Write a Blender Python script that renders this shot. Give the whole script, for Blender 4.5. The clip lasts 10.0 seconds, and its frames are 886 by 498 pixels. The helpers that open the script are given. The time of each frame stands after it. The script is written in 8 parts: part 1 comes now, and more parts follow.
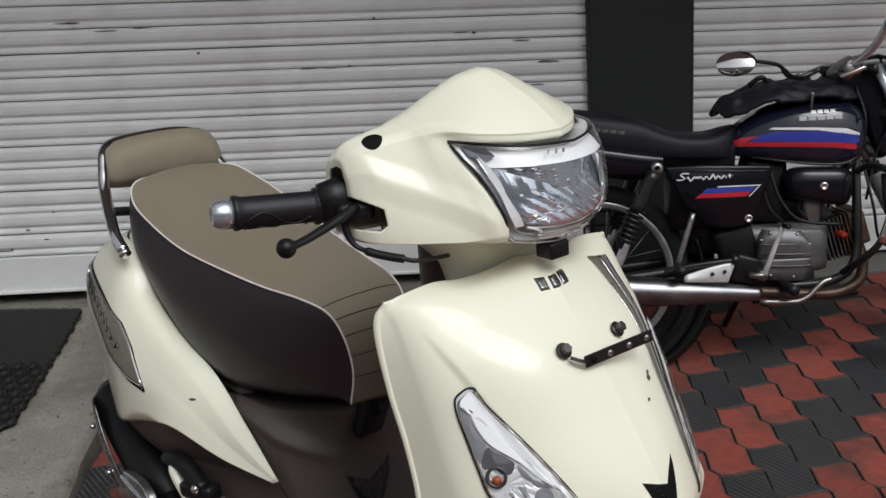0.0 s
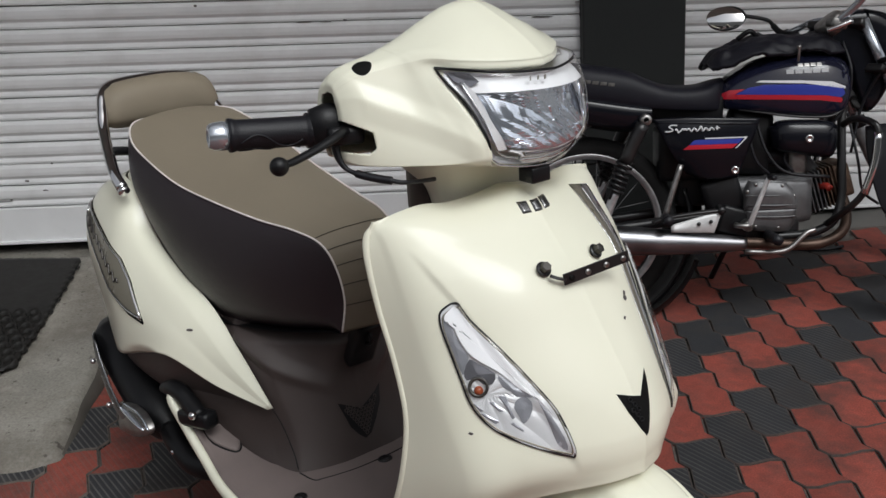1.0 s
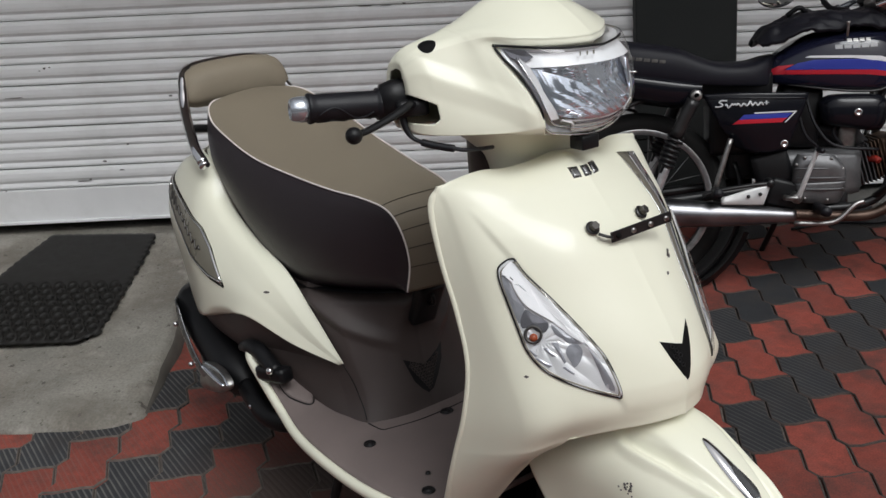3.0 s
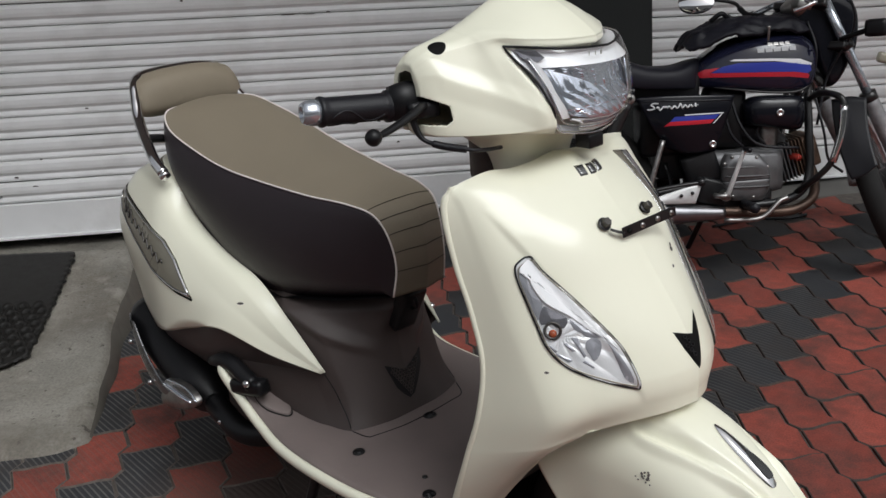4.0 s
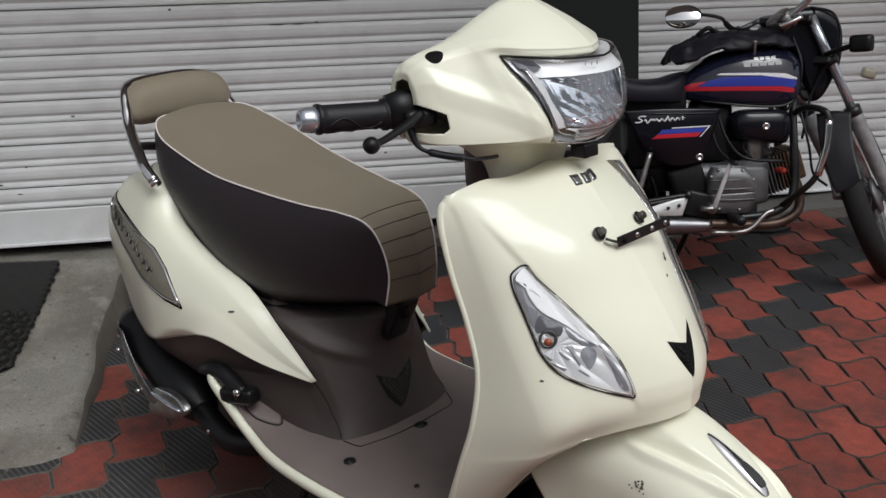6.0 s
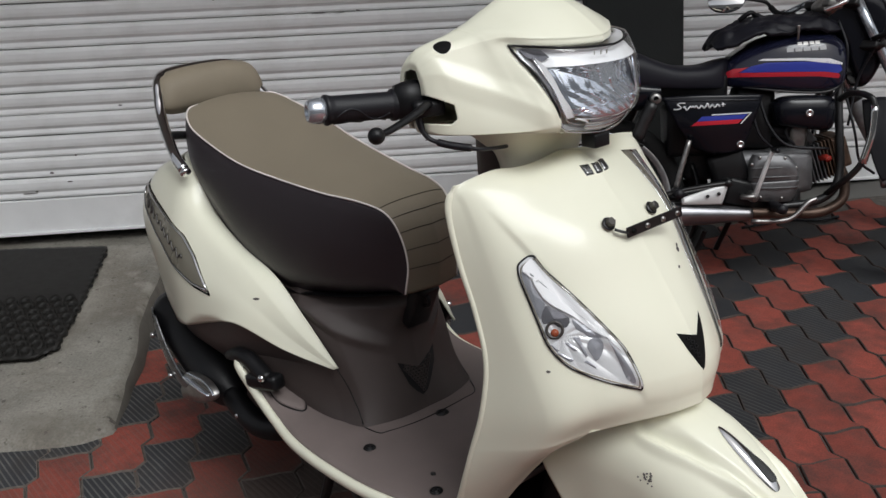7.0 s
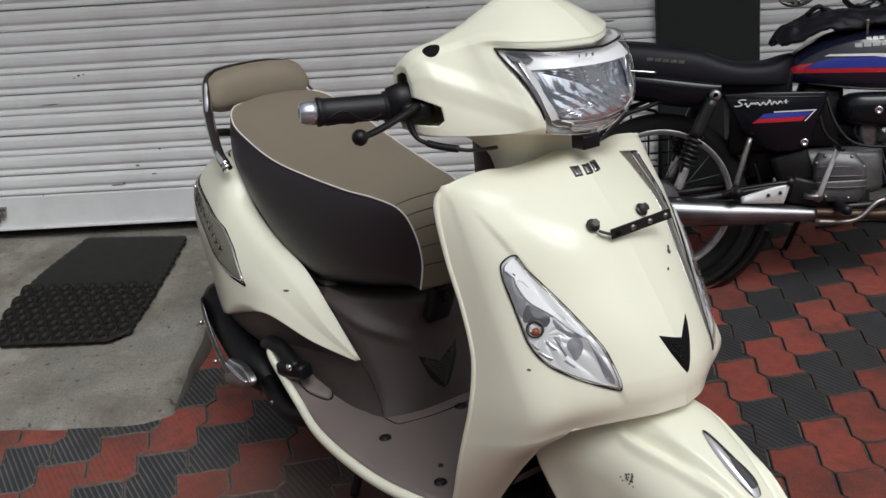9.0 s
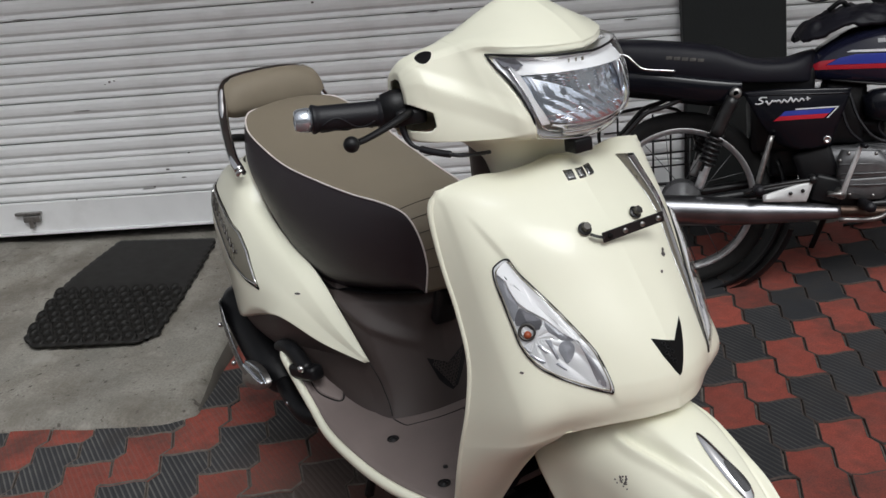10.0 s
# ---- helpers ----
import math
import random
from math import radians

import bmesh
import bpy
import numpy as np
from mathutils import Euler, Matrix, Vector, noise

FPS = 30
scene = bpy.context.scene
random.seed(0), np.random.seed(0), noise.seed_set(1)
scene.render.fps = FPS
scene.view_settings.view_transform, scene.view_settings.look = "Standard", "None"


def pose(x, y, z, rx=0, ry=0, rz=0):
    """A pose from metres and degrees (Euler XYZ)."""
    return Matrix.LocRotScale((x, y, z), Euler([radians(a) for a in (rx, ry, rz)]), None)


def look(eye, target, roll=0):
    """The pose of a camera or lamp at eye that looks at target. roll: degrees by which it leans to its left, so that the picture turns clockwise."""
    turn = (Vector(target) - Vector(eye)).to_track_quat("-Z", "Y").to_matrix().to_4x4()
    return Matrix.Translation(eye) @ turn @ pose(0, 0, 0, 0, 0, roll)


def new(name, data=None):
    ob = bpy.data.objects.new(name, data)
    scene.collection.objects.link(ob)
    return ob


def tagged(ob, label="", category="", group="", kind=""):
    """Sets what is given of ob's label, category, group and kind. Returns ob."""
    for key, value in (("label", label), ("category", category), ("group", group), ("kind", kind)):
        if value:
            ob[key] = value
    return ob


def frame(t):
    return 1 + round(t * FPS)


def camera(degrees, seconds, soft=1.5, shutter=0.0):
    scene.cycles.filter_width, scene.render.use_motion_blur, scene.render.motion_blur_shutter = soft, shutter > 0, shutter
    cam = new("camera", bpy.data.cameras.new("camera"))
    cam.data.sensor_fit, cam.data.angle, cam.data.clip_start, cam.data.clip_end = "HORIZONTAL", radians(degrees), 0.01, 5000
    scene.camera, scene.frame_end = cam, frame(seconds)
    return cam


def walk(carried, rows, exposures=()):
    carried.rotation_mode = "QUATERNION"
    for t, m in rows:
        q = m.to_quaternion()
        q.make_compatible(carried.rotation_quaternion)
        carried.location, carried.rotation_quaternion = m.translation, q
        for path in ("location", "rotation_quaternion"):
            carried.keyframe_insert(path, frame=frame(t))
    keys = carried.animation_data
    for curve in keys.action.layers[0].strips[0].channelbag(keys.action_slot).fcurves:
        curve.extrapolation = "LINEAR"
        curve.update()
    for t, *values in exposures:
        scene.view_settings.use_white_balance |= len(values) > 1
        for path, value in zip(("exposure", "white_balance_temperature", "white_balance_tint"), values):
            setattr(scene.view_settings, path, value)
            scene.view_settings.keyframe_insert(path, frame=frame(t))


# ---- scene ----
cam = camera(48.4, 10.0)
PATH = [
    (0, (0.011, -0.06, 1.352), (-0.1, 1.852, 0.778), -4.0),
    (0.5, (-0.01, -0.096, 1.312), (-0.054, 1.8, 0.677), -3.6),
    (1, (0.026, -0.137, 1.308), (-0.082, 1.758, 0.675), -3.6),
    (1.5, (0.096, -0.191, 1.324), (-0.116, 1.696, 0.697), -4.5),
    (2, (0.133, -0.233, 1.329), (-0.127, 1.646, 0.694), -5.2),
    (2.5, (0.11, -0.261, 1.321), (-0.17, 1.607, 0.663), -4.9),
    (4, (-0.172, -0.293, 1.323), (-0.152, 1.597, 0.669), -4.4),
    (4.5, (-0.21, -0.289, 1.317), (-0.138, 1.602, 0.67), -3.8),
    (5, (-0.214, -0.293, 1.319), (-0.122, 1.603, 0.689), -3.6),
    (6.5, (-0.164, -0.298, 1.319), (-0.154, 1.597, 0.681), -4.0),
    (7, (-0.116, -0.301, 1.321), (-0.179, 1.589, 0.67), -4.6),
    (7.5, (-0.061, -0.307, 1.324), (-0.19, 1.58, 0.672), -5.0),
    (8, (-0.008, -0.314, 1.323), (-0.197, 1.567, 0.672), -5.5),
    (8.5, (0.038, -0.318, 1.323), (-0.21, 1.556, 0.669), -5.7),
    (9, (0.082, -0.323, 1.326), (-0.213, 1.547, 0.68), -5.9),
    (9.5, (0.127, -0.326, 1.327), (-0.222, 1.531, 0.671), -6.5),
    (10, (0.163, -0.324, 1.332), (-0.221, 1.532, 0.692), -7.2),
]
walk(cam, [(t, look(eye, target, roll)) for t, eye, target, roll in PATH])

# ---- daylight: overcast, soft, from above the street ----
world = bpy.data.worlds.new("sky")
scene.world = world
world.use_nodes = True
wn = world.node_tree
sky = wn.nodes.new("ShaderNodeTexSky")
sky.sky_type, sky.sun_disc = "NISHITA", False
sky.sun_elevation, sky.sun_rotation = radians(52), radians(148)
sky.air_density, sky.dust_density, sky.ozone_density = 1.0, 4.0, 1.0
mute = wn.nodes.new("ShaderNodeHueSaturation")
mute.inputs["Saturation"].default_value = 0.22
wn.links.new(sky.outputs[0], mute.inputs["Color"])
wn.links.new(mute.outputs[0], wn.nodes["Background"].inputs["Color"])
wn.nodes["Background"].inputs["Strength"].default_value = 0.12
sun_data = bpy.data.lights.new("sun", "SUN")
sun_data.energy, sun_data.angle, sun_data.color = 1.26, radians(30), (0.905, 0.97, 1.0)
sun = new("sun", sun_data)
sun.matrix_world = look((3.2, -3.6, 8.0), (0, 1.6, 0))
scene.view_settings.exposure = 0.0

# ---- materials ----


def mat(name, colour, rough=0.5, metal=0.0, grain=0.0, scale=20.0, bump=0.0, bump_scale=200.0, coat=0.0, vary=0.0, spec=0.5, dirt=0.0, dirt_colour=(0.1, 0.09, 0.08), dirt_scale=6.0, rough_vary=0.1, speck=0.0, speck_scale=140.0):
    m = bpy.data.materials.new(name)
    m.use_nodes = True
    n, l = m.node_tree.nodes, m.node_tree.links
    p = n["Principled BSDF"]
    p.inputs["Base Color"].default_value = (*colour, 1)
    p.inputs["Roughness"].default_value = rough
    p.inputs["Metallic"].default_value = metal
    p.inputs["Specular IOR Level"].default_value = spec
    p.inputs["Coat Weight"].default_value = coat
    p.inputs["Coat Roughness"].default_value = 0.06
    co = n.new("ShaderNodeTexCoord")
    last = None
    if grain or vary:
        no = n.new("ShaderNodeTexNoise")
        no.inputs["Scale"].default_value, no.inputs["Detail"].default_value = scale, 6
        l.new(co.outputs["Object"], no.inputs["Vector"])
        hsv = n.new("ShaderNodeHueSaturation")
        hsv.inputs["Color"].default_value = (*colour, 1)
        mr = n.new("ShaderNodeMapRange")
        mr.inputs["From Min"].default_value, mr.inputs["From Max"].default_value = 0.3, 0.7
        mr.inputs["To Min"].default_value, mr.inputs["To Max"].default_value = 1 - grain, 1 + grain
        l.new(no.outputs["Fac"], mr.inputs["Value"])
        value = mr.outputs[0]
        if vary:
            oi = n.new("ShaderNodeObjectInfo")
            m2 = n.new("ShaderNodeMapRange")
            m2.inputs["To Min"].default_value, m2.inputs["To Max"].default_value = 1 - vary, 1 + vary
            l.new(oi.outputs["Random"], m2.inputs["Value"])
            mu = n.new("ShaderNodeMath")
            mu.operation = "MULTIPLY"
            l.new(value, mu.inputs[0]), l.new(m2.outputs[0], mu.inputs[1])
            value = mu.outputs[0]
        l.new(value, hsv.inputs["Value"])
        last = hsv.outputs[0]
        rr = n.new("ShaderNodeMapRange")
        rr.inputs["To Min"].default_value, rr.inputs["To Max"].default_value = max(0.02, rough - rough_vary), min(1, rough + rough_vary)
        l.new(no.outputs["Fac"], rr.inputs["Value"])
        l.new(rr.outputs[0], p.inputs["Roughness"])
    if dirt:
        nd = n.new("ShaderNodeTexNoise")
        nd.inputs["Scale"].default_value, nd.inputs["Detail"].default_value, nd.inputs["Roughness"].default_value = dirt_scale, 8, 0.65
        l.new(co.outputs["Object"], nd.inputs["Vector"])
        ra = n.new("ShaderNodeMapRange")
        ra.inputs["From Min"].default_value, ra.inputs["From Max"].default_value = 0.48, 0.75
        ra.inputs["To Max"].default_value = dirt
        l.new(nd.outputs["Fac"], ra.inputs["Value"])
        mx = n.new("ShaderNodeMix")
        mx.data_type = "RGBA"
        mx.inputs["A"].default_value = (*colour, 1)
        mx.inputs["B"].default_value = (*dirt_colour, 1)
        if last:
            l.new(last, mx.inputs["A"])
        l.new(ra.outputs[0], mx.inputs["Factor"])
        last = mx.outputs["Result"]
    if speck:
        # fine grit: small dark pits and pale grains
        ns = n.new("ShaderNodeTexNoise")
        ns.inputs["Scale"].default_value, ns.inputs["Detail"].default_value = speck_scale, 3
        l.new(co.outputs["Object"], ns.inputs["Vector"])
        sr = n.new("ShaderNodeMapRange")
        sr.inputs["From Min"].default_value, sr.inputs["From Max"].default_value = 0.32, 0.68
        sr.inputs["To Min"].default_value, sr.inputs["To Max"].default_value = 1 - speck, 1 + speck
        l.new(ns.outputs["Fac"], sr.inputs["Value"])
        hv = n.new("ShaderNodeHueSaturation")
        hv.inputs["Color"].default_value = (*colour, 1)
        if last:
            l.new(last, hv.inputs["Color"])
        l.new(sr.outputs[0], hv.inputs["Value"])
        last = hv.outputs[0]
    if last:
        l.new(last, p.inputs["Base Color"])
    if bump:
        nb = n.new("ShaderNodeTexNoise")
        nb.inputs["Scale"].default_value, nb.inputs["Detail"].default_value = bump_scale, 4
        l.new(co.outputs["Object"], nb.inputs["Vector"])
        bp = n.new("ShaderNodeBump")
        bp.inputs["Strength"].default_value, bp.inputs["Distance"].default_value = bump, 0.004
        l.new(nb.outputs["Fac"], bp.inputs["Height"])
        l.new(bp.outputs[0], p.inputs["Normal"])
    return m


def glass_mat(name):
    """Thin clear plastic: it lets light straight through and mirrors a little more at a flat angle."""
    m = bpy.data.materials.new(name)
    m.use_nodes = True
    n, l = m.node_tree.nodes, m.node_tree.links
    clear, shine, mix, lw = n.new("ShaderNodeBsdfTransparent"), n.new("ShaderNodeBsdfGlossy"), n.new("ShaderNodeMixShader"), n.new("ShaderNodeLayerWeight")
    clear.inputs["Color"].default_value = (0.985, 0.985, 0.985, 1)
    shine.inputs["Roughness"].default_value = 0.03
    lw.inputs["Blend"].default_value = 0.5
    pw, ad = n.new("ShaderNodeMath"), n.new("ShaderNodeMath")
    pw.operation, ad.operation = "POWER", "MULTIPLY_ADD"
    pw.inputs[1].default_value = 4.0
    ad.inputs[1].default_value, ad.inputs[2].default_value = 0.6, 0.05
    l.new(lw.outputs["Facing"], pw.inputs[0]), l.new(pw.outputs[0], ad.inputs[0])
    l.new(ad.outputs[0], mix.inputs[0]), l.new(clear.outputs[0], mix.inputs[1]), l.new(shine.outputs[0], mix.inputs[2])
    l.new(mix.outputs[0], n["Material Output"].inputs["Surface"])
    return m


CREAM = mat("cream_paint", (0.81, 0.80, 0.66), 0.32, coat=0.40, spec=0.22, bump=0.012, bump_scale=35)
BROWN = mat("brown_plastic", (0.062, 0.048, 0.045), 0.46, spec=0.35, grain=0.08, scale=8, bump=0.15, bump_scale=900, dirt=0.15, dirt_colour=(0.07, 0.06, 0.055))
# the body's brown made paler, for the light falling on the flat floor
LIT_FLOOR_PLASTIC = mat("lit_brown_plastic", (0.195, 0.158, 0.149), 0.5, spec=0.3, grain=0.08, scale=8, bump=0.15, bump_scale=900, dirt=0.3, dirt_colour=(0.12, 0.105, 0.095))
SEAT_TOP = mat("taupe_vinyl", (0.211, 0.178, 0.132), 0.55, spec=0.3, dirt=0.35, dirt_colour=(0.165, 0.14, 0.103), dirt_scale=2.2, grain=0.05, scale=9, bump=0.25, bump_scale=700)
SEAT_SIDE = mat("dark_brown_vinyl", (0.022, 0.0158, 0.0195), 0.38, spec=0.4, grain=0.08, scale=9, bump=0.25, bump_scale=700)
PIPING = mat("pale_piping", (0.74, 0.68, 0.65), 0.5, grain=0.05)
CHROME = mat("chrome", (0.74, 0.74, 0.75), 0.07, 1.0, grain=0.05, scale=30, rough_vary=0.06)
REFLECTOR = mat("reflector", (0.66, 0.67, 0.70), 0.14, 1.0)
LAMP_MIRROR = mat("lamp_mirror", (0.80, 0.86, 0.96), 0.10, 0.9, spec=0.8)
# white and grey lamp plates hold the chrome's reflections in their base colour
SHINE_WHITE = mat("white_shine_reflector", (0.93, 0.94, 0.96), 0.22, 0.0, spec=0.8)
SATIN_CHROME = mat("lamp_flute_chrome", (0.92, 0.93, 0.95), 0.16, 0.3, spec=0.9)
SHINE_GREY = mat("grey_shine_facet", (0.40, 0.41, 0.45), 0.25, 0.4, spec=0.7, grain=0.15, scale=45)
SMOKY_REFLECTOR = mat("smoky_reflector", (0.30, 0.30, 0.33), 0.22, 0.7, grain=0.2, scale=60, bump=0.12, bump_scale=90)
SILVER_HOUSING = mat("silver_housing", (0.74, 0.74, 0.77), 0.3, 0.1)
STITCH = mat("seam_thread", (0.05, 0.04, 0.03), 0.7)
BLACK = mat("black_plastic", (0.006, 0.006, 0.007), 0.42, spec=0.3, grain=0.1, scale=30, bump=0.1, bump_scale=600)
RUBBER = mat("black_rubber", (0.008, 0.008, 0.011), 0.45, spec=0.4, grain=0.1, scale=40, bump=0.2, bump_scale=500)
TYRE = mat("tyre_rubber", (0.014, 0.014, 0.014), 0.8, spec=0.3, grain=0.2, scale=20, bump=0.3, bump_scale=300)
HOLE = mat("dark_recess", (0.003, 0.003, 0.003), 0.8, spec=0.2)
SHIELD_STEEL = mat("brushed_shield_steel", (0.20, 0.20, 0.205), 0.28, 0.9, grain=0.3, scale=30)
STEEL = mat("dull_steel", (0.35, 0.34, 0.33), 0.4, 1.0, grain=0.2, scale=60)
BLACK_STEEL = mat("black_painted_steel", (0.01, 0.01, 0.011), 0.35, grain=0.2, scale=40, dirt=0.25, dirt_colour=(0.06, 0.05, 0.045))
BOLT = mat("blackened_bolt", (0.09, 0.085, 0.08), 0.4, 0.8, grain=0.3, scale=120)
BADGE = mat("grey_badge", (0.27, 0.25, 0.2), 0.3, 0.5, grain=0.05)
LETTER = mat("dark_chrome_lettering", (0.2, 0.2, 0.2), 0.25, 0.9)
BULB = mat("orange_bulb", (0.34, 0.075, 0.03), 0.12)
GLASS = glass_mat("clear_lens")
SHUTTER = mat("white_shutter_paint", (0.78, 0.785, 0.79), 0.5, grain=0.05, scale=5, dirt=0.45, dirt_colour=(0.46, 0.45, 0.43), dirt_scale=2.6, bump=0.1, bump_scale=60)
SCRAPE = mat("bare_scrape", (0.08, 0.07, 0.065), 0.7)
DARK_PAINT = mat("charcoal_paint", (0.020, 0.0225, 0.0225), 0.6, spec=0.35, grain=0.1, scale=4, bump=0.15, bump_scale=90)
WALL_PAINT = mat("grey_wall_paint", (0.3, 0.3, 0.29), 0.8, grain=0.08, scale=3, bump=0.2, bump_scale=60)
CONCRETE = mat("concrete", (0.225, 0.212, 0.185), 0.85, grain=0.26, scale=3.5, bump=0.35, bump_scale=150, dirt=1.0, dirt_colour=(0.125, 0.104, 0.080), dirt_scale=4.5, speck=0.16, speck_scale=130)


def pit(m, scale, low, high, colour, amount):
    """Small sunk pits or worn pale flecks over a material."""
    n, l = m.node_tree.nodes, m.node_tree.links
    co, no, ra, mx = n.new("ShaderNodeTexCoord"), n.new("ShaderNodeTexNoise"), n.new("ShaderNodeMapRange"), n.new("ShaderNodeMix")
    no.inputs["Scale"].default_value, no.inputs["Detail"].default_value, no.inputs["Roughness"].default_value = scale, 5, 0.6
    ra.inputs["From Min"].default_value, ra.inputs["From Max"].default_value, ra.inputs["To Max"].default_value = low, high, amount
    mx.data_type = "RGBA"
    mx.inputs["B"].default_value = (*colour, 1)
    base = n["Principled BSDF"].inputs["Base Color"]
    old = base.links[0].from_socket
    l.new(co.outputs["Object"], no.inputs["Vector"]), l.new(no.outputs["Fac"], ra.inputs["Value"])
    l.new(ra.outputs[0], mx.inputs["Factor"]), l.new(old, mx.inputs["A"])
    l.new(mx.outputs["Result"], base)


pit(CONCRETE, 34, 0.385, 0.32, (0.06, 0.05, 0.042), 0.85)
pit(CONCRETE, 9, 0.54, 0.68, (0.33, 0.315, 0.28), 0.7)
pit(CONCRETE, 3, 0.52, 0.70, (0.12, 0.105, 0.085), 0.7)

RAMP_SIDE_MORTAR = mat("dirty_mortar", (0.105, 0.095, 0.08), 0.9, grain=0.3, scale=14, bump=0.6, bump_scale=90, dirt=0.7, dirt_colour=(0.05, 0.043, 0.036), dirt_scale=7)
MAT_RUBBER = mat("mat_rubber", (0.012, 0.011, 0.010), 0.55, spec=0.25, grain=0.15, scale=30, bump=0.2, bump_scale=200)
SAND = mat("joint_sand", (0.17, 0.15, 0.13), 0.95, grain=0.3, scale=40, bump=0.4, bump_scale=200, dirt=1.0, dirt_colour=(0.035, 0.03, 0.027), dirt_scale=1.6)
ASPHALT = mat("street_ground", (0.15, 0.145, 0.135), 0.9, grain=0.2, scale=3, bump=0.3, bump_scale=80)
MOTO_BLACK = mat("black_enamel", (0.0055, 0.006, 0.0095), 0.22, spec=0.25, coat=0.15, grain=0.1, scale=6)
MOTO_BLUE_BLACK = mat("midnight_enamel", (0.010, 0.011, 0.026), 0.16, coat=0.5, spec=0.35, grain=0.1, scale=6)
MOTO_SEAT = mat("black_vinyl", (0.009, 0.009, 0.014), 0.48, spec=0.25, grain=0.1, scale=12, bump=0.2, bump_scale=500)
BLUE = mat("blue_decal", (0.035, 0.05, 0.33), 0.25, coat=0.4)
RED = mat("red_decal", (0.5, 0.018, 0.035), 0.25, coat=0.4)
WHITE = mat("white_decal", (0.75, 0.75, 0.77), 0.3)
MOTO_CHROME = mat("weathered_chrome", (0.60, 0.64, 0.70), 0.22, 0.8, grain=0.1, scale=30)
FORK_ALLOY = mat("fork_alloy", (0.30, 0.30, 0.31), 0.5, 0.35, grain=0.2, scale=40, dirt=0.4, dirt_colour=(0.12, 0.11, 0.10))
RIM_STEEL = mat("rim_steel", (0.55, 0.55, 0.56), 0.34, 0.7, grain=0.2, scale=40)
ALU = mat("engine_alloy", (0.15, 0.15, 0.155), 0.45, 0.5, grain=0.2, scale=25, dirt=0.5, dirt_colour=(0.05, 0.045, 0.04), dirt_scale=14)
RUST = mat("rusty_steel", (0.13, 0.085, 0.06), 0.6, 0.5, grain=0.4, scale=30)
PIPE_CHROME = mat("heat_stained_chrome", (0.25, 0.25, 0.265), 0.33, 1.0, grain=0.25, scale=9, dirt=0.4, dirt_colour=(0.16, 0.11, 0.09), dirt_scale=4)
HEADER = mat("rust_browned_pipe", (0.085, 0.055, 0.042), 0.45, 0.7, grain=0.35, scale=20)
WHITE_PLATE = mat("pale_alloy_plate", (0.6, 0.6, 0.6), 0.4, 0.3, grain=0.1, scale=20)
MIRROR = mat("mirror_glass", (0.9, 0.9, 0.9), 0.02, 1.0)
AMBER = mat("smoked_indicator", (0.3, 0.28, 0.22), 0.2)


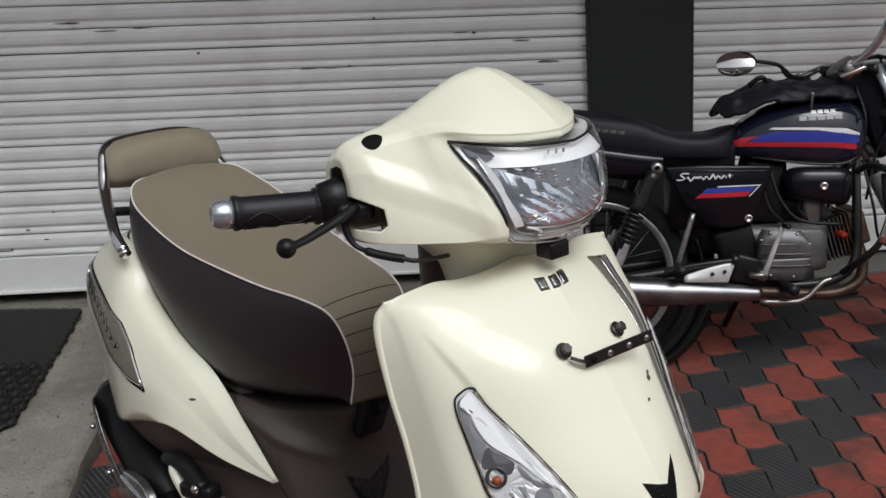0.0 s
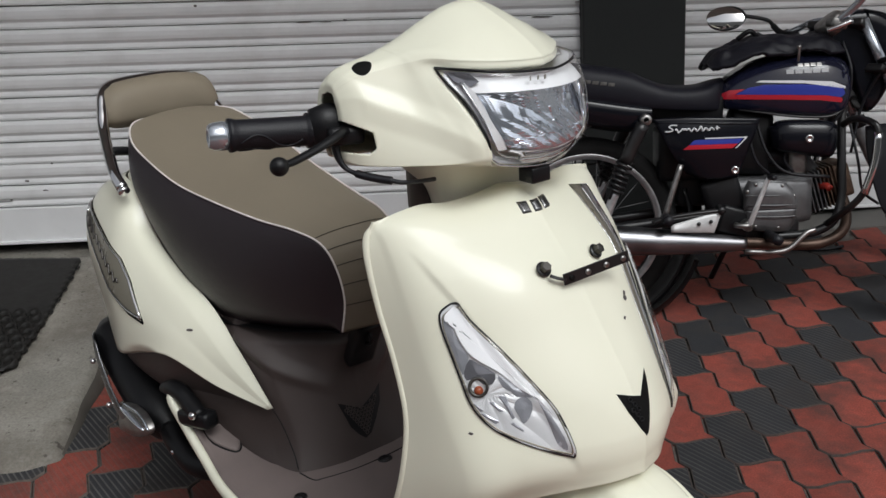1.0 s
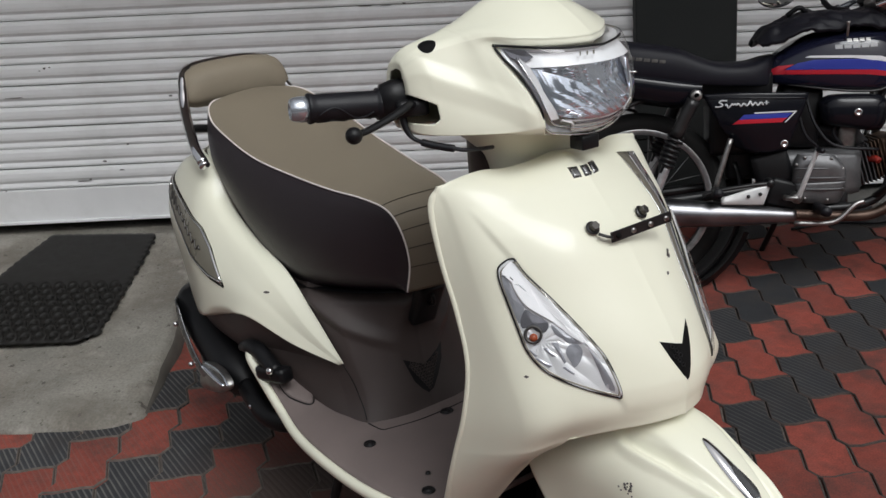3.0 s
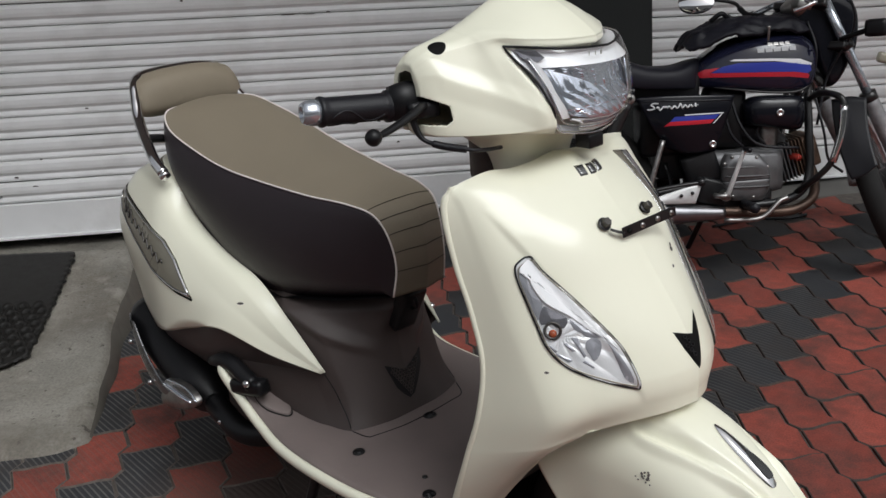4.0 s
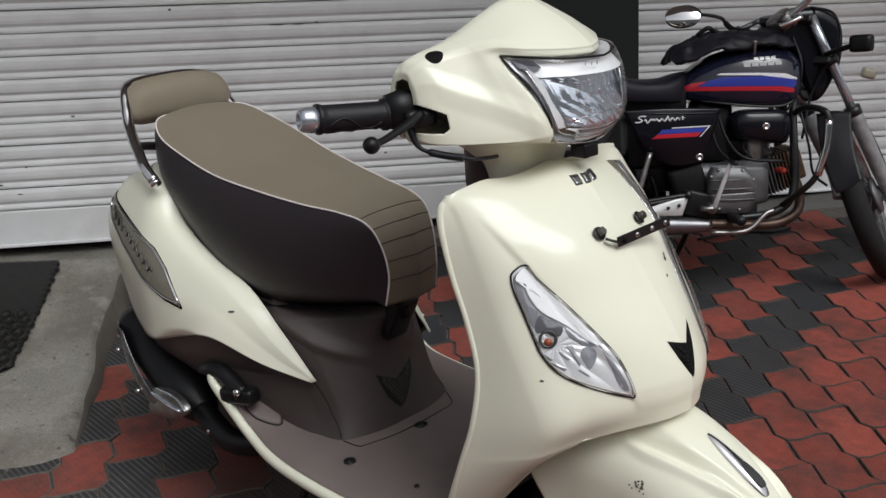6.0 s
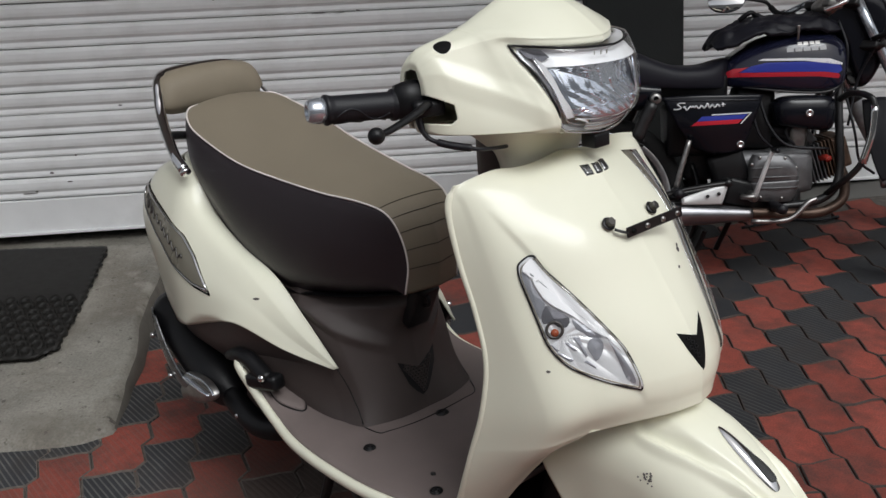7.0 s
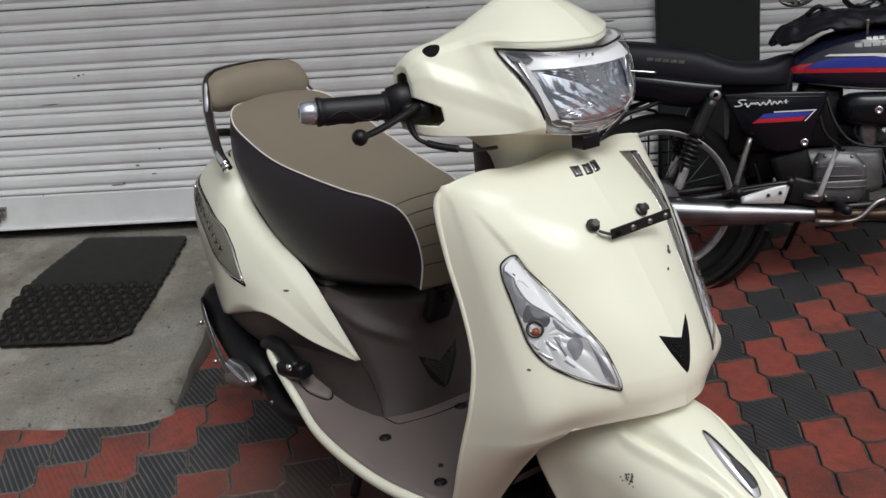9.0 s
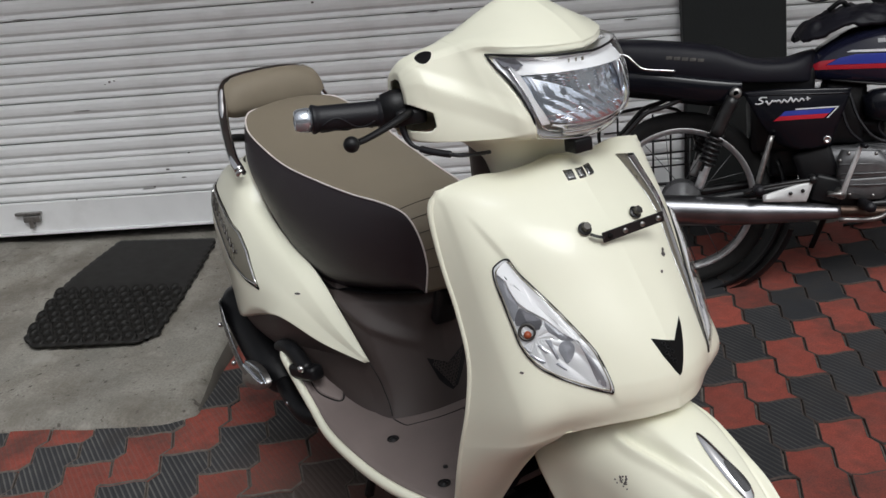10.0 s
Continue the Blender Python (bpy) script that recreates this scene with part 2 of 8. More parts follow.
def paver_mat(name, colour, ribs, dirt_colour, dust=None):
    m = mat(name, colour, 0.8, grain=0.2, scale=28, speck=0.2, speck_scale=230, vary=0.22, dirt=0.5, dirt_colour=dirt_colour, dirt_scale=11)
    n, l = m.node_tree.nodes, m.node_tree.links
    co = n.new("ShaderNodeTexCoord")
    mp = n.new("ShaderNodeMapping")
    mp.inputs["Rotation"].default_value = (0, 0, radians(60))
    wv = n.new("ShaderNodeTexWave")
    wv.inputs["Scale"].default_value, wv.inputs["Distortion"].default_value = 22.0, 0.3
    wv.bands_direction = "X"
    no = n.new("ShaderNodeTexNoise")
    no.inputs["Scale"].default_value = 160
    ad = n.new("ShaderNodeMath")
    ad.operation = "MULTIPLY_ADD"
    ad.inputs[1].default_value = ribs
    bp = n.new("ShaderNodeBump")
    bp.inputs["Strength"].default_value, bp.inputs["Distance"].default_value = 0.35, 0.006
    l.new(co.outputs["Object"], mp.inputs["Vector"]), l.new(mp.outputs[0], wv.inputs["Vector"]), l.new(co.outputs["Object"], no.inputs["Vector"])
    l.new(wv.outputs["Fac"], ad.inputs[0])
    sc = n.new("ShaderNodeMath")
    sc.operation = "MULTIPLY"
    sc.inputs[1].default_value = 0.3
    l.new(no.outputs["Fac"], sc.inputs[0]), l.new(sc.outputs[0], ad.inputs[2])
    l.new(ad.outputs[0], bp.inputs["Height"]), l.new(bp.outputs[0], n["Principled BSDF"].inputs["Normal"])
    if dust:
        # pale dust held in the grooves, patchy
        gr, pa, mu, mx = n.new("ShaderNodeMapRange"), n.new("ShaderNodeTexNoise"), n.new("ShaderNodeMath"), n.new("ShaderNodeMix")
        gr.inputs["From Min"].default_value, gr.inputs["From Max"].default_value = 0.34, 0.04
        pa.inputs["Scale"].default_value = 9
        mu.operation = "MULTIPLY"
        mx.data_type = "RGBA"
        mx.inputs["B"].default_value = (*dust, 1)
        old = n["Principled BSDF"].inputs["Base Color"].links[0].from_socket
        l.new(wv.outputs["Fac"], gr.inputs["Value"]), l.new(co.outputs["Object"], pa.inputs["Vector"])
        l.new(gr.outputs[0], mu.inputs[0]), l.new(pa.outputs["Fac"], mu.inputs[1])
        l.new(mu.outputs[0], mx.inputs["Factor"]), l.new(old, mx.inputs["A"])
        l.new(mx.outputs["Result"], n["Principled BSDF"].inputs["Base Color"])
    # mud and damp in broad patches that run on from block to block
    ge, big, ra, mud = n.new("ShaderNodeNewGeometry"), n.new("ShaderNodeTexNoise"), n.new("ShaderNodeMapRange"), n.new("ShaderNodeMix")
    big.inputs["Scale"].default_value, big.inputs["Detail"].default_value, big.inputs["Roughness"].default_value = 3.2, 9, 0.68
    ra.inputs["From Min"].default_value, ra.inputs["From Max"].default_value, ra.inputs["To Max"].default_value = 0.5, 0.64, 0.62
    mud.data_type = "RGBA"
    mud.inputs["B"].default_value = (0.034, 0.028, 0.025, 1)
    old = n["Principled BSDF"].inputs["Base Color"].links[0].from_socket
    l.new(ge.outputs["Position"], big.inputs["Vector"]), l.new(big.outputs["Fac"], ra.inputs["Value"])
    l.new(ra.outputs[0], mud.inputs["Factor"]), l.new(old, mud.inputs["A"])
    # brown mud beside the scooter, with its ground shade painted in, and a ragged rim
    far, rag, fade, mud_shade = n.new("ShaderNodeVectorMath"), n.new("ShaderNodeMath"), n.new("ShaderNodeMapRange"), n.new("ShaderNodeMix")
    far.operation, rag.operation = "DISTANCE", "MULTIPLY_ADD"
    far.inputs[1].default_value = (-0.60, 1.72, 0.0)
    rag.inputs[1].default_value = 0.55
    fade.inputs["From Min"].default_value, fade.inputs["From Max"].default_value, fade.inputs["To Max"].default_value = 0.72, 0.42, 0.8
    mud_shade.data_type = "RGBA"
    mud_shade.inputs["B"].default_value = (0.058, 0.037, 0.029, 1)
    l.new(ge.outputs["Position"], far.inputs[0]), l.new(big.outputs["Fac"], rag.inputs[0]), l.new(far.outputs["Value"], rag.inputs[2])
    l.new(rag.outputs[0], fade.inputs["Value"]), l.new(fade.outputs[0], mud_shade.inputs["Factor"]), l.new(mud.outputs["Result"], mud_shade.inputs["A"])
    l.new(mud_shade.outputs["Result"], n["Principled BSDF"].inputs["Base Color"])
    return m


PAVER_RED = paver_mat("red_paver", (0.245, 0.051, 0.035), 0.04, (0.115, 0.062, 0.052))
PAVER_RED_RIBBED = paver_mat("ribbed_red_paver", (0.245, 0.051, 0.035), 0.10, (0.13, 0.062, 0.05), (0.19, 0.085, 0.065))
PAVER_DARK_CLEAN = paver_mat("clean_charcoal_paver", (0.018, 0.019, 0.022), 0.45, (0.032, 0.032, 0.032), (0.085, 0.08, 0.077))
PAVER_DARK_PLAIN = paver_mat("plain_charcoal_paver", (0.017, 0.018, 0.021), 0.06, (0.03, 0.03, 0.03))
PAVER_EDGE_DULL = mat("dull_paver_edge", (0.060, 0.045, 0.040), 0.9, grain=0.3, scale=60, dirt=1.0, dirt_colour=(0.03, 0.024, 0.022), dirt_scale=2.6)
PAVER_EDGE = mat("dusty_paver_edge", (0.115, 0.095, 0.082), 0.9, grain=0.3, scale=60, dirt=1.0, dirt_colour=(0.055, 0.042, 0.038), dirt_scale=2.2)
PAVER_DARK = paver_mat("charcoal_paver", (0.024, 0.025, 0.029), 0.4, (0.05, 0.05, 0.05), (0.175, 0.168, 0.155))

# ---- mesh helpers ----
from mathutils.bvhtree import BVHTree


def part(name, bm, material, parent=None, label="", smooth=True, bevel=0.0, solid=0.0, offset=0.0):
    """One mesh object from a bmesh, under a thing or under a part."""
    me = bpy.data.meshes.new(name)
    bmesh.ops.recalc_face_normals(bm, faces=bm.faces)
    bm.to_mesh(me)
    bm.free()
    me.materials.append(material)
    for f in me.polygons:
        f.use_smooth = smooth
    ob = new(name, me)
    if parent:
        ob.parent = parent
    if label:
        ob["label"] = label
    if solid:
        mod = ob.modifiers.new("thickness", "SOLIDIFY")
        mod.thickness, mod.offset = solid, offset
    if bevel:
        mod = ob.modifiers.new("edges", "BEVEL")
        mod.width, mod.segments, mod.limit_method, mod.angle_limit = bevel, 2, "ANGLE", radians(35)
        mod.harden_normals = True
    return ob


def cr(p, t):
    """Catmull-Rom through the list p at t in 0..1."""
    n = len(p) - 1
    x = min(max(t, 0), 1) * n
    i = min(int(x), n - 1)
    f = x - i
    a, b, c, d = p[max(i - 1, 0)], p[i], p[i + 1], p[min(i + 2, n)]
    if i == 0:
        a = b * 2 - c
    if i + 2 > n:
        d = c * 2 - b
    return 0.5 * ((2 * b) + (c - a) * f + (2 * a - 5 * b + 4 * c - d) * f * f + (3 * b - a - 3 * c + d) * f * f * f)


def vs(*rows):
    return [Vector(r) for r in rows]


class Surf:
    """A smooth sheet through rows of control points: at(u along a row, v from row to row)."""

    def __init__(self, rows):
        self.rows = [[Vector(p) for p in r] for r in rows]

    def at(self, u, v):
        return cr([cr(r, u) for r in self.rows], v)

    def bm(self, nu, nv, u0=0, u1=1, v0=0, v1=1, lift=0.0, mirror=False, close=False):
        bm = bmesh.new()
        for side in ((1, -float(mirror)) if mirror else (1,)):
            g = []
            for j in range(nv + 1):
                v = v0 + (v1 - v0) * j / nv
                row = []
                for i in range(nu + 1):
                    u = u0 + (u1 - u0) * i / nu
                    p = self.at(u, v)
                    if lift:
                        h = lift(u, v) if callable(lift) else lift
                        e = 0.004
                        n = (self.at(u + e, v) - self.at(u - e, v)).cross(self.at(u, v + e) - self.at(u, v - e))
                        p = p + n.normalized() * h
                    row.append(bm.verts.new((p.x, p.y * side, p.z)))
                g.append(row)
            for j in range(nv):
                for i in range(nu):
                    bm.faces.new((g[j][i], g[j][i + 1], g[j + 1][i + 1], g[j + 1][i]))
            if close:
                bm.faces.new(g[0]), bm.faces.new(g[-1])
        bmesh.ops.remove_doubles(bm, verts=bm.verts, dist=0.0004)
        return bm


def tube(points, r, segs=10, steps=8, flat=1.0, taper=None, cap=True):
    """A round bar along a smooth line through the points; taper: radius factor by t."""
    bm = bmesh.new()
    p = [Vector(q) for q in points]
    n = steps * (len(p) - 1)
    line = [cr(p, k / n) for k in range(n + 1)]
    rings, side = [], None
    for k, c in enumerate(line):
        d = (line[min(k + 1, n)] - line[max(k - 1, 0)]).normalized()
        if side is None:
            side = d.cross(Vector((0, 0, 1)) if abs(d.z) < 0.9 else Vector((0, 1, 0))).normalized()
        side = (side - d * side.dot(d)).normalized()
        up = side.cross(d)
        rr = r * (taper(k / n) if taper else 1)
        rings.append([bm.verts.new(c + side * rr * math.cos(a) + up * rr * flat * math.sin(a)) for a in [2 * math.pi * s / segs for s in range(segs)]])
    for a, b in zip(rings, rings[1:]):
        for s in range(segs):
            bm.faces.new((a[s], a[(s + 1) % segs], b[(s + 1) % segs], b[s]))
    if cap:
        bm.faces.new(rings[0]), bm.faces.new(rings[-1])
    return bm


def lathe(profile, centre, axis, segs=32, arc=(0, 360)):
    """A turned body: profile rows (radius, place along the axis)."""
    bm = bmesh.new()
    ax = Vector(axis).normalized()
    a = ax.cross(Vector((0, 0, 1)) if abs(ax.z) < 0.9 else Vector((1, 0, 0))).normalized()
    b = ax.cross(a)
    full = arc[1] - arc[0] >= 360
    ks = segs if full else segs + 1
    rings = []
    for r, h in profile:
        rings.append([bm.verts.new(Vector(centre) + ax * h + (a * math.cos(t) + b * math.sin(t)) * max(r, 1e-4)) for t in [radians(arc[0] + (arc[1] - arc[0]) * k / segs) for k in range(ks)]])
    for p, q in zip(rings, rings[1:]):
        for k in range(segs):
            bm.faces.new((p[k], p[(k + 1) % ks], q[(k + 1) % ks], q[k]))
    bmesh.ops.remove_doubles(bm, verts=bm.verts, dist=0.0003)
    return bm


def box(size, centre=(0, 0, 0), turn=None, bevel=0.0, bm=None):
    bm = bm or bmesh.new()
    m = Matrix.Translation(centre) @ (turn.to_4x4() if turn else Matrix()) @ Matrix.Diagonal((*size, 1))
    made = bmesh.ops.create_cube(bm, size=1, matrix=m)
    if bevel:
        edges = list({e for v in made["verts"] for e in v.link_edges})
        bmesh.ops.bevel(bm, geom=edges, offset=bevel, segments=2, profile=0.6, affect="EDGES")
    return bm


def rounded(poly, step=3):
    """A closed outline with its corners smoothed (corner cutting)."""
    p = [Vector(q) for q in poly]
    for _ in range(step):
        p = [q for a, b in zip(p, p[1:] + p[:1]) for q in (a.lerp(b, 0.25), a.lerp(b, 0.75))]
    return p


def thing(name, label, category, group="", at=None):
    ob = new(name)
    ob.empty_display_size = 0.1
    if at is not None:
        ob.matrix_world = at
    return tagged(ob, label, category, group)


def ground_z(x, y):
    """The paving falls a little towards the street and to one side."""
    return 0.0216 * x + 0.0194 * y - 0.0204


FALL = Vector((-0.0216, -0.0194, 1)).normalized()

# ---- the setting: ground, shop front, step, ramp ----


def ground():
    bm = bmesh.new()
    pts = [-60, -30, -14, -7, -4, -2.5, -1, 0, 1, 2.5, 4, 7, 14, 30, 60]
    g = [[bm.verts.new((x, y, max(-0.12, min(0.12, ground_z(x, y))) - 0.045)) for x in pts] for y in pts]
    for a, b in zip(g, g[1:]):
        for i in range(len(pts) - 1):
            bm.faces.new((a[i], a[i + 1], b[i + 1], b[i]))
    return tagged(part("ground", bm, ASPHALT), "pale worn street ground reaching away from the paving", "ground", kind="structure")


ground()
bm = bmesh.new()
v = [bm.verts.new((x, y, ground_z(x, y) - 0.008)) for x, y in ((-3.5, 0.0), (2.7, 0.0), (2.7, 3.6), (-3.5, 3.6))]
bm.faces.new(v)
tagged(part("joint_bed", bm, SAND, solid=0.008, offset=-1), "dark sand bed showing in the paving joints", "ground", kind="structure")


def wall_box(name, x0, x1, y0, y1, z0, z1, material, label, category="wall", bevel=0.006):
    ob = part(name, box((x1 - x0, y1 - y0, z1 - z0), ((x0 + x1) / 2, (y0 + y1) / 2, (z0 + z1) / 2)), material, smooth=False, bevel=bevel)
    return tagged(ob, label, category, kind="structure")


# the shop front stands a few degrees off the view and its sill runs down a little to the right
SHOP = Matrix.Translation((0, 3.72, 0)) @ Matrix.Rotation(radians(7), 4, "Z") @ Matrix.Rotation(radians(2.3), 4, "Y")
UPRIGHT = Matrix.Translation((0, 3.72, 0)) @ Matrix.Rotation(radians(7), 4, "Z")


def shop_box(name, x0, x1, y0, y1, z0, z1, material, label, category="wall", bevel=0.006, at=None):
    ob = wall_box(name, x0, x1, y0, y1, z0, z1, material, label, category, bevel)
    ob.matrix_world = (SHOP if at is None else at) @ ob.matrix_world
    return ob


shop_box("column", 0.388, 0.790, -0.06, 0.25, -0.15, 2.75, DARK_PAINT, "charcoal painted square column between the two shutters", "column", 0.008, UPRIGHT)
shop_box("wall_upper", -6.0, 5.5, -0.13, 0.4, 2.62, 4.6, WALL_PAINT, "grey painted wall above the shutters")
shop_box("wall_west", -6.0, -4.4, -0.15, 0.4, -0.2, 2.62, WALL_PAINT, "grey painted wall beside the shutter")
shop_box("wall_east", 3.9, 5.5, -0.15, 0.4, -0.2, 2.62, WALL_PAINT, "grey painted wall beside the shutter")
shop_box("wall_inner", -6.0, 5.5, 0.4, 0.55, -0.2, 4.6, WALL_PAINT, "inner wall closing the shop behind the shutters")
shop_box("threshold_west", -4.4, 0.388, -0.13, 0.4, -0.25, 0.08, CONCRETE, "grey cement threshold step under the shutter", "step", 0.012)
shop_box("threshold_east", 0.776, 3.9, -0.13, 0.4, -0.25, 0.08, CONCRETE, "grey cement threshold step under the shutter", "step", 0.012)
for a, b in ((0.366, 0.388),):
    bm = box((0.01, 0.09, 2.5), (b - 0.005, 0.0, 1.37))
    box((b - a, 0.006, 2.5), ((a + b) / 2, -0.042, 1.37), bm=bm)
    box((b - a, 0.006, 2.5), ((a + b) / 2, 0.042, 1.37), bm=bm)
    g = tagged(part("shutter_guide", bm, BLACK_STEEL, smooth=False), "black steel guide channel at the column's side", "guide rail", kind="structure")
    g.matrix_world = SHOP

# ---- roller shutters ----
PITCH = 0.0842
Z0 = 0.272
_S = PITCH / 0.0868
SLAT = ((0.0, 0.0), (-0.004, 0.007), (-0.016, 0.0115), (-0.034, 0.0125), (-0.047, 0.0105), (-0.056, 0.004), (-0.0605, 0.0025), (-0.066, 0.0055), (-0.074, 0.0085), (-0.0815, 0.0075), (-0.0838, 0.002), (-0.0838, -0.008), (-0.075, -0.008), (0.0, -0.006))


def slat_mesh(x0, x1):
    bm = bmesh.new()
    ends = []
    n = 14
    for k in range(n + 1):
        x = x0 + (x1 - x0) * k / n
        ends.append([bm.verts.new((x, -d + 0.0016 * math.sin(x * 2.1 + 1) + 0.0008 * math.sin(x * 7.3), z)) for z, d in [(q * _S, e) for q, e in SLAT]])
    for a, b in zip(ends, ends[1:]):
        for i in range(len(SLAT)):
            j = (i + 1) % len(SLAT)
            bm.faces.new((a[i], a[j], b[j], b[i]))
    bm.faces.new(ends[0]), bm.faces.new(ends[-1][::-1])
    bmesh.ops.recalc_face_normals(bm, faces=bm.faces)
    me = bpy.data.meshes.new("slat")
    bm.to_mesh(me)
    bm.free()
    me.materials.append(SHUTTER)
    return me


def shutter(x0, x1, label):
    top = thing("roller_shutter", label, "roller shutter", "shop shutters", SHOP)
    tagged(top, kind="structure")
    me = slat_mesh(x0, x1)
    rng = random.Random(int(x0 * 10))
    for k in range(28):
        s = new("slat", me)
        s.parent = top
        s.location = (0, rng.uniform(-0.0015, 0.0015), Z0 + PITCH * (k + 1))
        s.rotation_euler = (rng.uniform(-0.012, 0.012), rng.uniform(-0.0006, 0.0006), 0)
    bm = box((x1 - x0, 0.03, 0.142), ((x0 + x1) / 2, 0, 0.199))
    part("bottom_rail", bm, SHUTTER, top, "flat painted bottom rail", smooth=False, bevel=0.005)
    bm = box((x1 - x0, 0.045, 0.012), ((x0 + x1) / 2, -0.002, 0.131))
    part("bottom_angle", bm, SHUTTER, top, smooth=False, bevel=0.003)
    return top


west = shutter(-4.38, 0.376, "white ribbed steel roller shutter, closed, chipped and dusty")
east = shutter(0.70, 3.9, "white ribbed steel roller shutter, closed, beside the column")
# pull latch and its stain on the bottom rail
bm = box((0.115, 0.02, 0.012), (-2.44, -0.026, 0.225), bevel=0.003)
box((0.075, 0.022, 0.03), (-2.425, -0.028, 0.202), bevel=0.006, bm=bm)
box((0.02, 0.03, 0.04), (-2.43, -0.024, 0.18), bevel=0.004, bm=bm)
part("latch", bm, STEEL, west, "worn steel pull latch", smooth=False)
# chips where the paint is gone
rng = random.Random(4)


def chip(x, z, s, parent):
    """A small ragged flake of missing paint lying on the slat's face."""
    bm = bmesh.new()
    z = z + 0.040 * x
    k = ((Z0 - z) % PITCH)
    d = -0.0137 if k < 0.05 else -0.0095
    w = s if s < 0.0095 else 2.2 * s
    v = [bm.verts.new((x + w * rng.uniform(0.6, 1.4) * math.cos(a), d, z + (0.55 if s < 0.0095 else 0.14) * s * rng.uniform(0.5, 1.2) * math.sin(a))) for a in [i * math.pi / 4 for i in range(8)]]
    f = bm.faces.new(v)
    r = bmesh.ops.extrude_face_region(bm, geom=[f])
    bmesh.ops.translate(bm, vec=(0, 0.004, 0), verts=[q for q in r["geom"] if isinstance(q, bmesh.types.BMVert)])
    part("chip", bm, SCRAPE, parent, "dark chip in the paint", smooth=False)


for x, z, s in ((-1.80, 0.447, 0.008), (-1.735, 0.405, 0.009), (-1.90, 0.372, 0.011), (-1.87, 0.378, 0.006), (-1.70, 0.51, 0.005), (-1.98, 0.84, 0.007), (-2.0, 0.832, 0.005), (-1.96, 0.843, 0.005), (-2.22, 0.355, 0.009),
                (-1.64, 0.395, 0.006), (-2.12, 0.735, 0.012), (-1.5, 0.69, 0.006), (-0.45, 1.14, 0.007), (-0.13, 1.065, 0.012), (-0.08, 1.06, 0.008), (-0.7, 0.975, 0.014), (-0.62, 0.97, 0.01), (-0.55, 0.972, 0.007), (0.1, 1.02, 0.012),
                (0.33, 1.10, 0.010), (0.35, 0.98, 0.010), (0.34, 1.19, 0.012), (0.2, 0.935, 0.02), (0.16, 0.85, 0.012), (-1.55, 1.20, 0.02), (-1.3, 1.165, 0.012), (-1.42, 1.163, 0.016), (-0.95, 1.30, 0.012), (-0.8, 1.31, 0.014), (-0.6, 1.315, 0.010), (-1.62, 1.31, 0.012), (-0.35, 1.23, 0.015), (-1.1, 1.06, 0.008), (-2.3, 1.13, 0.012), (-0.02, 0.51, 0.006), (-0.3, 0.43, 0.007), (0.05, 0.37, 0.007)):
    chip(x, z, s, west)
for x, z, s in ((1.2, 0.95, 0.012), (1.45, 0.9, 0.02), (1.7, 1.05, 0.014), (1.05, 0.62, 0.01), (1.62, 0.52, 0.012), (1.9, 0.43, 0.01)):
    chip(x, z, s, east)

# ---- concrete ramp and rubber mat ----


def ramp_z(x, y):
    t = min(max((y - 2.1) / 1.26, 0), 1)
    return ground_z(x, 2.1) + 0.028 + (0.094 - 0.040 * x - 0.028 - ground_z(x, 2.1)) * t


def ramp_edge(y):
    return cr(vs((-1.165, 2.08, 0), (-1.20, 2.3, 0), (-1.265, 2.75, 0), (-1.30, 3.2, 0), (-1.31, 3.46, 0)), (y - 2.1) / 1.36).x


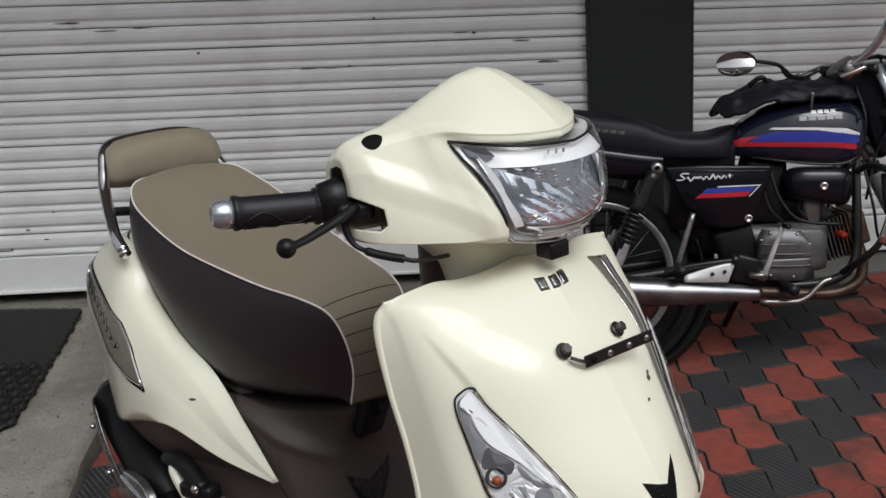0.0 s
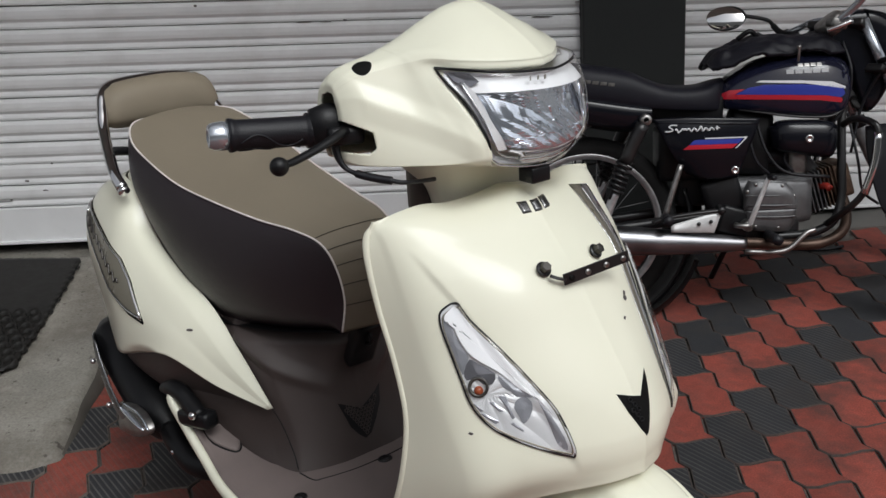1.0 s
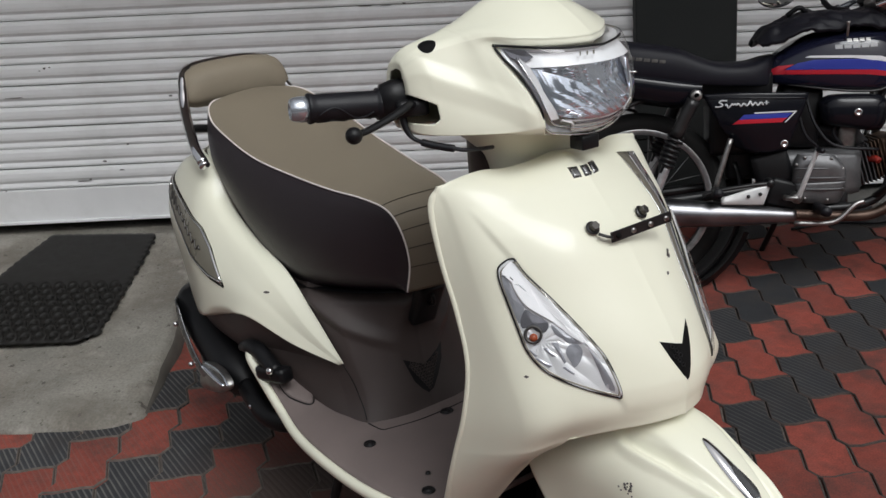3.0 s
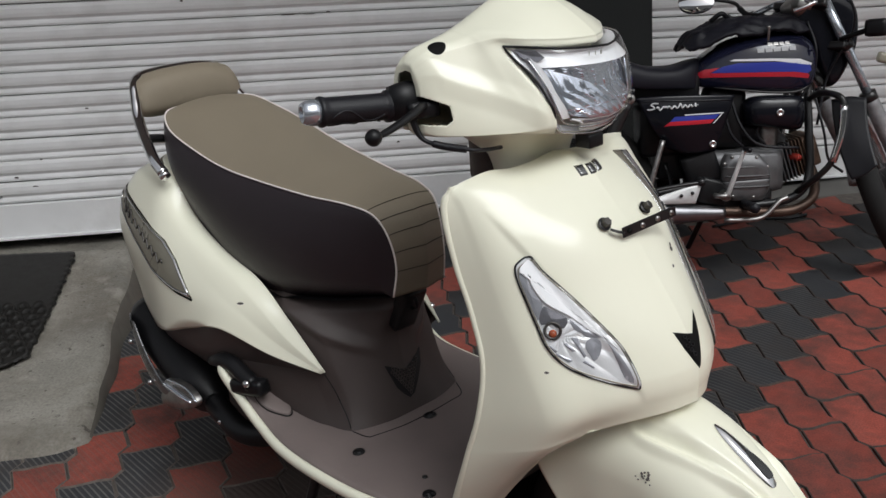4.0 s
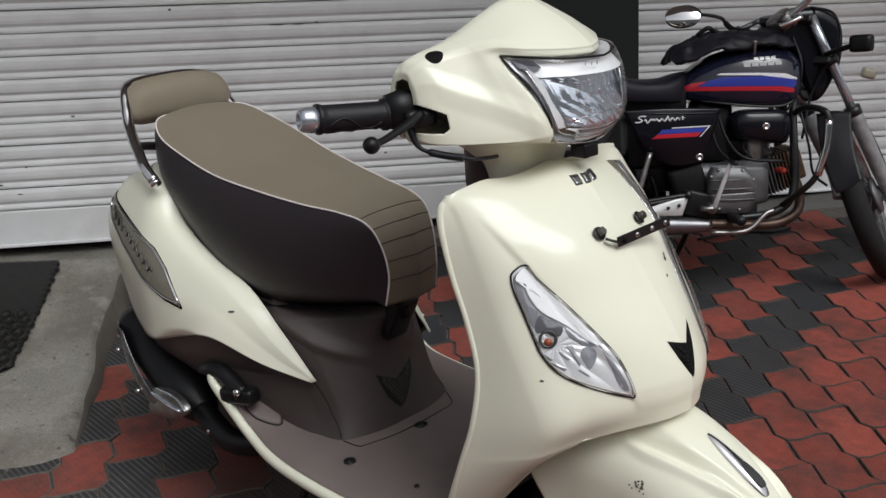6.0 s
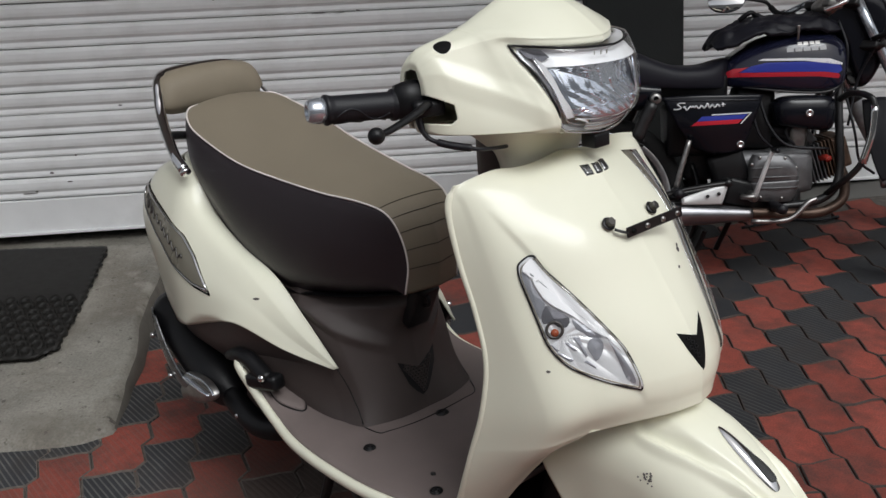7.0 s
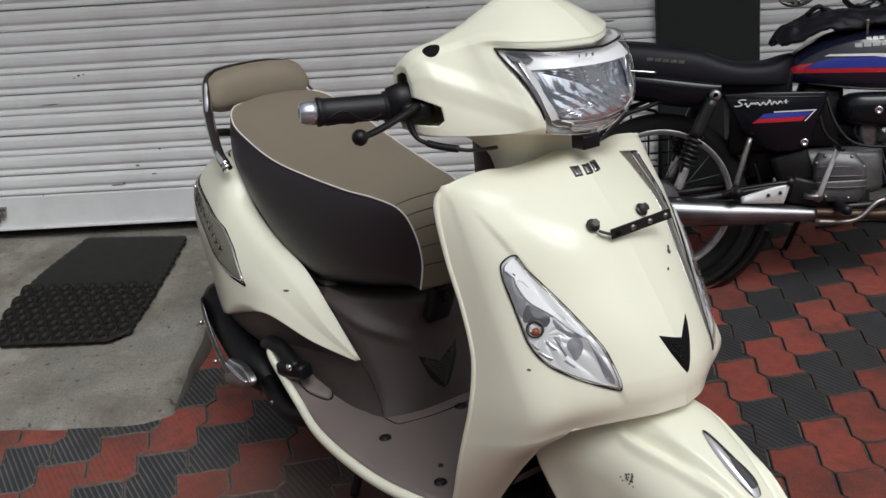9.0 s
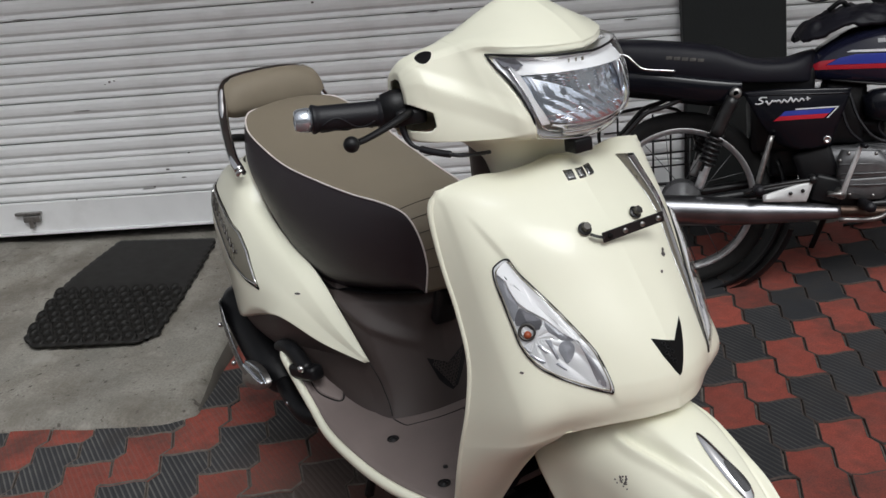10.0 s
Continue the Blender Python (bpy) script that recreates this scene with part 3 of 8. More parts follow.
def ramp():
    bm = bmesh.new()
    rows = []
    ny, nx = 60, 90
    for j in range(ny + 1):
        y = 2.1 + (1.49 + 0.123 * -1.5) * j / ny
        xe = ramp_edge(y)
        row = []
        for i in range(nx + 1):
            x = xe + (-4.4 - xe) * (i / nx) ** 1.6
            z = ramp_z(x, y) + 0.006 * noise.noise((x * 5, y * 5, 0)) + 0.0025 * noise.noise((x * 17, y * 17, 3))
            edge = min((y - 2.1) / 0.05, (xe - x) / 0.025, 1)
            z -= 0.02 * (1 - max(edge, 0)) ** 2
            wob = 0.014 * noise.noise((x * 4, 0.3, 1)) * (1 - j / ny) + 0.007 * noise.noise((x * 13, 0.3, 1)) * (1 - j / ny)
            side = 0.012 * noise.noise((0.2, y * 6, 5)) * (1 - i / nx)
            turn = max(0, 1 - (xe - x) / 0.14) ** 2 * max(0, 1 - (y - 2.1) / 0.3)
            row.append(bm.verts.new((x + side, y + wob + 0.055 * turn, z)))
        rows.append(row)
    for a, b in zip(rows, rows[1:]):
        for i in range(nx):
            bm.faces.new((a[i], a[i + 1], b[i + 1], b[i]))
    rim = [rows[0][i] for i in range(nx, -1, -1)] + [rows[j][0] for j in range(1, ny + 1)]
    # the side slopes out to a ragged foot
    flare = [cr(vs((0.004, 0, 0), (0.014, 0, 0), (0.022, 0, 0), (0.028, 0, 0), (0.032, 0, 0)), (v.co.y - 2.1) / 1.1).x if k > nx else 0 for k, v in enumerate(rim)]
    foot = [ground_z(v.co.x, v.co.y) for v in rim]
    last = [bm.verts.new(v.co) for v in rim]
    for out, down, drop in ((0.25, 0.10, 0), (0.70, 0.62, 0), (1.0, 1.0, 0), (1.02, 1.0, 0.07)):
        low = [bm.verts.new((v.co.x + flare[k] * out * (1 + 0.25 * noise.noise((v.co.y * 7, out, 2))), v.co.y - (0.006 * out if k <= nx else 0), v.co.z + (foot[k] - v.co.z) * down - drop)) for k, v in enumerate(rim)]
        for k in range(len(rim) - 1):
            bm.faces.new((last[k], last[k + 1], low[k + 1], low[k])).material_index = int(k > nx)
        last = low
    ob = part("concrete_ramp", bm, CONCRETE)
    ob.data.materials.append(RAMP_SIDE_MORTAR)
    return tagged(ob, "rough grey cast concrete ramp with worn stained edges", "ramp", kind="structure")


ramp()


def rubber_mat():
    top = thing("rubber_mat", "black rubber ring mat lying on the concrete ramp", "door mat")
    y0, y1 = 2.525, 3.34
    nx, ny = 10, 19
    left, right = vs((-1.975, 0, 0), (-2.03, 0, 0), (-1.975, 0, 0)), vs((-1.475, 0, 0), (-1.505, 0, 0), (-1.550, 0, 0))

    def across(u, v):
        return cr(left, v).x * (1 - u) + cr(right, v).x * u

    sheet = bmesh.new()
    g = []
    for j in range(ny * 4 + 1):
        v = j / (ny * 4)
        row = []
        for i in range(nx * 4 + 1):
            u = i / (nx * 4)
            ex = 0.007 * abs(math.sin(v * ny * math.pi)) * (-1 if i == 0 else 1 if i == nx * 4 else 0)
            ey = 0.007 * abs(math.sin(u * nx * math.pi)) * (-1 if j == 0 else 1 if j == ny * 4 else 0)
            x, y = across(u, v), y0 + (y1 - y0) * v
            if u > 0.9 and v < 0.06:
                x -= 0.03 * (u - 0.9) / 0.1 * (1 - v / 0.06)
                y += 0.03 * (u - 0.9) / 0.1 * (1 - v / 0.06)
            if u < 0.1 and v < 0.06:
                x += 0.02 * (0.1 - u) / 0.1 * (1 - v / 0.06)
                y += 0.03 * (0.1 - u) / 0.1 * (1 - v / 0.06)
            row.append(sheet.verts.new((x + ex, y + ey, ramp_z(x, y) + 0.012)))
        g.append(row)
    for a, b in zip(g, g[1:]):
        for i in range(nx * 4):
            sheet.faces.new((a[i], a[i + 1], b[i + 1], b[i]))
    part("sheet", sheet, MAT_RUBBER, top, solid=0.01, offset=-1)
    # a knob leans like a scale, higher at its far side, round a hole
    one, rings = bmesh.new(), []
    for r, h in ((0.0275, 0.0), (0.0255, 0.013), (0.0200, 0.022), (0.0130, 0.014), (0.0110, 0.0)):
        rings.append([one.verts.new((r * math.cos(a), 0.92 * r * math.sin(a), h * (1.0 + 0.5 * math.sin(a)))) for a in [k * math.pi / 6 for k in range(12)]])
    for a, b in zip(rings, rings[1:]):
        for k in range(12):
            one.faces.new((a[k], a[(k + 1) % 12], b[(k + 1) % 12], b[k]))
    bmesh.ops.recalc_face_normals(one, faces=one.faces)
    knob = bpy.data.meshes.new("knob")
    one.to_mesh(knob)
    one.free()
    knob.materials.append(MAT_RUBBER)
    for f in knob.polygons:
        f.use_smooth = True
    for j in range(ny):
        for i in range(nx):
            x = across((i + 0.5 + (0.2 if j % 2 else -0.2)) / nx, (j + 0.5) / ny)
            y = y0 + (y1 - y0) * (j + 0.5) / ny
            if i in (0, nx - 1) and j == 0:
                continue
            ob = new("knob", knob)
            ob.parent = top
            ob.location = (x, y, ramp_z(x, y) + 0.011)
            # the far rows are trodden flat
            ob.scale = (1, 1, 1.0 if j < 9 else 0.45 if j < 11 else 0.3)
    return top


rubber_mat()

# light blocker added over the shop front, above the view: it keeps the open sky off the wall and the ramp
wall_box("unseen_canopy", -7, 7, 1.7, 3.9, 3.2, 3.35, WALL_PAINT, "added unseen slab blocking sky light over the shop front")

# wall added across the street, never in view: blocks the low sky and closes the place for reflections
wall_box("unseen_wall_opposite", -30, 30, -10.0, -9.0, -0.3, 5.0, WALL_PAINT, "added unseen wall across the street, blocking low sky")

# ---- the scooter: x ahead, y to its left, z up ----

SCOOTER = Matrix.Translation((0.1299, 1.1441, 0.0)) @ Matrix.Rotation(radians(-49), 4, "Z")
scooter = thing("scooter", "cream scooter with brown floor and two-tone seat, parked on the paving", "scooter", at=SCOOTER)


def cast(tree, origin, way):
    hit, nor, _, _ = tree.ray_cast(Vector(origin), Vector(way))
    return hit, nor


def inlay(tree, outline, axis, profile, rings, start):
    """A plate that follows a shell: outline points are set on the shell along an axis ('x' from the front, 'y' from the right side);
    profile(s) is its lift over the shell from the middle (0) to the rim (1)."""
    bm = bmesh.new()
    mid = sum(outline, Vector((0, 0, 0))) / len(outline)

    def put(q, lift):
        o, w = ((start, q.y, q.z), (-1, 0, 0)) if axis == "x" else ((q.x, start, q.z), (0, 1, 0))
        hit, nor = cast(tree, o, w)
        if hit is None:
            hit, nor = q.copy(), -Vector(w)
        if nor.dot(Vector(w)) > 0:
            nor = -nor
        return bm.verts.new(hit + nor * lift)

    centre = put(mid, profile(0))
    last = None
    for k in range(1, rings + 1):
        s = k / rings
        ring = [put(mid.lerp(q, s), profile(s)) for q in outline]
        n = len(ring)
        for i in range(n):
            if last:
                bm.faces.new((last[i], last[(i + 1) % n], ring[(i + 1) % n], ring[i]))
            else:
                bm.faces.new((centre, ring[i], ring[(i + 1) % n]))
        last = ring
    return bm


def hoop(tree, outline, axis, r, lift, start):
    """A thin bead along an outline on a shell."""
    pts = []
    for q in outline + outline[:1]:
        o, w = ((start, q.y, q.z), (-1, 0, 0)) if axis == "x" else ((q.x, start, q.z), (0, 1, 0))
        hit, nor = cast(tree, o, w)
        if hit is None:
            continue
        if nor.dot(Vector(w)) > 0:
            nor = -nor
        pts.append(hit + nor * lift)
    return tube(pts, r, 6, 1)


# front shield: rows from the top down, each from the middle to the right edge
APRON = Surf((
    ((-0.150, 0, 0.940), (-0.150, -0.05, 0.9335), (-0.153, -0.095, 0.9320), (-0.158, -0.138, 0.9365), (-0.165, -0.182, 0.9305), (-0.170, -0.209, 0.924)),
    ((-0.088, 0, 0.9375), (-0.092, -0.05, 0.926), (-0.101, -0.10, 0.9165), (-0.119, -0.15, 0.9140), (-0.145, -0.194, 0.9100), (-0.172, -0.2215, 0.891)),
    ((-0.014, 0, 0.857), (-0.017, -0.05, 0.855), (-0.029, -0.10, 0.849), (-0.056, -0.15, 0.840), (-0.096, -0.195, 0.828), (-0.154, -0.221, 0.810)),
    ((0.044, 0, 0.777), (0.037, -0.05, 0.775), (0.018, -0.10, 0.770), (-0.014, -0.15, 0.762), (-0.064, -0.197, 0.750), (-0.129, -0.218, 0.735)),
    ((0.098, 0, 0.697), (0.087, -0.05, 0.695), (0.063, -0.10, 0.690), (0.026, -0.15, 0.682), (-0.030, -0.200, 0.670), (-0.109, -0.220, 0.655)),
    ((0.126, 0, 0.627), (0.115, -0.05, 0.624), (0.090, -0.10, 0.618), (0.054, -0.152, 0.607), (0.000, -0.203, 0.590), (-0.116, -0.229, 0.570)),
    ((0.128, 0, 0.580), (0.112, -0.05, 0.577), (0.077, -0.10, 0.569), (0.030, -0.150, 0.553), (-0.020, -0.203, 0.530), (-0.142, -0.234, 0.492)),
))
LEG_ROWS = (
    ((-0.048, -0.152, 0.488), (-0.080, -0.198, 0.462), (-0.167, -0.233, 0.430)),
    ((-0.118, -0.155, 0.405), (-0.146, -0.192, 0.385), (-0.198, -0.225, 0.368)),
    ((-0.175, -0.155, 0.330), (-0.200, -0.187, 0.318), (-0.232, -0.216, 0.312)),
)
LEGS = Surf([[APRON.at(0.6 + 0.05 * k, v) for k in range(9)] for v in (0.84, 1.0)] + [[cr(vs(*r), k / 8) for k in range(9)] for r in LEG_ROWS])


def raised_panel(p):
    """The middle of the shield stands a little proud, along a crease from the shoulder to the indicator's tip."""
    edge = 0.098 + (p.z - 0.625) * 0.335
    t = min(max((edge - abs(p.y)) / 0.008 + 0.5, 0), 1)
    fade = min(max((0.895 - p.z) / 0.04, 0), 1) * min(max((p.z - 0.60) / 0.04, 0), 1)
    # a narrow flange runs down the outer edge
    f = min(max((abs(p.y) - 0.2035) / 0.006, 0), 1) * min(max((p.z - 0.52) / 0.08, 0), 1) * min(max((0.93 - p.z) / 0.03, 0), 1)
    return 0.0060 * (3 * t * t - 2 * t ** 3) * fade - 0.0035 * (3 * f * f - 2 * f ** 3)


apron_bm = APRON.bm(130, 130, mirror=True)
for side in (1, -1):
    leg = LEGS.bm(52, 48, v0=0.25, v1=1.0)
    me = bpy.data.meshes.new("leg")
    for v in leg.verts:
        v.co.y *= side
    leg.to_mesh(me)
    leg.free()
    apron_bm.from_mesh(me)
    bpy.data.meshes.remove(me)
bmesh.ops.remove_doubles(apron_bm, verts=apron_bm.verts, dist=0.0012)
for v in apron_bm.verts:
    v.co.x += raised_panel(v.co)
    if v.co.y > 0:
        # lower corner of the far flank
        v.co.x += 0.011 * max(0, 1 - abs(v.co.y - 0.165) / 0.05) * max(0, 1 - abs(v.co.z - 0.615) / 0.06)
apron_tree = BVHTree.FromBMesh(apron_bm)
part("front_shield", apron_bm, CREAM, scooter, "glossy cream painted front shield", solid=0.006, offset=-1)
# rolled back edge of the shield
EDGE = [r[-1] for r in APRON.rows] + [Vector(r[-1]) for r in LEG_ROWS]
for side in (1, -1):
    part("shield_edge", tube([(p.x - 0.0045, p.y * -side * 0.985, p.z - 0.002) for p in EDGE], 0.0062, 10, 6, taper=lambda t: min(1, 0.3 + t * 12)), CREAM, scooter)
# under lip of the shield over the wheel
low = [APRON.at(k / 10 * 0.6, 1.0) for k in range(11)] + [LEGS.at(0, v) for v in (0.45, 0.65, 0.85, 1.0)]
lip = Surf((low, [Vector((p.x - 0.045, p.y * 0.9, p.z + 0.004)) for p in low]))
part("shield_lip", lip.bm(50, 4, mirror=True), CREAM, scooter)
# inner leg shield in brown plastic
inner = Surf((
    ((-0.180, 0, 0.915), (-0.180, -0.10, 0.915), (-0.180, -0.197, 0.900)),
    ((-0.205, 0, 0.80), (-0.205, -0.11, 0.80), (-0.172, -0.208, 0.80)),
    ((-0.215, 0, 0.62), (-0.21, -0.11, 0.62), (-0.128, -0.200, 0.64)),
    ((-0.225, 0, 0.45), (-0.22, -0.11, 0.45), (-0.153, -0.194, 0.46)),
    ((-0.250, 0, 0.318), (-0.25, -0.11, 0.318), (-0.240, -0.190, 0.315)),
))
part("inner_shield", inner.bm(16, 24, mirror=True), BROWN, scooter, "brown plastic inner leg shield", solid=0.005)

# number plate holder: two bolts and a slotted strip
for y in (-0.05, 0.05):
    hit, nor = cast(apron_tree, (0.4, y, 0.852), (-1, 0, 0))
    nor = nor if nor.x > 0 else -nor
    b = part("plate_bolt", lathe(((0.0, 0.016), (0.006, 0.016), (0.0073, 0.015), (0.0076, 0.009), (0.0076, 0.005)), hit, nor, 6), BOLT, scooter, "dark hexagon bolt with washer", smooth=False)
    part("washer", lathe(((0.0, 0.006), (0.0105, 0.006), (0.011, 0.005), (0.0105, 0.004), (0.007, 0.0035), (0.007, -0.002)), hit, nor, 20), BLACK_STEEL, b)
strip_dir = (Vector((0.028, 0.125, 0.016))).normalized()
c0 = Vector((0.018, -0.034, 0.841))
q = strip_dir.cross(Vector((0, 0, 1))).normalized()
up = q.cross(strip_dir).normalized()
rot = Matrix((strip_dir, q, up)).transposed()
holder_ob = part("plate_holder", box((0.106, 0.003, 0.0165), c0 + strip_dir * 0.051, rot, 0.001), BLACK_STEEL, scooter, "black slotted steel plate holder", smooth=False)
for d in (0.010, 0.036, 0.066, 0.094):
    part("slot", lathe(((0.0, 0.003), (0.0042, 0.003), (0.0042, -0.003), (0, -0.003)), c0 + strip_dir * d + q * 0.0008, q, 12), STEEL if d != 0.010 else HOLE, holder_ob)
part("holder_arm", tube([(0.006, -0.05, 0.848), (0.014, -0.042, 0.844), (0.018, -0.033, 0.841)], 0.004, 6, 4, flat=0.5), BLACK_STEEL, holder_ob)

# small emblem on the shield: raised bars, no letters
for y in (-0.018, 0.001, 0.020):
    o = [Vector((0, y - 0.0065, 0.9285)), Vector((0, y + 0.0080, 0.9285)), Vector((0, y + 0.0055, 0.9145)), Vector((0, y - 0.0085, 0.9145))]
    o = [a.lerp(b, k / 4) for a, b in zip(o, o[1:] + o[:1]) for k in range(4)]
    part("emblem_bar", inlay(apron_tree, o, "x", lambda s: 0.003 if s < 0.9 else 0.0, 4, 0.4), LETTER, scooter, "small dark chrome raised badge")

def inside(q, outline):
    """Whether q lies within an outline in the y-z plane."""
    odd = False
    for a, b in zip(outline, outline[1:] + outline[:1]):
        if (a.z > q.z) != (b.z > q.z) and q.y < a.y + (q.z - a.z) * (b.y - a.y) / (b.z - a.z):
            odd = not odd
    return odd


# lower grille: a black honeycomb arrowhead
o = [Vector((0, y, z)) for y, z in ((-0.025, 0.696), (-0.010, 0.691), (0.006, 0.686), (0.014, 0.683), (0.026, 0.694), (0.044, 0.708), (0.041, 0.696), (0.031, 0.674), (0.019, 0.652), (0.009, 0.637), (0.003, 0.634), (-0.004, 0.645), (-0.016, 0.670))]
o = [a.lerp(b, k / 3) for a, b in zip(o, o[1:] + o[:1]) for k in range(3)]
part("shield_grille", inlay(apron_tree, o, "x", lambda s: 0.0012 if s < 0.95 else 0.0003, 6, 0.4), HOLE, scooter, "black honeycomb arrowhead grille")
mid_g = Vector((0, 0.008, 0.668))
for r in range(8):
    for k in range(6):
        y, z = -0.022 + k * 0.0085 + (0.004 if r % 2 else 0), 0.652 + r * 0.0066
        if inside(mid_g.lerp(Vector((0, y, z)), 1.35), o):
            hit, nor = cast(apron_tree, (0.4, y, z), (-1, 0, 0))
            part("grille_cell", lathe(((0.0036, 0.0005), (0.0036, 0.003), (0.0026, 0.003), (0.0026, 0.0005)), hit + nor * 0.001, nor, 6), BLACK, scooter)

def smooth_loop(o, n):
    """A closed outline with rounded corners through the given points."""
    out = []
    for i in range(len(o)):
        a, b, c, d = o[i - 1], o[i], o[(i + 1) % len(o)], o[(i + 2) % len(o)]
        for k in range(n):
            t = k / n
            out.append(0.5 * (2 * b + (c - a) * t + (2 * a - 5 * b + 4 * c - d) * t * t + (3 * b - a - 3 * c + d) * t ** 3))
    return out


# indicators in the shield: bezel, mirror bowl, bulb and clear lens
IND = ((-0.1650, 0.8250), (-0.1790, 0.8150), (-0.1830, 0.8046), (-0.1840, 0.7876), (-0.1830, 0.7605), (-0.1822, 0.7249), (-0.1815, 0.7007), (-0.1761, 0.6806), (-0.1670, 0.6660), (-0.1545, 0.6555), (-0.1416, 0.6480), (-0.1260, 0.6400), (-0.1116, 0.6335), (-0.1010, 0.6300), (-0.0980, 0.6310), (-0.0985, 0.6506), (-0.1029, 0.6842), (-0.1100, 0.7050), (-0.1177, 0.7225), (-0.1270, 0.7430), (-0.1368, 0.7633), (-0.1480, 0.7850), (-0.1574, 0.8040), (-0.1620, 0.8190))
for side in (1, -1):
    o = [Vector((0, y * side, z)) for y, z in IND]
    o = smooth_loop(o, 4)
    mid = sum(o, Vector()) / len(o)
    rim_ob = part("indicator_bezel", hoop(apron_tree, o, "x", 0.0021, 0.0012, 0.4), BLACK, scooter, "thin dark indicator rim")
    part("bezel_line", hoop(apron_tree, [mid.lerp(q, 0.955) for q in o], "x", 0.0013, 0.003, 0.4), BADGE, rim_ob)
    o4 = [a.lerp(b, k / 2) for a, b in zip(o, o[1:] + o[:1]) for k in range(2)]
    bm = inlay(apron_tree, o4, "x", lambda s: 0.0022, 22, 0.4)
    for v in bm.verts:
        # flutes fanning out from the bulb, crossed by a few steps
        dy, dz = v.co.y * side + 0.166, v.co.z - 0.711
        far = math.hypot(dy, dz)
        a = math.atan2(dz, dy)
        v.co.x += min(1, far / 0.02) * 0.0018 * abs(math.sin(a * 6.5))
    bowl = part("indicator_bowl", bm, SATIN_CHROME, scooter, "bright fluted indicator bowl", smooth=False)
    # reflections painted as plates: white upper blade, smoky outer wedge and hollow, grey facets and streaks in the fan
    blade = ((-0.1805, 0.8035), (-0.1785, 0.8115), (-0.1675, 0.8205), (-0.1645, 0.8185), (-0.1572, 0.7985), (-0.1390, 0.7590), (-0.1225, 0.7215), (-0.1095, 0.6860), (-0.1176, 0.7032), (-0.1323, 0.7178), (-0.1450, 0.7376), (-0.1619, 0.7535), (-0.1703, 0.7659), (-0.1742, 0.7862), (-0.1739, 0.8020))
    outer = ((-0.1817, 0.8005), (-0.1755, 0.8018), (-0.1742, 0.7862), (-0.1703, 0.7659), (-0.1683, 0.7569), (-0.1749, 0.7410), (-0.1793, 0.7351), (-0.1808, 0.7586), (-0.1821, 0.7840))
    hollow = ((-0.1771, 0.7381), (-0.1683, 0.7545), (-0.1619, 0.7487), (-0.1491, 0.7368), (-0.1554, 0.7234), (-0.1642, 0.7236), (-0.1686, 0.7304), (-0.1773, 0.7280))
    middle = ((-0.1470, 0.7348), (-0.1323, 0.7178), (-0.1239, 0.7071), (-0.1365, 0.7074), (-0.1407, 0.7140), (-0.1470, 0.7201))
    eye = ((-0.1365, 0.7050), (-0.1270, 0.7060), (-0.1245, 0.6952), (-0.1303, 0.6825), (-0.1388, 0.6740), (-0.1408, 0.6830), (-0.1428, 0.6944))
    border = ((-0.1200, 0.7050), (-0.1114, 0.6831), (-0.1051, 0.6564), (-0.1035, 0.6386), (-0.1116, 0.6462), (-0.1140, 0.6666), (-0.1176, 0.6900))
    shine_streaks = [((-0.1532, 0.7092), (-0.1469, 0.7080), (-0.1450, 0.6822), (-0.1478, 0.6795)), ((-0.1640, 0.7010), (-0.1598, 0.7020), (-0.1533, 0.6900), (-0.1577, 0.6891)), ((-0.1760, 0.6867), (-0.1717, 0.6872), (-0.1602, 0.6768), (-0.1648, 0.6740)), ((-0.1790, 0.6990), (-0.1765, 0.6985), (-0.1715, 0.6905), (-0.1745, 0.6890)), ((-0.1510, 0.6740), (-0.1480, 0.6760), (-0.1405, 0.6660), (-0.1420, 0.6640))]
    for pts, rise, m4, note in [(blade, 0.0040, SHINE_WHITE, "reflector blade painted white for its sky reflection"), (outer, 0.0036, SHINE_GREY, ""), (hollow, 0.0038, SMOKY_REFLECTOR, ""), (middle, 0.0037, SHINE_GREY, ""), (eye, 0.0040, SHINE_GREY, ""), (border, 0.0036, SHINE_GREY, "")] + [(q, 0.0042, SHINE_GREY, "") for q in shine_streaks]:
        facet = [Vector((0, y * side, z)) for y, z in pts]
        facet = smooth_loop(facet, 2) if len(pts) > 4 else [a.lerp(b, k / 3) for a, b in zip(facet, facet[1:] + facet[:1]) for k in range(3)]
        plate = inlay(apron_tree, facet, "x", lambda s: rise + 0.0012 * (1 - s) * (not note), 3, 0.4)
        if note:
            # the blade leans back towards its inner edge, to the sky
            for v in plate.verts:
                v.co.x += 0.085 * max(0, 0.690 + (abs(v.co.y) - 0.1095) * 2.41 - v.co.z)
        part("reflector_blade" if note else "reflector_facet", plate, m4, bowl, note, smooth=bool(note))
    hit, nor = cast(apron_tree, (0.4, -0.170 * side, 0.7155), (-1, 0, 0))
    nor = nor if nor.x > 0 else -nor
    part("bulb_ring", lathe(((0.0135, 0.002), (0.0140, 0.0055), (0.0105, 0.0062), (0.0095, 0.002)), hit + Vector((0, 0, 0.005)), nor, 20), BOLT, bowl)
    part("bulb", lathe(((0.0, 0.0085), (0.003, 0.008), (0.0055, 0.006), (0.0065, 0.002), (0.006, -0.003)), hit, nor, 16), BULB, bowl, "orange glass bulb")
    lens = part("indicator_lens", inlay(apron_tree, o, "x", lambda s: 0.0056 + 0.0070 * (1 - s ** 3), 10, 0.4), GLASS, scooter, "clear domed indicator lens")
    lens.visible_shadow = False

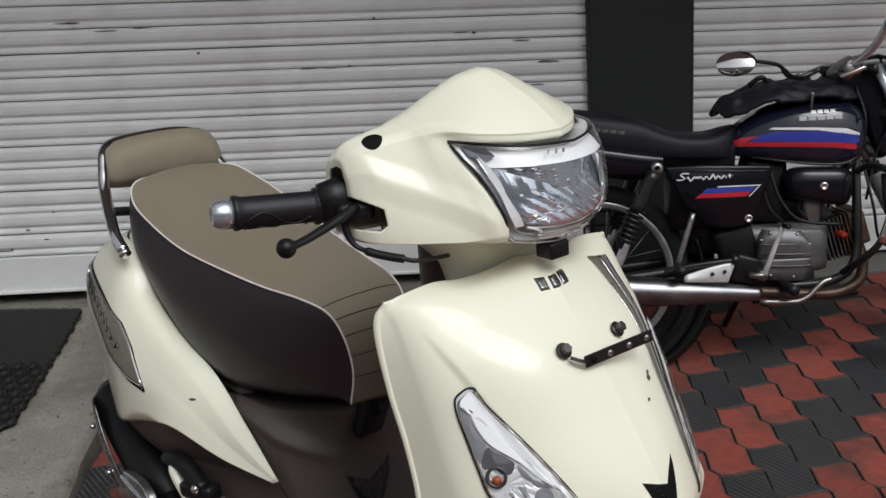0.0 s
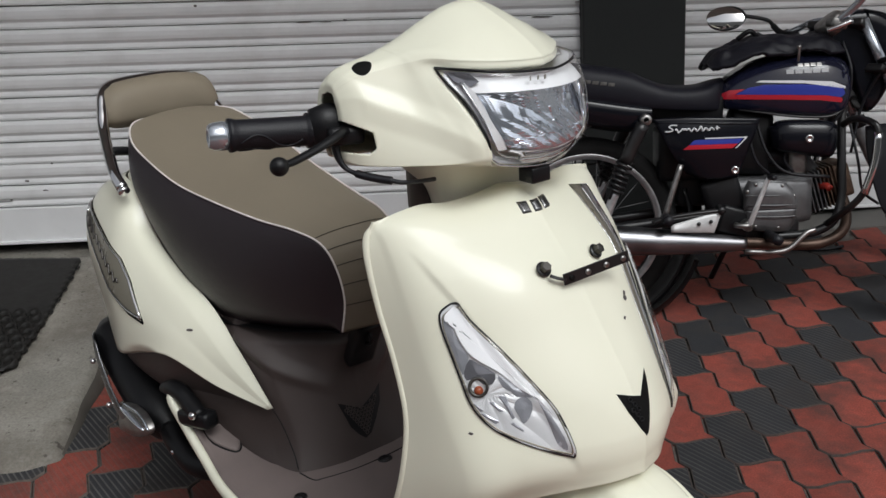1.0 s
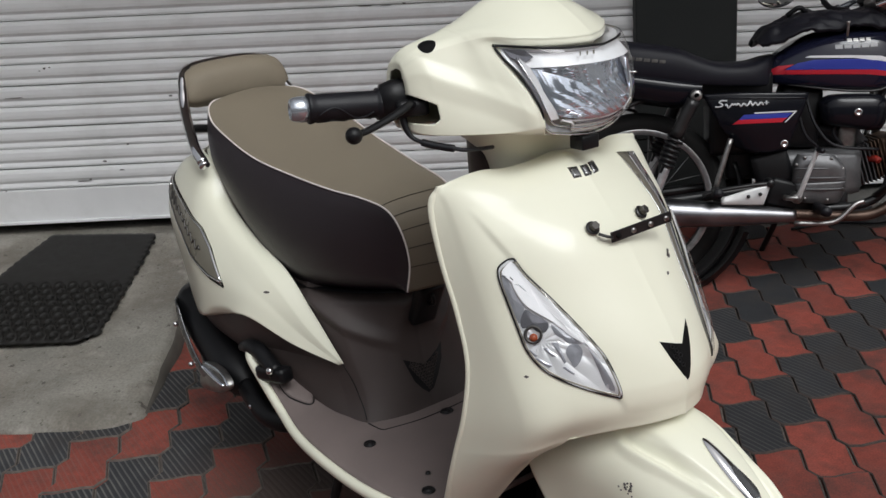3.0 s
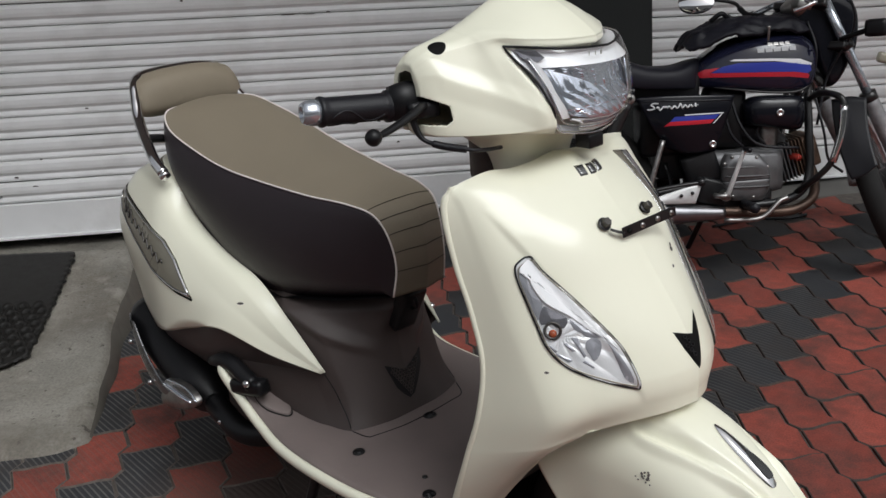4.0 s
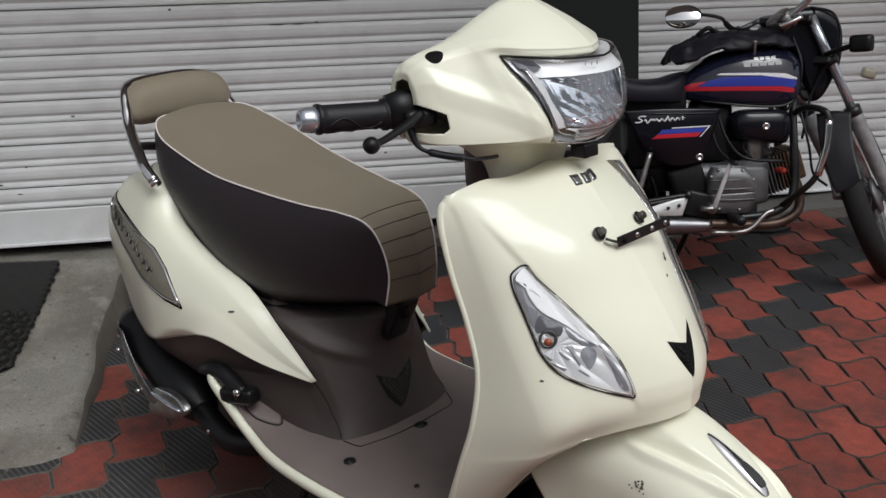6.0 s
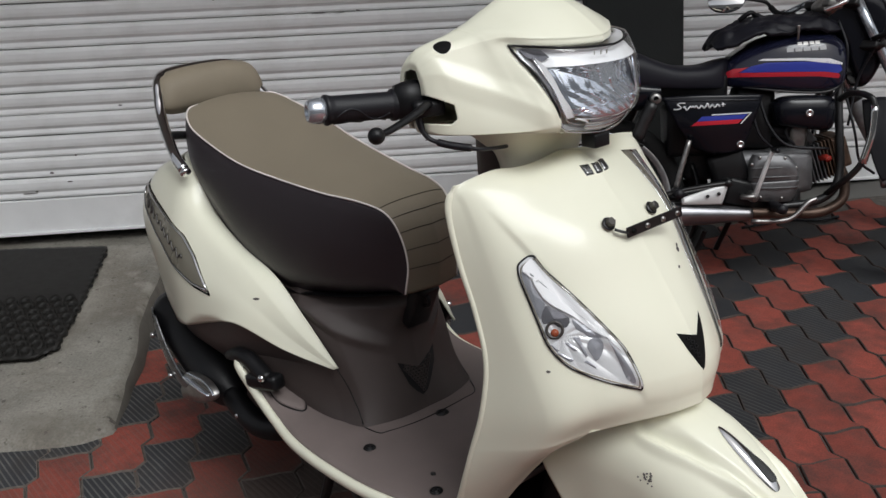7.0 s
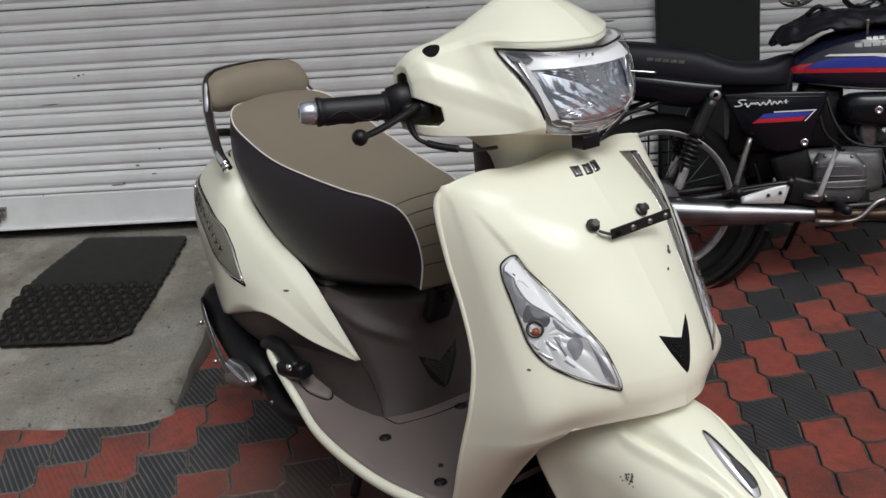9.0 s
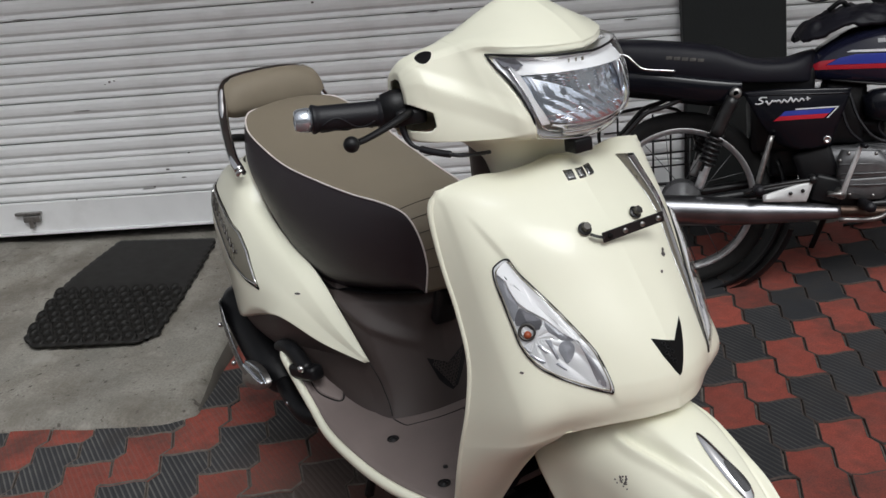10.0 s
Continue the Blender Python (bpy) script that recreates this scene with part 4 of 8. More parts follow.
# grey stripe decal down the left flank of the shield
st = Surf((
    ((0, 0.106, 0.920), (0, 0.112, 0.920), (0, 0.152, 0.912)),
    ((0, 0.106, 0.855), (0, 0.112, 0.855), (0, 0.142, 0.848)),
    ((0, 0.100, 0.785), (0, 0.106, 0.785), (0, 0.130, 0.780)),
    ((0, 0.092, 0.706), (0, 0.097, 0.706), (0, 0.114, 0.702)),
    ((0, 0.096, 0.630), (0, 0.097, 0.630), (0, 0.100, 0.628)),
))
for u0, u1, m, nm in ((0.0, 0.18, CHROME, "silver_line"), (0.18, 0.75, BADGE, "grey_stripe"), (0.75, 1.0, CHROME, "silver_line")):
    bm = st.bm(4, 40, u0, u1)
    for v in bm.verts:
        hit, nor = cast(apron_tree, (0.4, v.co.y, v.co.z), (-1, 0, 0))
        if hit is not None:
            v.co = hit + (nor if nor.x > 0 else -nor) * 0.0012
    part(nm, bm, m, scooter, "grey and silver stripe decal", solid=0.0008)
# stone chips in the paint
for y, z, s in ((0.075, 0.786, 0.006), (0.052, 0.768, 0.003), (0.078, 0.792, 0.004), (-0.19, 0.66, 0.0025)):
    hit, nor = cast(apron_tree, (0.4, y, z), (-1, 0, 0))
    o = [Vector((0, y + s * math.cos(a) * rng.uniform(0.6, 1.5), z + s * math.sin(a) * rng.uniform(0.4, 0.9))) for a in [k * 0.9 for k in range(7)]]
    part("paint_chip", inlay(apron_tree, o, "x", lambda q: 0.0006, 2, 0.4), SCRAPE, scooter, smooth=False)

# neck between shield and handlebar cowl
neck = Surf((
    ((-0.112, 0, 1.0), (-0.130, -0.110, 1.0), (-0.190, -0.165, 1.0), (-0.270, -0.13, 1.0), (-0.290, 0, 1.0)),
    ((-0.122, 0, 0.988), (-0.137, -0.095, 0.988), (-0.190, -0.138, 0.988), (-0.262, -0.12, 0.988), (-0.284, 0, 0.988)),
    ((-0.131, 0, 0.975), (-0.146, -0.078, 0.975), (-0.190, -0.114, 0.975), (-0.250, -0.10, 0.975), (-0.270, 0, 0.975)),
    ((-0.143, 0, 0.955), (-0.156, -0.065, 0.955), (-0.190, -0.098, 0.955), (-0.240, -0.08, 0.955), (-0.256, 0, 0.955)),
    ((-0.154, 0, 0.936), (-0.165, -0.060, 0.936), (-0.190, -0.089, 0.936), (-0.235, -0.072, 0.936), (-0.250, 0, 0.936)),
    ((-0.160, 0, 0.90), (-0.172, -0.052, 0.90), (-0.190, -0.078, 0.90), (-0.230, -0.07, 0.90), (-0.246, 0, 0.90)),
))
part("neck", neck.bm(24, 12, mirror=True), CREAM, scooter)
part("column_cover", box((0.05, 0.200, 0.11), (-0.222, 0, 0.945), None, 0.02), BROWN, scooter, "brown steering column cover")
bm = box((0.03, 0.034, 0.022), (-0.075, 0.004, 0.966), None, 0.003)
part("neck_bracket", bm, BLACK, scooter)

# handlebar cowl, steered a little to its left: loops round the section from the middle to the right end, in the bars' own frame
BARS = Matrix.Translation((-0.2, 0, 0)) @ Matrix.Rotation(radians(12), 4, "Z")
FLIP = Matrix.Diagonal((1, -1, 1, 1))
SWING = BARS @ FLIP @ BARS.inverted() @ FLIP


def ring(y, pts):
    return [(x, y, z) for x, z in pts]


COWL = Surf((
    ring(0.0, ((-0.04, 0.979), (-0.085, 1.02), (-0.09, 1.1), (-0.035, 1.182), (0.005, 1.2), (0.062, 1.174), (0.128, 1.124), (0.127, 1.112), (0.100, 1.106), (0.100, 1.05), (0.118, 0.984), (0.112, 0.976), (0.04, 0.972))),
    ring(-0.035, ((-0.045, 0.981), (-0.088, 1.02), (-0.094, 1.098), (-0.040, 1.176), (-0.002, 1.194), (0.055, 1.171), (0.118, 1.125), (0.117, 1.1135), (0.092, 1.108), (0.092, 1.05), (0.112, 0.986), (0.106, 0.978), (0.03, 0.974))),
    ring(-0.066, ((-0.054, 0.988), (-0.098, 1.02), (-0.103, 1.09), (-0.054, 1.160), (-0.018, 1.178), (0.042, 1.163), (0.099, 1.127), (0.098, 1.115), (0.075, 1.109), (0.076, 1.05), (0.102, 0.991), (0.096, 0.983), (0.019, 0.978))),
    ((-0.066, -0.088, 0.993), (-0.105, -0.085, 1.02), (-0.110, -0.084, 1.083), (-0.070, -0.090, 1.143), (-0.037, -0.095, 1.160), (0.018, -0.099, 1.152), (0.066, -0.102, 1.131), (0.066, -0.101, 1.119), (0.052, -0.098, 1.112), (0.060, -0.097, 1.06), (0.098, -0.092, 0.997), (0.090, -0.092, 0.988), (0.008, -0.092, 0.982)),
    ((-0.070, -0.105, 0.996), (-0.108, -0.102, 1.021), (-0.112, -0.102, 1.079), (-0.076, -0.108, 1.136), (-0.047, -0.114, 1.151), (-0.008, -0.121, 1.147), (0.028, -0.121, 1.134), (0.033, -0.1185, 1.123), (0.052, -0.117, 1.100), (0.092, -0.112, 1.055), (0.112, -0.106, 1.016), (0.096, -0.109, 0.993), (0.0, -0.112, 0.986)),
    ((-0.075, -0.119, 0.998), (-0.110, -0.113, 1.023), (-0.113, -0.113, 1.077), (-0.081, -0.119, 1.131), (-0.054, -0.125, 1.146), (-0.021, -0.131, 1.142), (0.008, -0.133, 1.130), (0.018, -0.132, 1.117), (0.034, -0.132, 1.096), (0.064, -0.132, 1.052), (0.086, -0.130, 1.008), (0.074, -0.130, 0.996), (-0.012, -0.127, 0.988)),
    ((-0.079, -0.131, 1.000), (-0.113, -0.124, 1.025), (-0.113, -0.124, 1.075), (-0.086, -0.130, 1.127), (-0.061, -0.135, 1.141), (-0.033, -0.141, 1.138), (-0.011, -0.146, 1.126), (-0.005, -0.147, 1.114), (0.005, -0.149, 1.096), (0.031, -0.153, 1.050), (0.052, -0.156, 1.005), (0.044, -0.155, 0.998), (-0.025, -0.143, 0.991)),
    ((-0.094, -0.179, 1.002), (-0.119, -0.174, 1.030), (-0.121, -0.174, 1.070), (-0.103, -0.177, 1.113), (-0.083, -0.182, 1.127), (-0.062, -0.186, 1.125), (-0.048, -0.189, 1.114), (-0.043, -0.190, 1.104), (-0.037, -0.192, 1.088), (-0.022, -0.195, 1.050), (-0.013, -0.197, 1.006), (-0.019, -0.195, 0.999), (-0.060, -0.187, 0.995)),
    ((-0.102, -0.197, 1.006), (-0.117, -0.194, 1.035), (-0.119, -0.193, 1.065), (-0.110, -0.195, 1.098), (-0.094, -0.198, 1.110), (-0.081, -0.201, 1.109), (-0.070, -0.204, 1.100), (-0.065, -0.205, 1.092), (-0.059, -0.206, 1.080), (-0.051, -0.208, 1.050), (-0.049, -0.208, 1.012), (-0.055, -0.207, 1.003), (-0.083, -0.201, 1.001)),
    ((-0.102, -0.199, 1.022), (-0.110, -0.197, 1.038), (-0.112, -0.196, 1.062), (-0.106, -0.198, 1.086), (-0.095, -0.200, 1.096), (-0.084, -0.202, 1.095), (-0.077, -0.204, 1.088), (-0.073, -0.205, 1.081), (-0.070, -0.205, 1.072), (-0.066, -0.206, 1.052), (-0.065, -0.206, 1.028), (-0.070, -0.205, 1.020), (-0.092, -0.201, 1.018)),
))
# a crisp lip along the hood's front edge
for r in COWL.rows:
    lip, under = r[6].copy(), r[7].copy()
    r[6:8] = [r[5].lerp(lip, 0.55) + Vector((0, 0, 0.0035)), r[5].lerp(lip, 0.93) + Vector((0, 0, 0.0012)), lip, lip.lerp(under, 0.2), under]
cowl_bm = COWL.bm(190, 110)
for v in cowl_bm.verts:
    # a fold from the cowl's end down to the lamp's lower corner
    q = -v.co.y
    if v.co.x > -0.10 and q > 0.112:
        fold = cr(vs((0, 0, 1.020), (0, 0, 1.041), (0, 0, 1.060), (0, 0, 1.074), (0, 0, 1.090)), (q - 0.114) / 0.082).z
        v.co.x += 0.008 * max(0, 1 - abs(v.co.z - fold) / 0.03) * min(1, (q - 0.112) / 0.012) * min(1, max(0, (0.212 - q) / 0.02))
cowl_bm.transform(BARS)


# notch for the lever in each end of the cowl
def in_notch(c):
    q = -c.y
    return c.x > -0.262 and c.z > 1.017 and q > 0.192 and c.z < 1.045 + (q - 0.192) * 0.62 and (q - 0.192) + (c.z - 1.017) > 0.007 and (q - 0.192) * 0.75 + 1.045 - c.z > -0.008


for co, no in (((0, -0.192, 0), (0, 1, 0)), ((0, 0, 1.017), (0, 0, 1)), ((0, -0.192, 1.045), (0, 0.62, 1)), ((0, -0.199, 1.017), (0, -1, 1))):
    near = [f for f in cowl_bm.faces if f.calc_center_median().y < -0.15]
    geom = list({g for f in near for g in (*f.verts, *f.edges, f)})
    bmesh.ops.bisect_plane(cowl_bm, geom=geom, plane_co=co, plane_no=no, dist=1e-6)
gone = [f for f in cowl_bm.faces if in_notch(f.calc_center_median())]
bmesh.ops.delete(cowl_bm, geom=gone, context="FACES")
half = bpy.data.meshes.new("half")
cowl_bm.to_mesh(half)
half.transform(BARS.inverted())
for v in half.vertices:
    # the far flank stands a little fuller
    if v.co.x > -0.03:
        t = min(1, v.co.y / -0.10)
        v.co.x += 0.015 * t * t * min(1, (v.co.x + 0.03) / 0.06)
half.transform(BARS @ FLIP)
cowl_bm.from_mesh(half)
bpy.data.meshes.remove(half)
bmesh.ops.remove_doubles(cowl_bm, verts=cowl_bm.verts, dist=0.0005)
bmesh.ops.recalc_face_normals(cowl_bm, faces=cowl_bm.faces)
cowl_tree = BVHTree.FromBMesh(cowl_bm)
part("handlebar_cowl", cowl_bm, CREAM, scooter, "cream handlebar cowl with a short screen", solid=0.004, offset=-1)
# mirror holes, with no mirrors fitted: a sunk black socket in a bright edge
for side in (1, -1):
    way = Vector((0.55, -0.1, 0.83)).normalized()
    at = Vector((-0.204, -0.180, 1.138))
    if side < 0:
        at, way = (SWING @ FLIP) @ at, (SWING @ FLIP).to_3x3() @ way
    hit, nor = cast(cowl_tree, at + way * 0.1, -way)
    n2 = nor if nor.dot(way) > 0 else -nor
    u = n2.cross(Vector((0, 0, 1))).normalized()
    w = n2.cross(u)
    bm = bmesh.new()
    rings = []
    for r in (0.0, 0.005, 0.010, 0.0138):
        ring_v = []
        for k in range(24):
            a = k * math.pi / 12
            q, _ = cast(cowl_tree, hit + (u * math.cos(a) + w * math.sin(a)) * r + n2 * 0.015, -n2)
            ring_v.append(bm.verts.new((q if q is not None else hit) + n2 * (0.0012 if r < 0.0135 else 0.0002)))
        rings.append(ring_v)
    for a, b in zip(rings, rings[1:]):
        for k in range(24):
            bm.faces.new((a[k], a[(k + 1) % 24], b[(k + 1) % 24], b[k]))
    bmesh.ops.remove_doubles(bm, verts=bm.verts, dist=0.0002)
    part("mirror_hole", bm, HOLE, scooter, "open black mirror hole")

# headlamp, in the bars' frame
HL = ((-0.1185, 1.1215), (-0.09, 1.1155), (-0.06, 1.1125), (0, 1.109), (0.06, 1.1125), (0.09, 1.1155), (0.1185, 1.1215), (0.1175, 1.10), (0.1145, 1.08), (0.110, 1.045), (0.1045, 1.015), (0.099, 1.001), (0.087, 0.991), (0.06, 0.9845), (0.03, 0.980), (0, 0.9785), (-0.03, 0.980), (-0.06, 0.9845), (-0.087, 0.991), (-0.099, 1.001), (-0.1045, 1.015), (-0.110, 1.045), (-0.1145, 1.08), (-0.1175, 1.10))


def hl_x(y, z):
    """The lens: bulging ahead in the middle, drawn back at the flanks and tucked under the hood."""
    c = cr(vs((0.138, 0, 0), (0.166, 0, 0), (0.168, 0, 0), (0.161, 0, 0), (0.143, 0, 0)), (z - 0.978) / 0.145).x
    back = cr(vs((0.0, 0, 0), (0.0, 0, 0), (0.012, 0, 0), (0.024, 0, 0), (0.036, 0, 0)), (z - 0.99) / 0.133).x
    t = min(max((abs(y) - 0.092) / 0.026, 0), 1)
    return c - (4.2 if y < 0 else 2.6) * y * y - 60 * y ** 4 - back * t * t


def lamp_sheet(outline, rings, lift):
    bm = bmesh.new()
    mid = sum(outline, Vector()) / len(outline)
    c = bm.verts.new((hl_x(mid.y, mid.z) + lift(0, mid), mid.y, mid.z))
    last = None
    for k in range(1, rings + 1):
        s = k / rings
        rg = []
        for q in outline:
            p = mid.lerp(q, s)
            rg.append(bm.verts.new((hl_x(p.y, p.z) + lift(s, p), p.y, p.z)))
        n = len(rg)
        for i in range(n):
            bm.faces.new((last[i], last[(i + 1) % n], rg[(i + 1) % n], rg[i]) if last else (c, rg[i], rg[(i + 1) % n]))
        last = rg
    return bm


def fine(pts, n=3):
    o = [Vector((0, y, z)) for y, z in pts]
    return [a.lerp(b, k / n) for a, b in zip(o, o[1:] + o[:1]) for k in range(n)]


lamp = new("headlamp")
lamp.parent = scooter
lamp.matrix_local = BARS
ho = fine(HL, 4)
lens = part("headlamp_lens", lamp_sheet(ho, 16, lambda s, p: 0.0 if s < 0.97 else -0.002), GLASS, lamp, "large clear headlamp lens")
lens.visible_shadow = False
rim = [Vector((hl_x(q.y, q.z) - 0.003, q.y * 1.006, 1.05 + (q.z - 1.05) * 1.008)) for q in ho]
part("headlamp_rim", tube(rim[77:] + rim[:18], 0.0019, 8, 1), BLACK, lamp, "thin black headlamp seal")
part("lens_edge", tube(rim[17:78], 0.0012, 8, 1), REFLECTOR, lamp, "clear edge of the lens")
part("headlamp_back", lamp_sheet([Vector((0, 0.955 * q.y - 0.004, 1.047 + (q.z - 1.047) * 0.965)) for q in ho], 12, lambda s, p: -0.010 - 0.045 * min(1, max(0, (0.93 - s) / 0.06))), SILVER_HOUSING, lamp, "silvery headlamp housing")


# bright brow across the top, its sky shine painted white: it leans back, so that it faces the sky
def brow_lift(s, p):
    return -0.004 - 0.62 * max(0, p.z - 1.086)


up_o = fine(((-0.112, 1.1165), (-0.06, 1.1085), (0, 1.105), (0.05, 1.1065), (0.078, 1.1085), (0.086, 1.097), (0.083, 1.0855), (0.0, 1.0865), (-0.1055, 1.0895), (-0.1095, 1.096)), 6)
part("brow_reflector", lamp_sheet(up_o, 8, brow_lift), SHINE_WHITE, lamp, "brow reflector painted white for its sky reflection")
for sd in (-1, 1):
    if sd < 0:
        fl = fine(((-0.1100, 1.104), (-0.1065, 1.0890), (-0.1020, 1.056), (-0.0935, 1.025), (-0.0870, 1.0135), (-0.0960, 1.012), (-0.1035, 1.030), (-0.1075, 1.055), (-0.1105, 1.085)), 4)
        part("flank_reflector", lamp_sheet(fl, 5, lambda s, p: -0.005), SHINE_WHITE, lamp)
    part("lens_step", tube([(hl_x(y * sd, z) - 0.004, y * sd, z) for y, z in ((0.1115, 1.104), (0.1105, 1.083), (0.107, 1.055), (0.1015, 1.024), (0.091, 1.006), (0.070, 0.9985))], 0.0011, 6, 4), REFLECTOR, lamp)
# corner cup at the brow's near end
cup = fine(((-0.1145, 1.1165), (-0.104, 1.114), (-0.101, 1.104), (-0.107, 1.098), (-0.1135, 1.104)), 3)
part("brow_cup", lamp_sheet(cup, 4, lambda s, p: -0.006 - 0.006 * (1 - s)), SMOKY_REFLECTOR, lamp)
HL_BOWL = ((-0.1055, 1.0885), (-0.03, 1.0865), (0.03, 1.086), (0.074, 1.0865), (0.083, 1.060), (0.079, 1.022), (0.066, 1.012), (0.03, 1.0055), (-0.01, 1.0045), (-0.05, 1.0075), (-0.084, 1.0155), (-0.092, 1.026), (-0.1005, 1.056))


def facets(p, amount):
    """Cast facets of the mirror: upright flutes above, slanting fans below."""
    low = min(max((1.058 - p.z) / 0.02, 0), 1)
    a = p.y * 50 + p.z * 12
    b = p.y * 48 + p.z * 62
    up = abs((a % 1.0) - 0.5) * 1.6 + 0.7 * noise.cell(Vector((math.floor(a), 1.0, 1.0)))
    dn = abs((b % 1.0) - 0.5) * 2.2 + 0.8 * noise.cell(Vector((math.floor(b), math.floor(p.z * 40), 4.0)))
    return amount * (up * (1 - low) + dn * low)


bowl = part("headlamp_bowl", lamp_sheet(fine(HL_BOWL, 9), 26, lambda s, p: -0.006 - 0.010 * (1 - s * s) - 0.13 * max(0, p.z - 1.005) + facets(p, 0.0017) * (1 - s ** 8)), LAMP_MIRROR, lamp, "faceted mirror reflector bowl", smooth=False)
# dark side wall of the bowl, behind a chrome edge
wall_o = fine(((0.066, 1.081), (0.073, 1.079), (0.080, 1.060), (0.078, 1.034), (0.070, 1.026), (0.062, 1.042), (0.061, 1.066)), 4)
wl = part("bowl_side_wall", lamp_sheet(wall_o, 5, lambda s, p: -0.010 - 0.004 * (1 - s)), SMOKY_REFLECTOR, bowl, "smoky side wall of the bowl")
part("side_wall_edge", tube([(hl_x(q.y, q.z) - 0.009, q.y, q.z) for q in wall_o + wall_o[:1]], 0.0012, 6, 1), LAMP_MIRROR, wl)
# pilot lamp: a bright channel round a dark slot
for z, r, w, m4, nm in ((1.0035, 0.0017, 0.080, SHINE_WHITE, "pilot_strip"), (0.9995, 0.0024, 0.058, SMOKY_REFLECTOR, "pilot_slot"), (0.9955, 0.0017, 0.062, SHINE_WHITE, "pilot_strip"), (0.9905, 0.0026, 0.060, REFLECTOR, "pilot_channel"), (0.9865, 0.0022, 0.054, SHINE_WHITE, "pilot_base")):
    part(nm, tube([(hl_x(y, z) - 0.0075, y, z + 0.9 * y * y) for y in (-w, -0.6 * w, 0, 0.6 * w, w)], r, 8, 4), m4, lamp)
for sd in (-1, 1):
    part("pilot_end", tube([(hl_x(y * sd, z) - 0.007, y * sd, z) for y, z in ((0.062, 0.9995), (0.067, 1.004), (0.082, 1.0105))], 0.0016, 6, 4), SHINE_WHITE, lamp)
# emblem bars on the lens
for k in range(3):
    y, z = -0.052 + k * 0.011, 1.1035 - 0.0004 * k
    part("lens_emblem", box((0.0006, 0.0068, 0.0055), (hl_x(y, z) + 0.0004, y, z), Matrix.Rotation(-math.atan(8.4 * y), 3, "Z")), BADGE, lamp, smooth=False)

# grips, levers, cables
for side in (1, -1):
    s = -side
    a, b = Vector((-0.262, 0.232 * s, 1.045)), Vector((-0.296, 0.352 * s, 1.054))
    d = (b - a).normalized()
    g = lathe([(0.0, 0.0), (0.0225, 0.001), (0.0245, 0.004), (0.0245, 0.010)] + [(0.0205 + 0.0003 * (k % 2), 0.012 + 0.0036 * k) for k in range(27)] + [(0.0225, 0.111), (0.0232, 0.114), (0.0225, 0.117), (0.018, 0.118)], a, d, 24)
    grip = part("grip", g, RUBBER, scooter, "black ribbed rubber grip")
    part("bar_end", lathe(((0.016, 0.117), (0.0190, 0.119), (0.0195, 0.126), (0.0180, 0.138), (0.015, 0.143), (0.009, 0.144), (0.008, 0.140), (0.0, 0.140)), a, d, 24), MOTO_CHROME, grip, "chrome bar-end weight")
    # two raised swirls on the grip
    for ph in (0.4, 1.5):
        pts = []
        u = d.cross(Vector((0, 0, 1))).normalized()
        w = u.cross(d)
        for k in range(9):
            ang = ph + 0.5 * math.sin(k * 0.8) + (math.pi if s < 0 else 0)
            pts.append(a + d * (0.02 + 0.0105 * k) + (u * math.cos(ang) + w * math.sin(ang)) * 0.0208)
        part("swirl", tube(pts, 0.0016, 6, 4), RUBBER, grip)
    hub = part("switch_housing", box((0.05, 0.06, 0.062), (-0.248, 0.216 * s, 1.050), Matrix.Rotation(0.25 * s, 3, "Z"), 0.024), BLACK, scooter, "black switch housing in the cowl's notch")
    part("lever_perch", box((0.05, 0.05, 0.026), (-0.228, 0.205 * s, 1.040), Matrix.Rotation(0.4 * s, 3, "Z"), 0.008), BLACK, hub)
    lv = part("lever", tube([(-0.222, 0.200 * s, 1.046), (-0.202, 0.228 * s, 1.046), (-0.195, 0.265 * s, 1.036), (-0.190, 0.305 * s, 1.027), (-0.186, 0.330 * s, 1.025)], 0.0075, 10, 6, flat=0.75, taper=lambda t: 1.15 - 0.35 * t), BLACK, scooter, "black brake lever with ball end")
    ball = bmesh.new()
    bmesh.ops.create_uvsphere(ball, u_segments=18, v_segments=12, radius=0.0125, matrix=Matrix.Translation((-0.186, 0.332 * s, 1.025)))
    part("lever_ball", ball, BLACK, lv)
    cable_ob = part("cable", tube([(-0.228, 0.222 * s, 1.035), (-0.224, 0.222 * s, 1.018), (-0.219, 0.220 * s, 1.004), (-0.211, 0.214 * s, 0.993), (-0.194, 0.203 * s, 0.986), (-0.173, 0.188 * s, 0.981), (-0.160, 0.179 * s, 0.979), (-0.150, 0.168 * s, 0.976), (-0.150, 0.140 * s, 0.972), (-0.155, 0.110 * s, 0.968)], 0.0042, 8, 8, taper=lambda t: 1.6 - 0.8 * min(1, t * 3) if t < 0.4 else 1.35 if t < 0.68 else 0.75), RUBBER, scooter, "black brake cable under the cowl")
    if s > 0:
        for ob in (grip, hub, lv, cable_ob):
            ob.matrix_local = SWING
part("instrument_hood", box((0.07, 0.3, 0.05), (-0.285, 0, 1.07), Matrix.Rotation(-0.5, 3, "Y"), 0.018), BLACK, scooter, "black instrument housing")

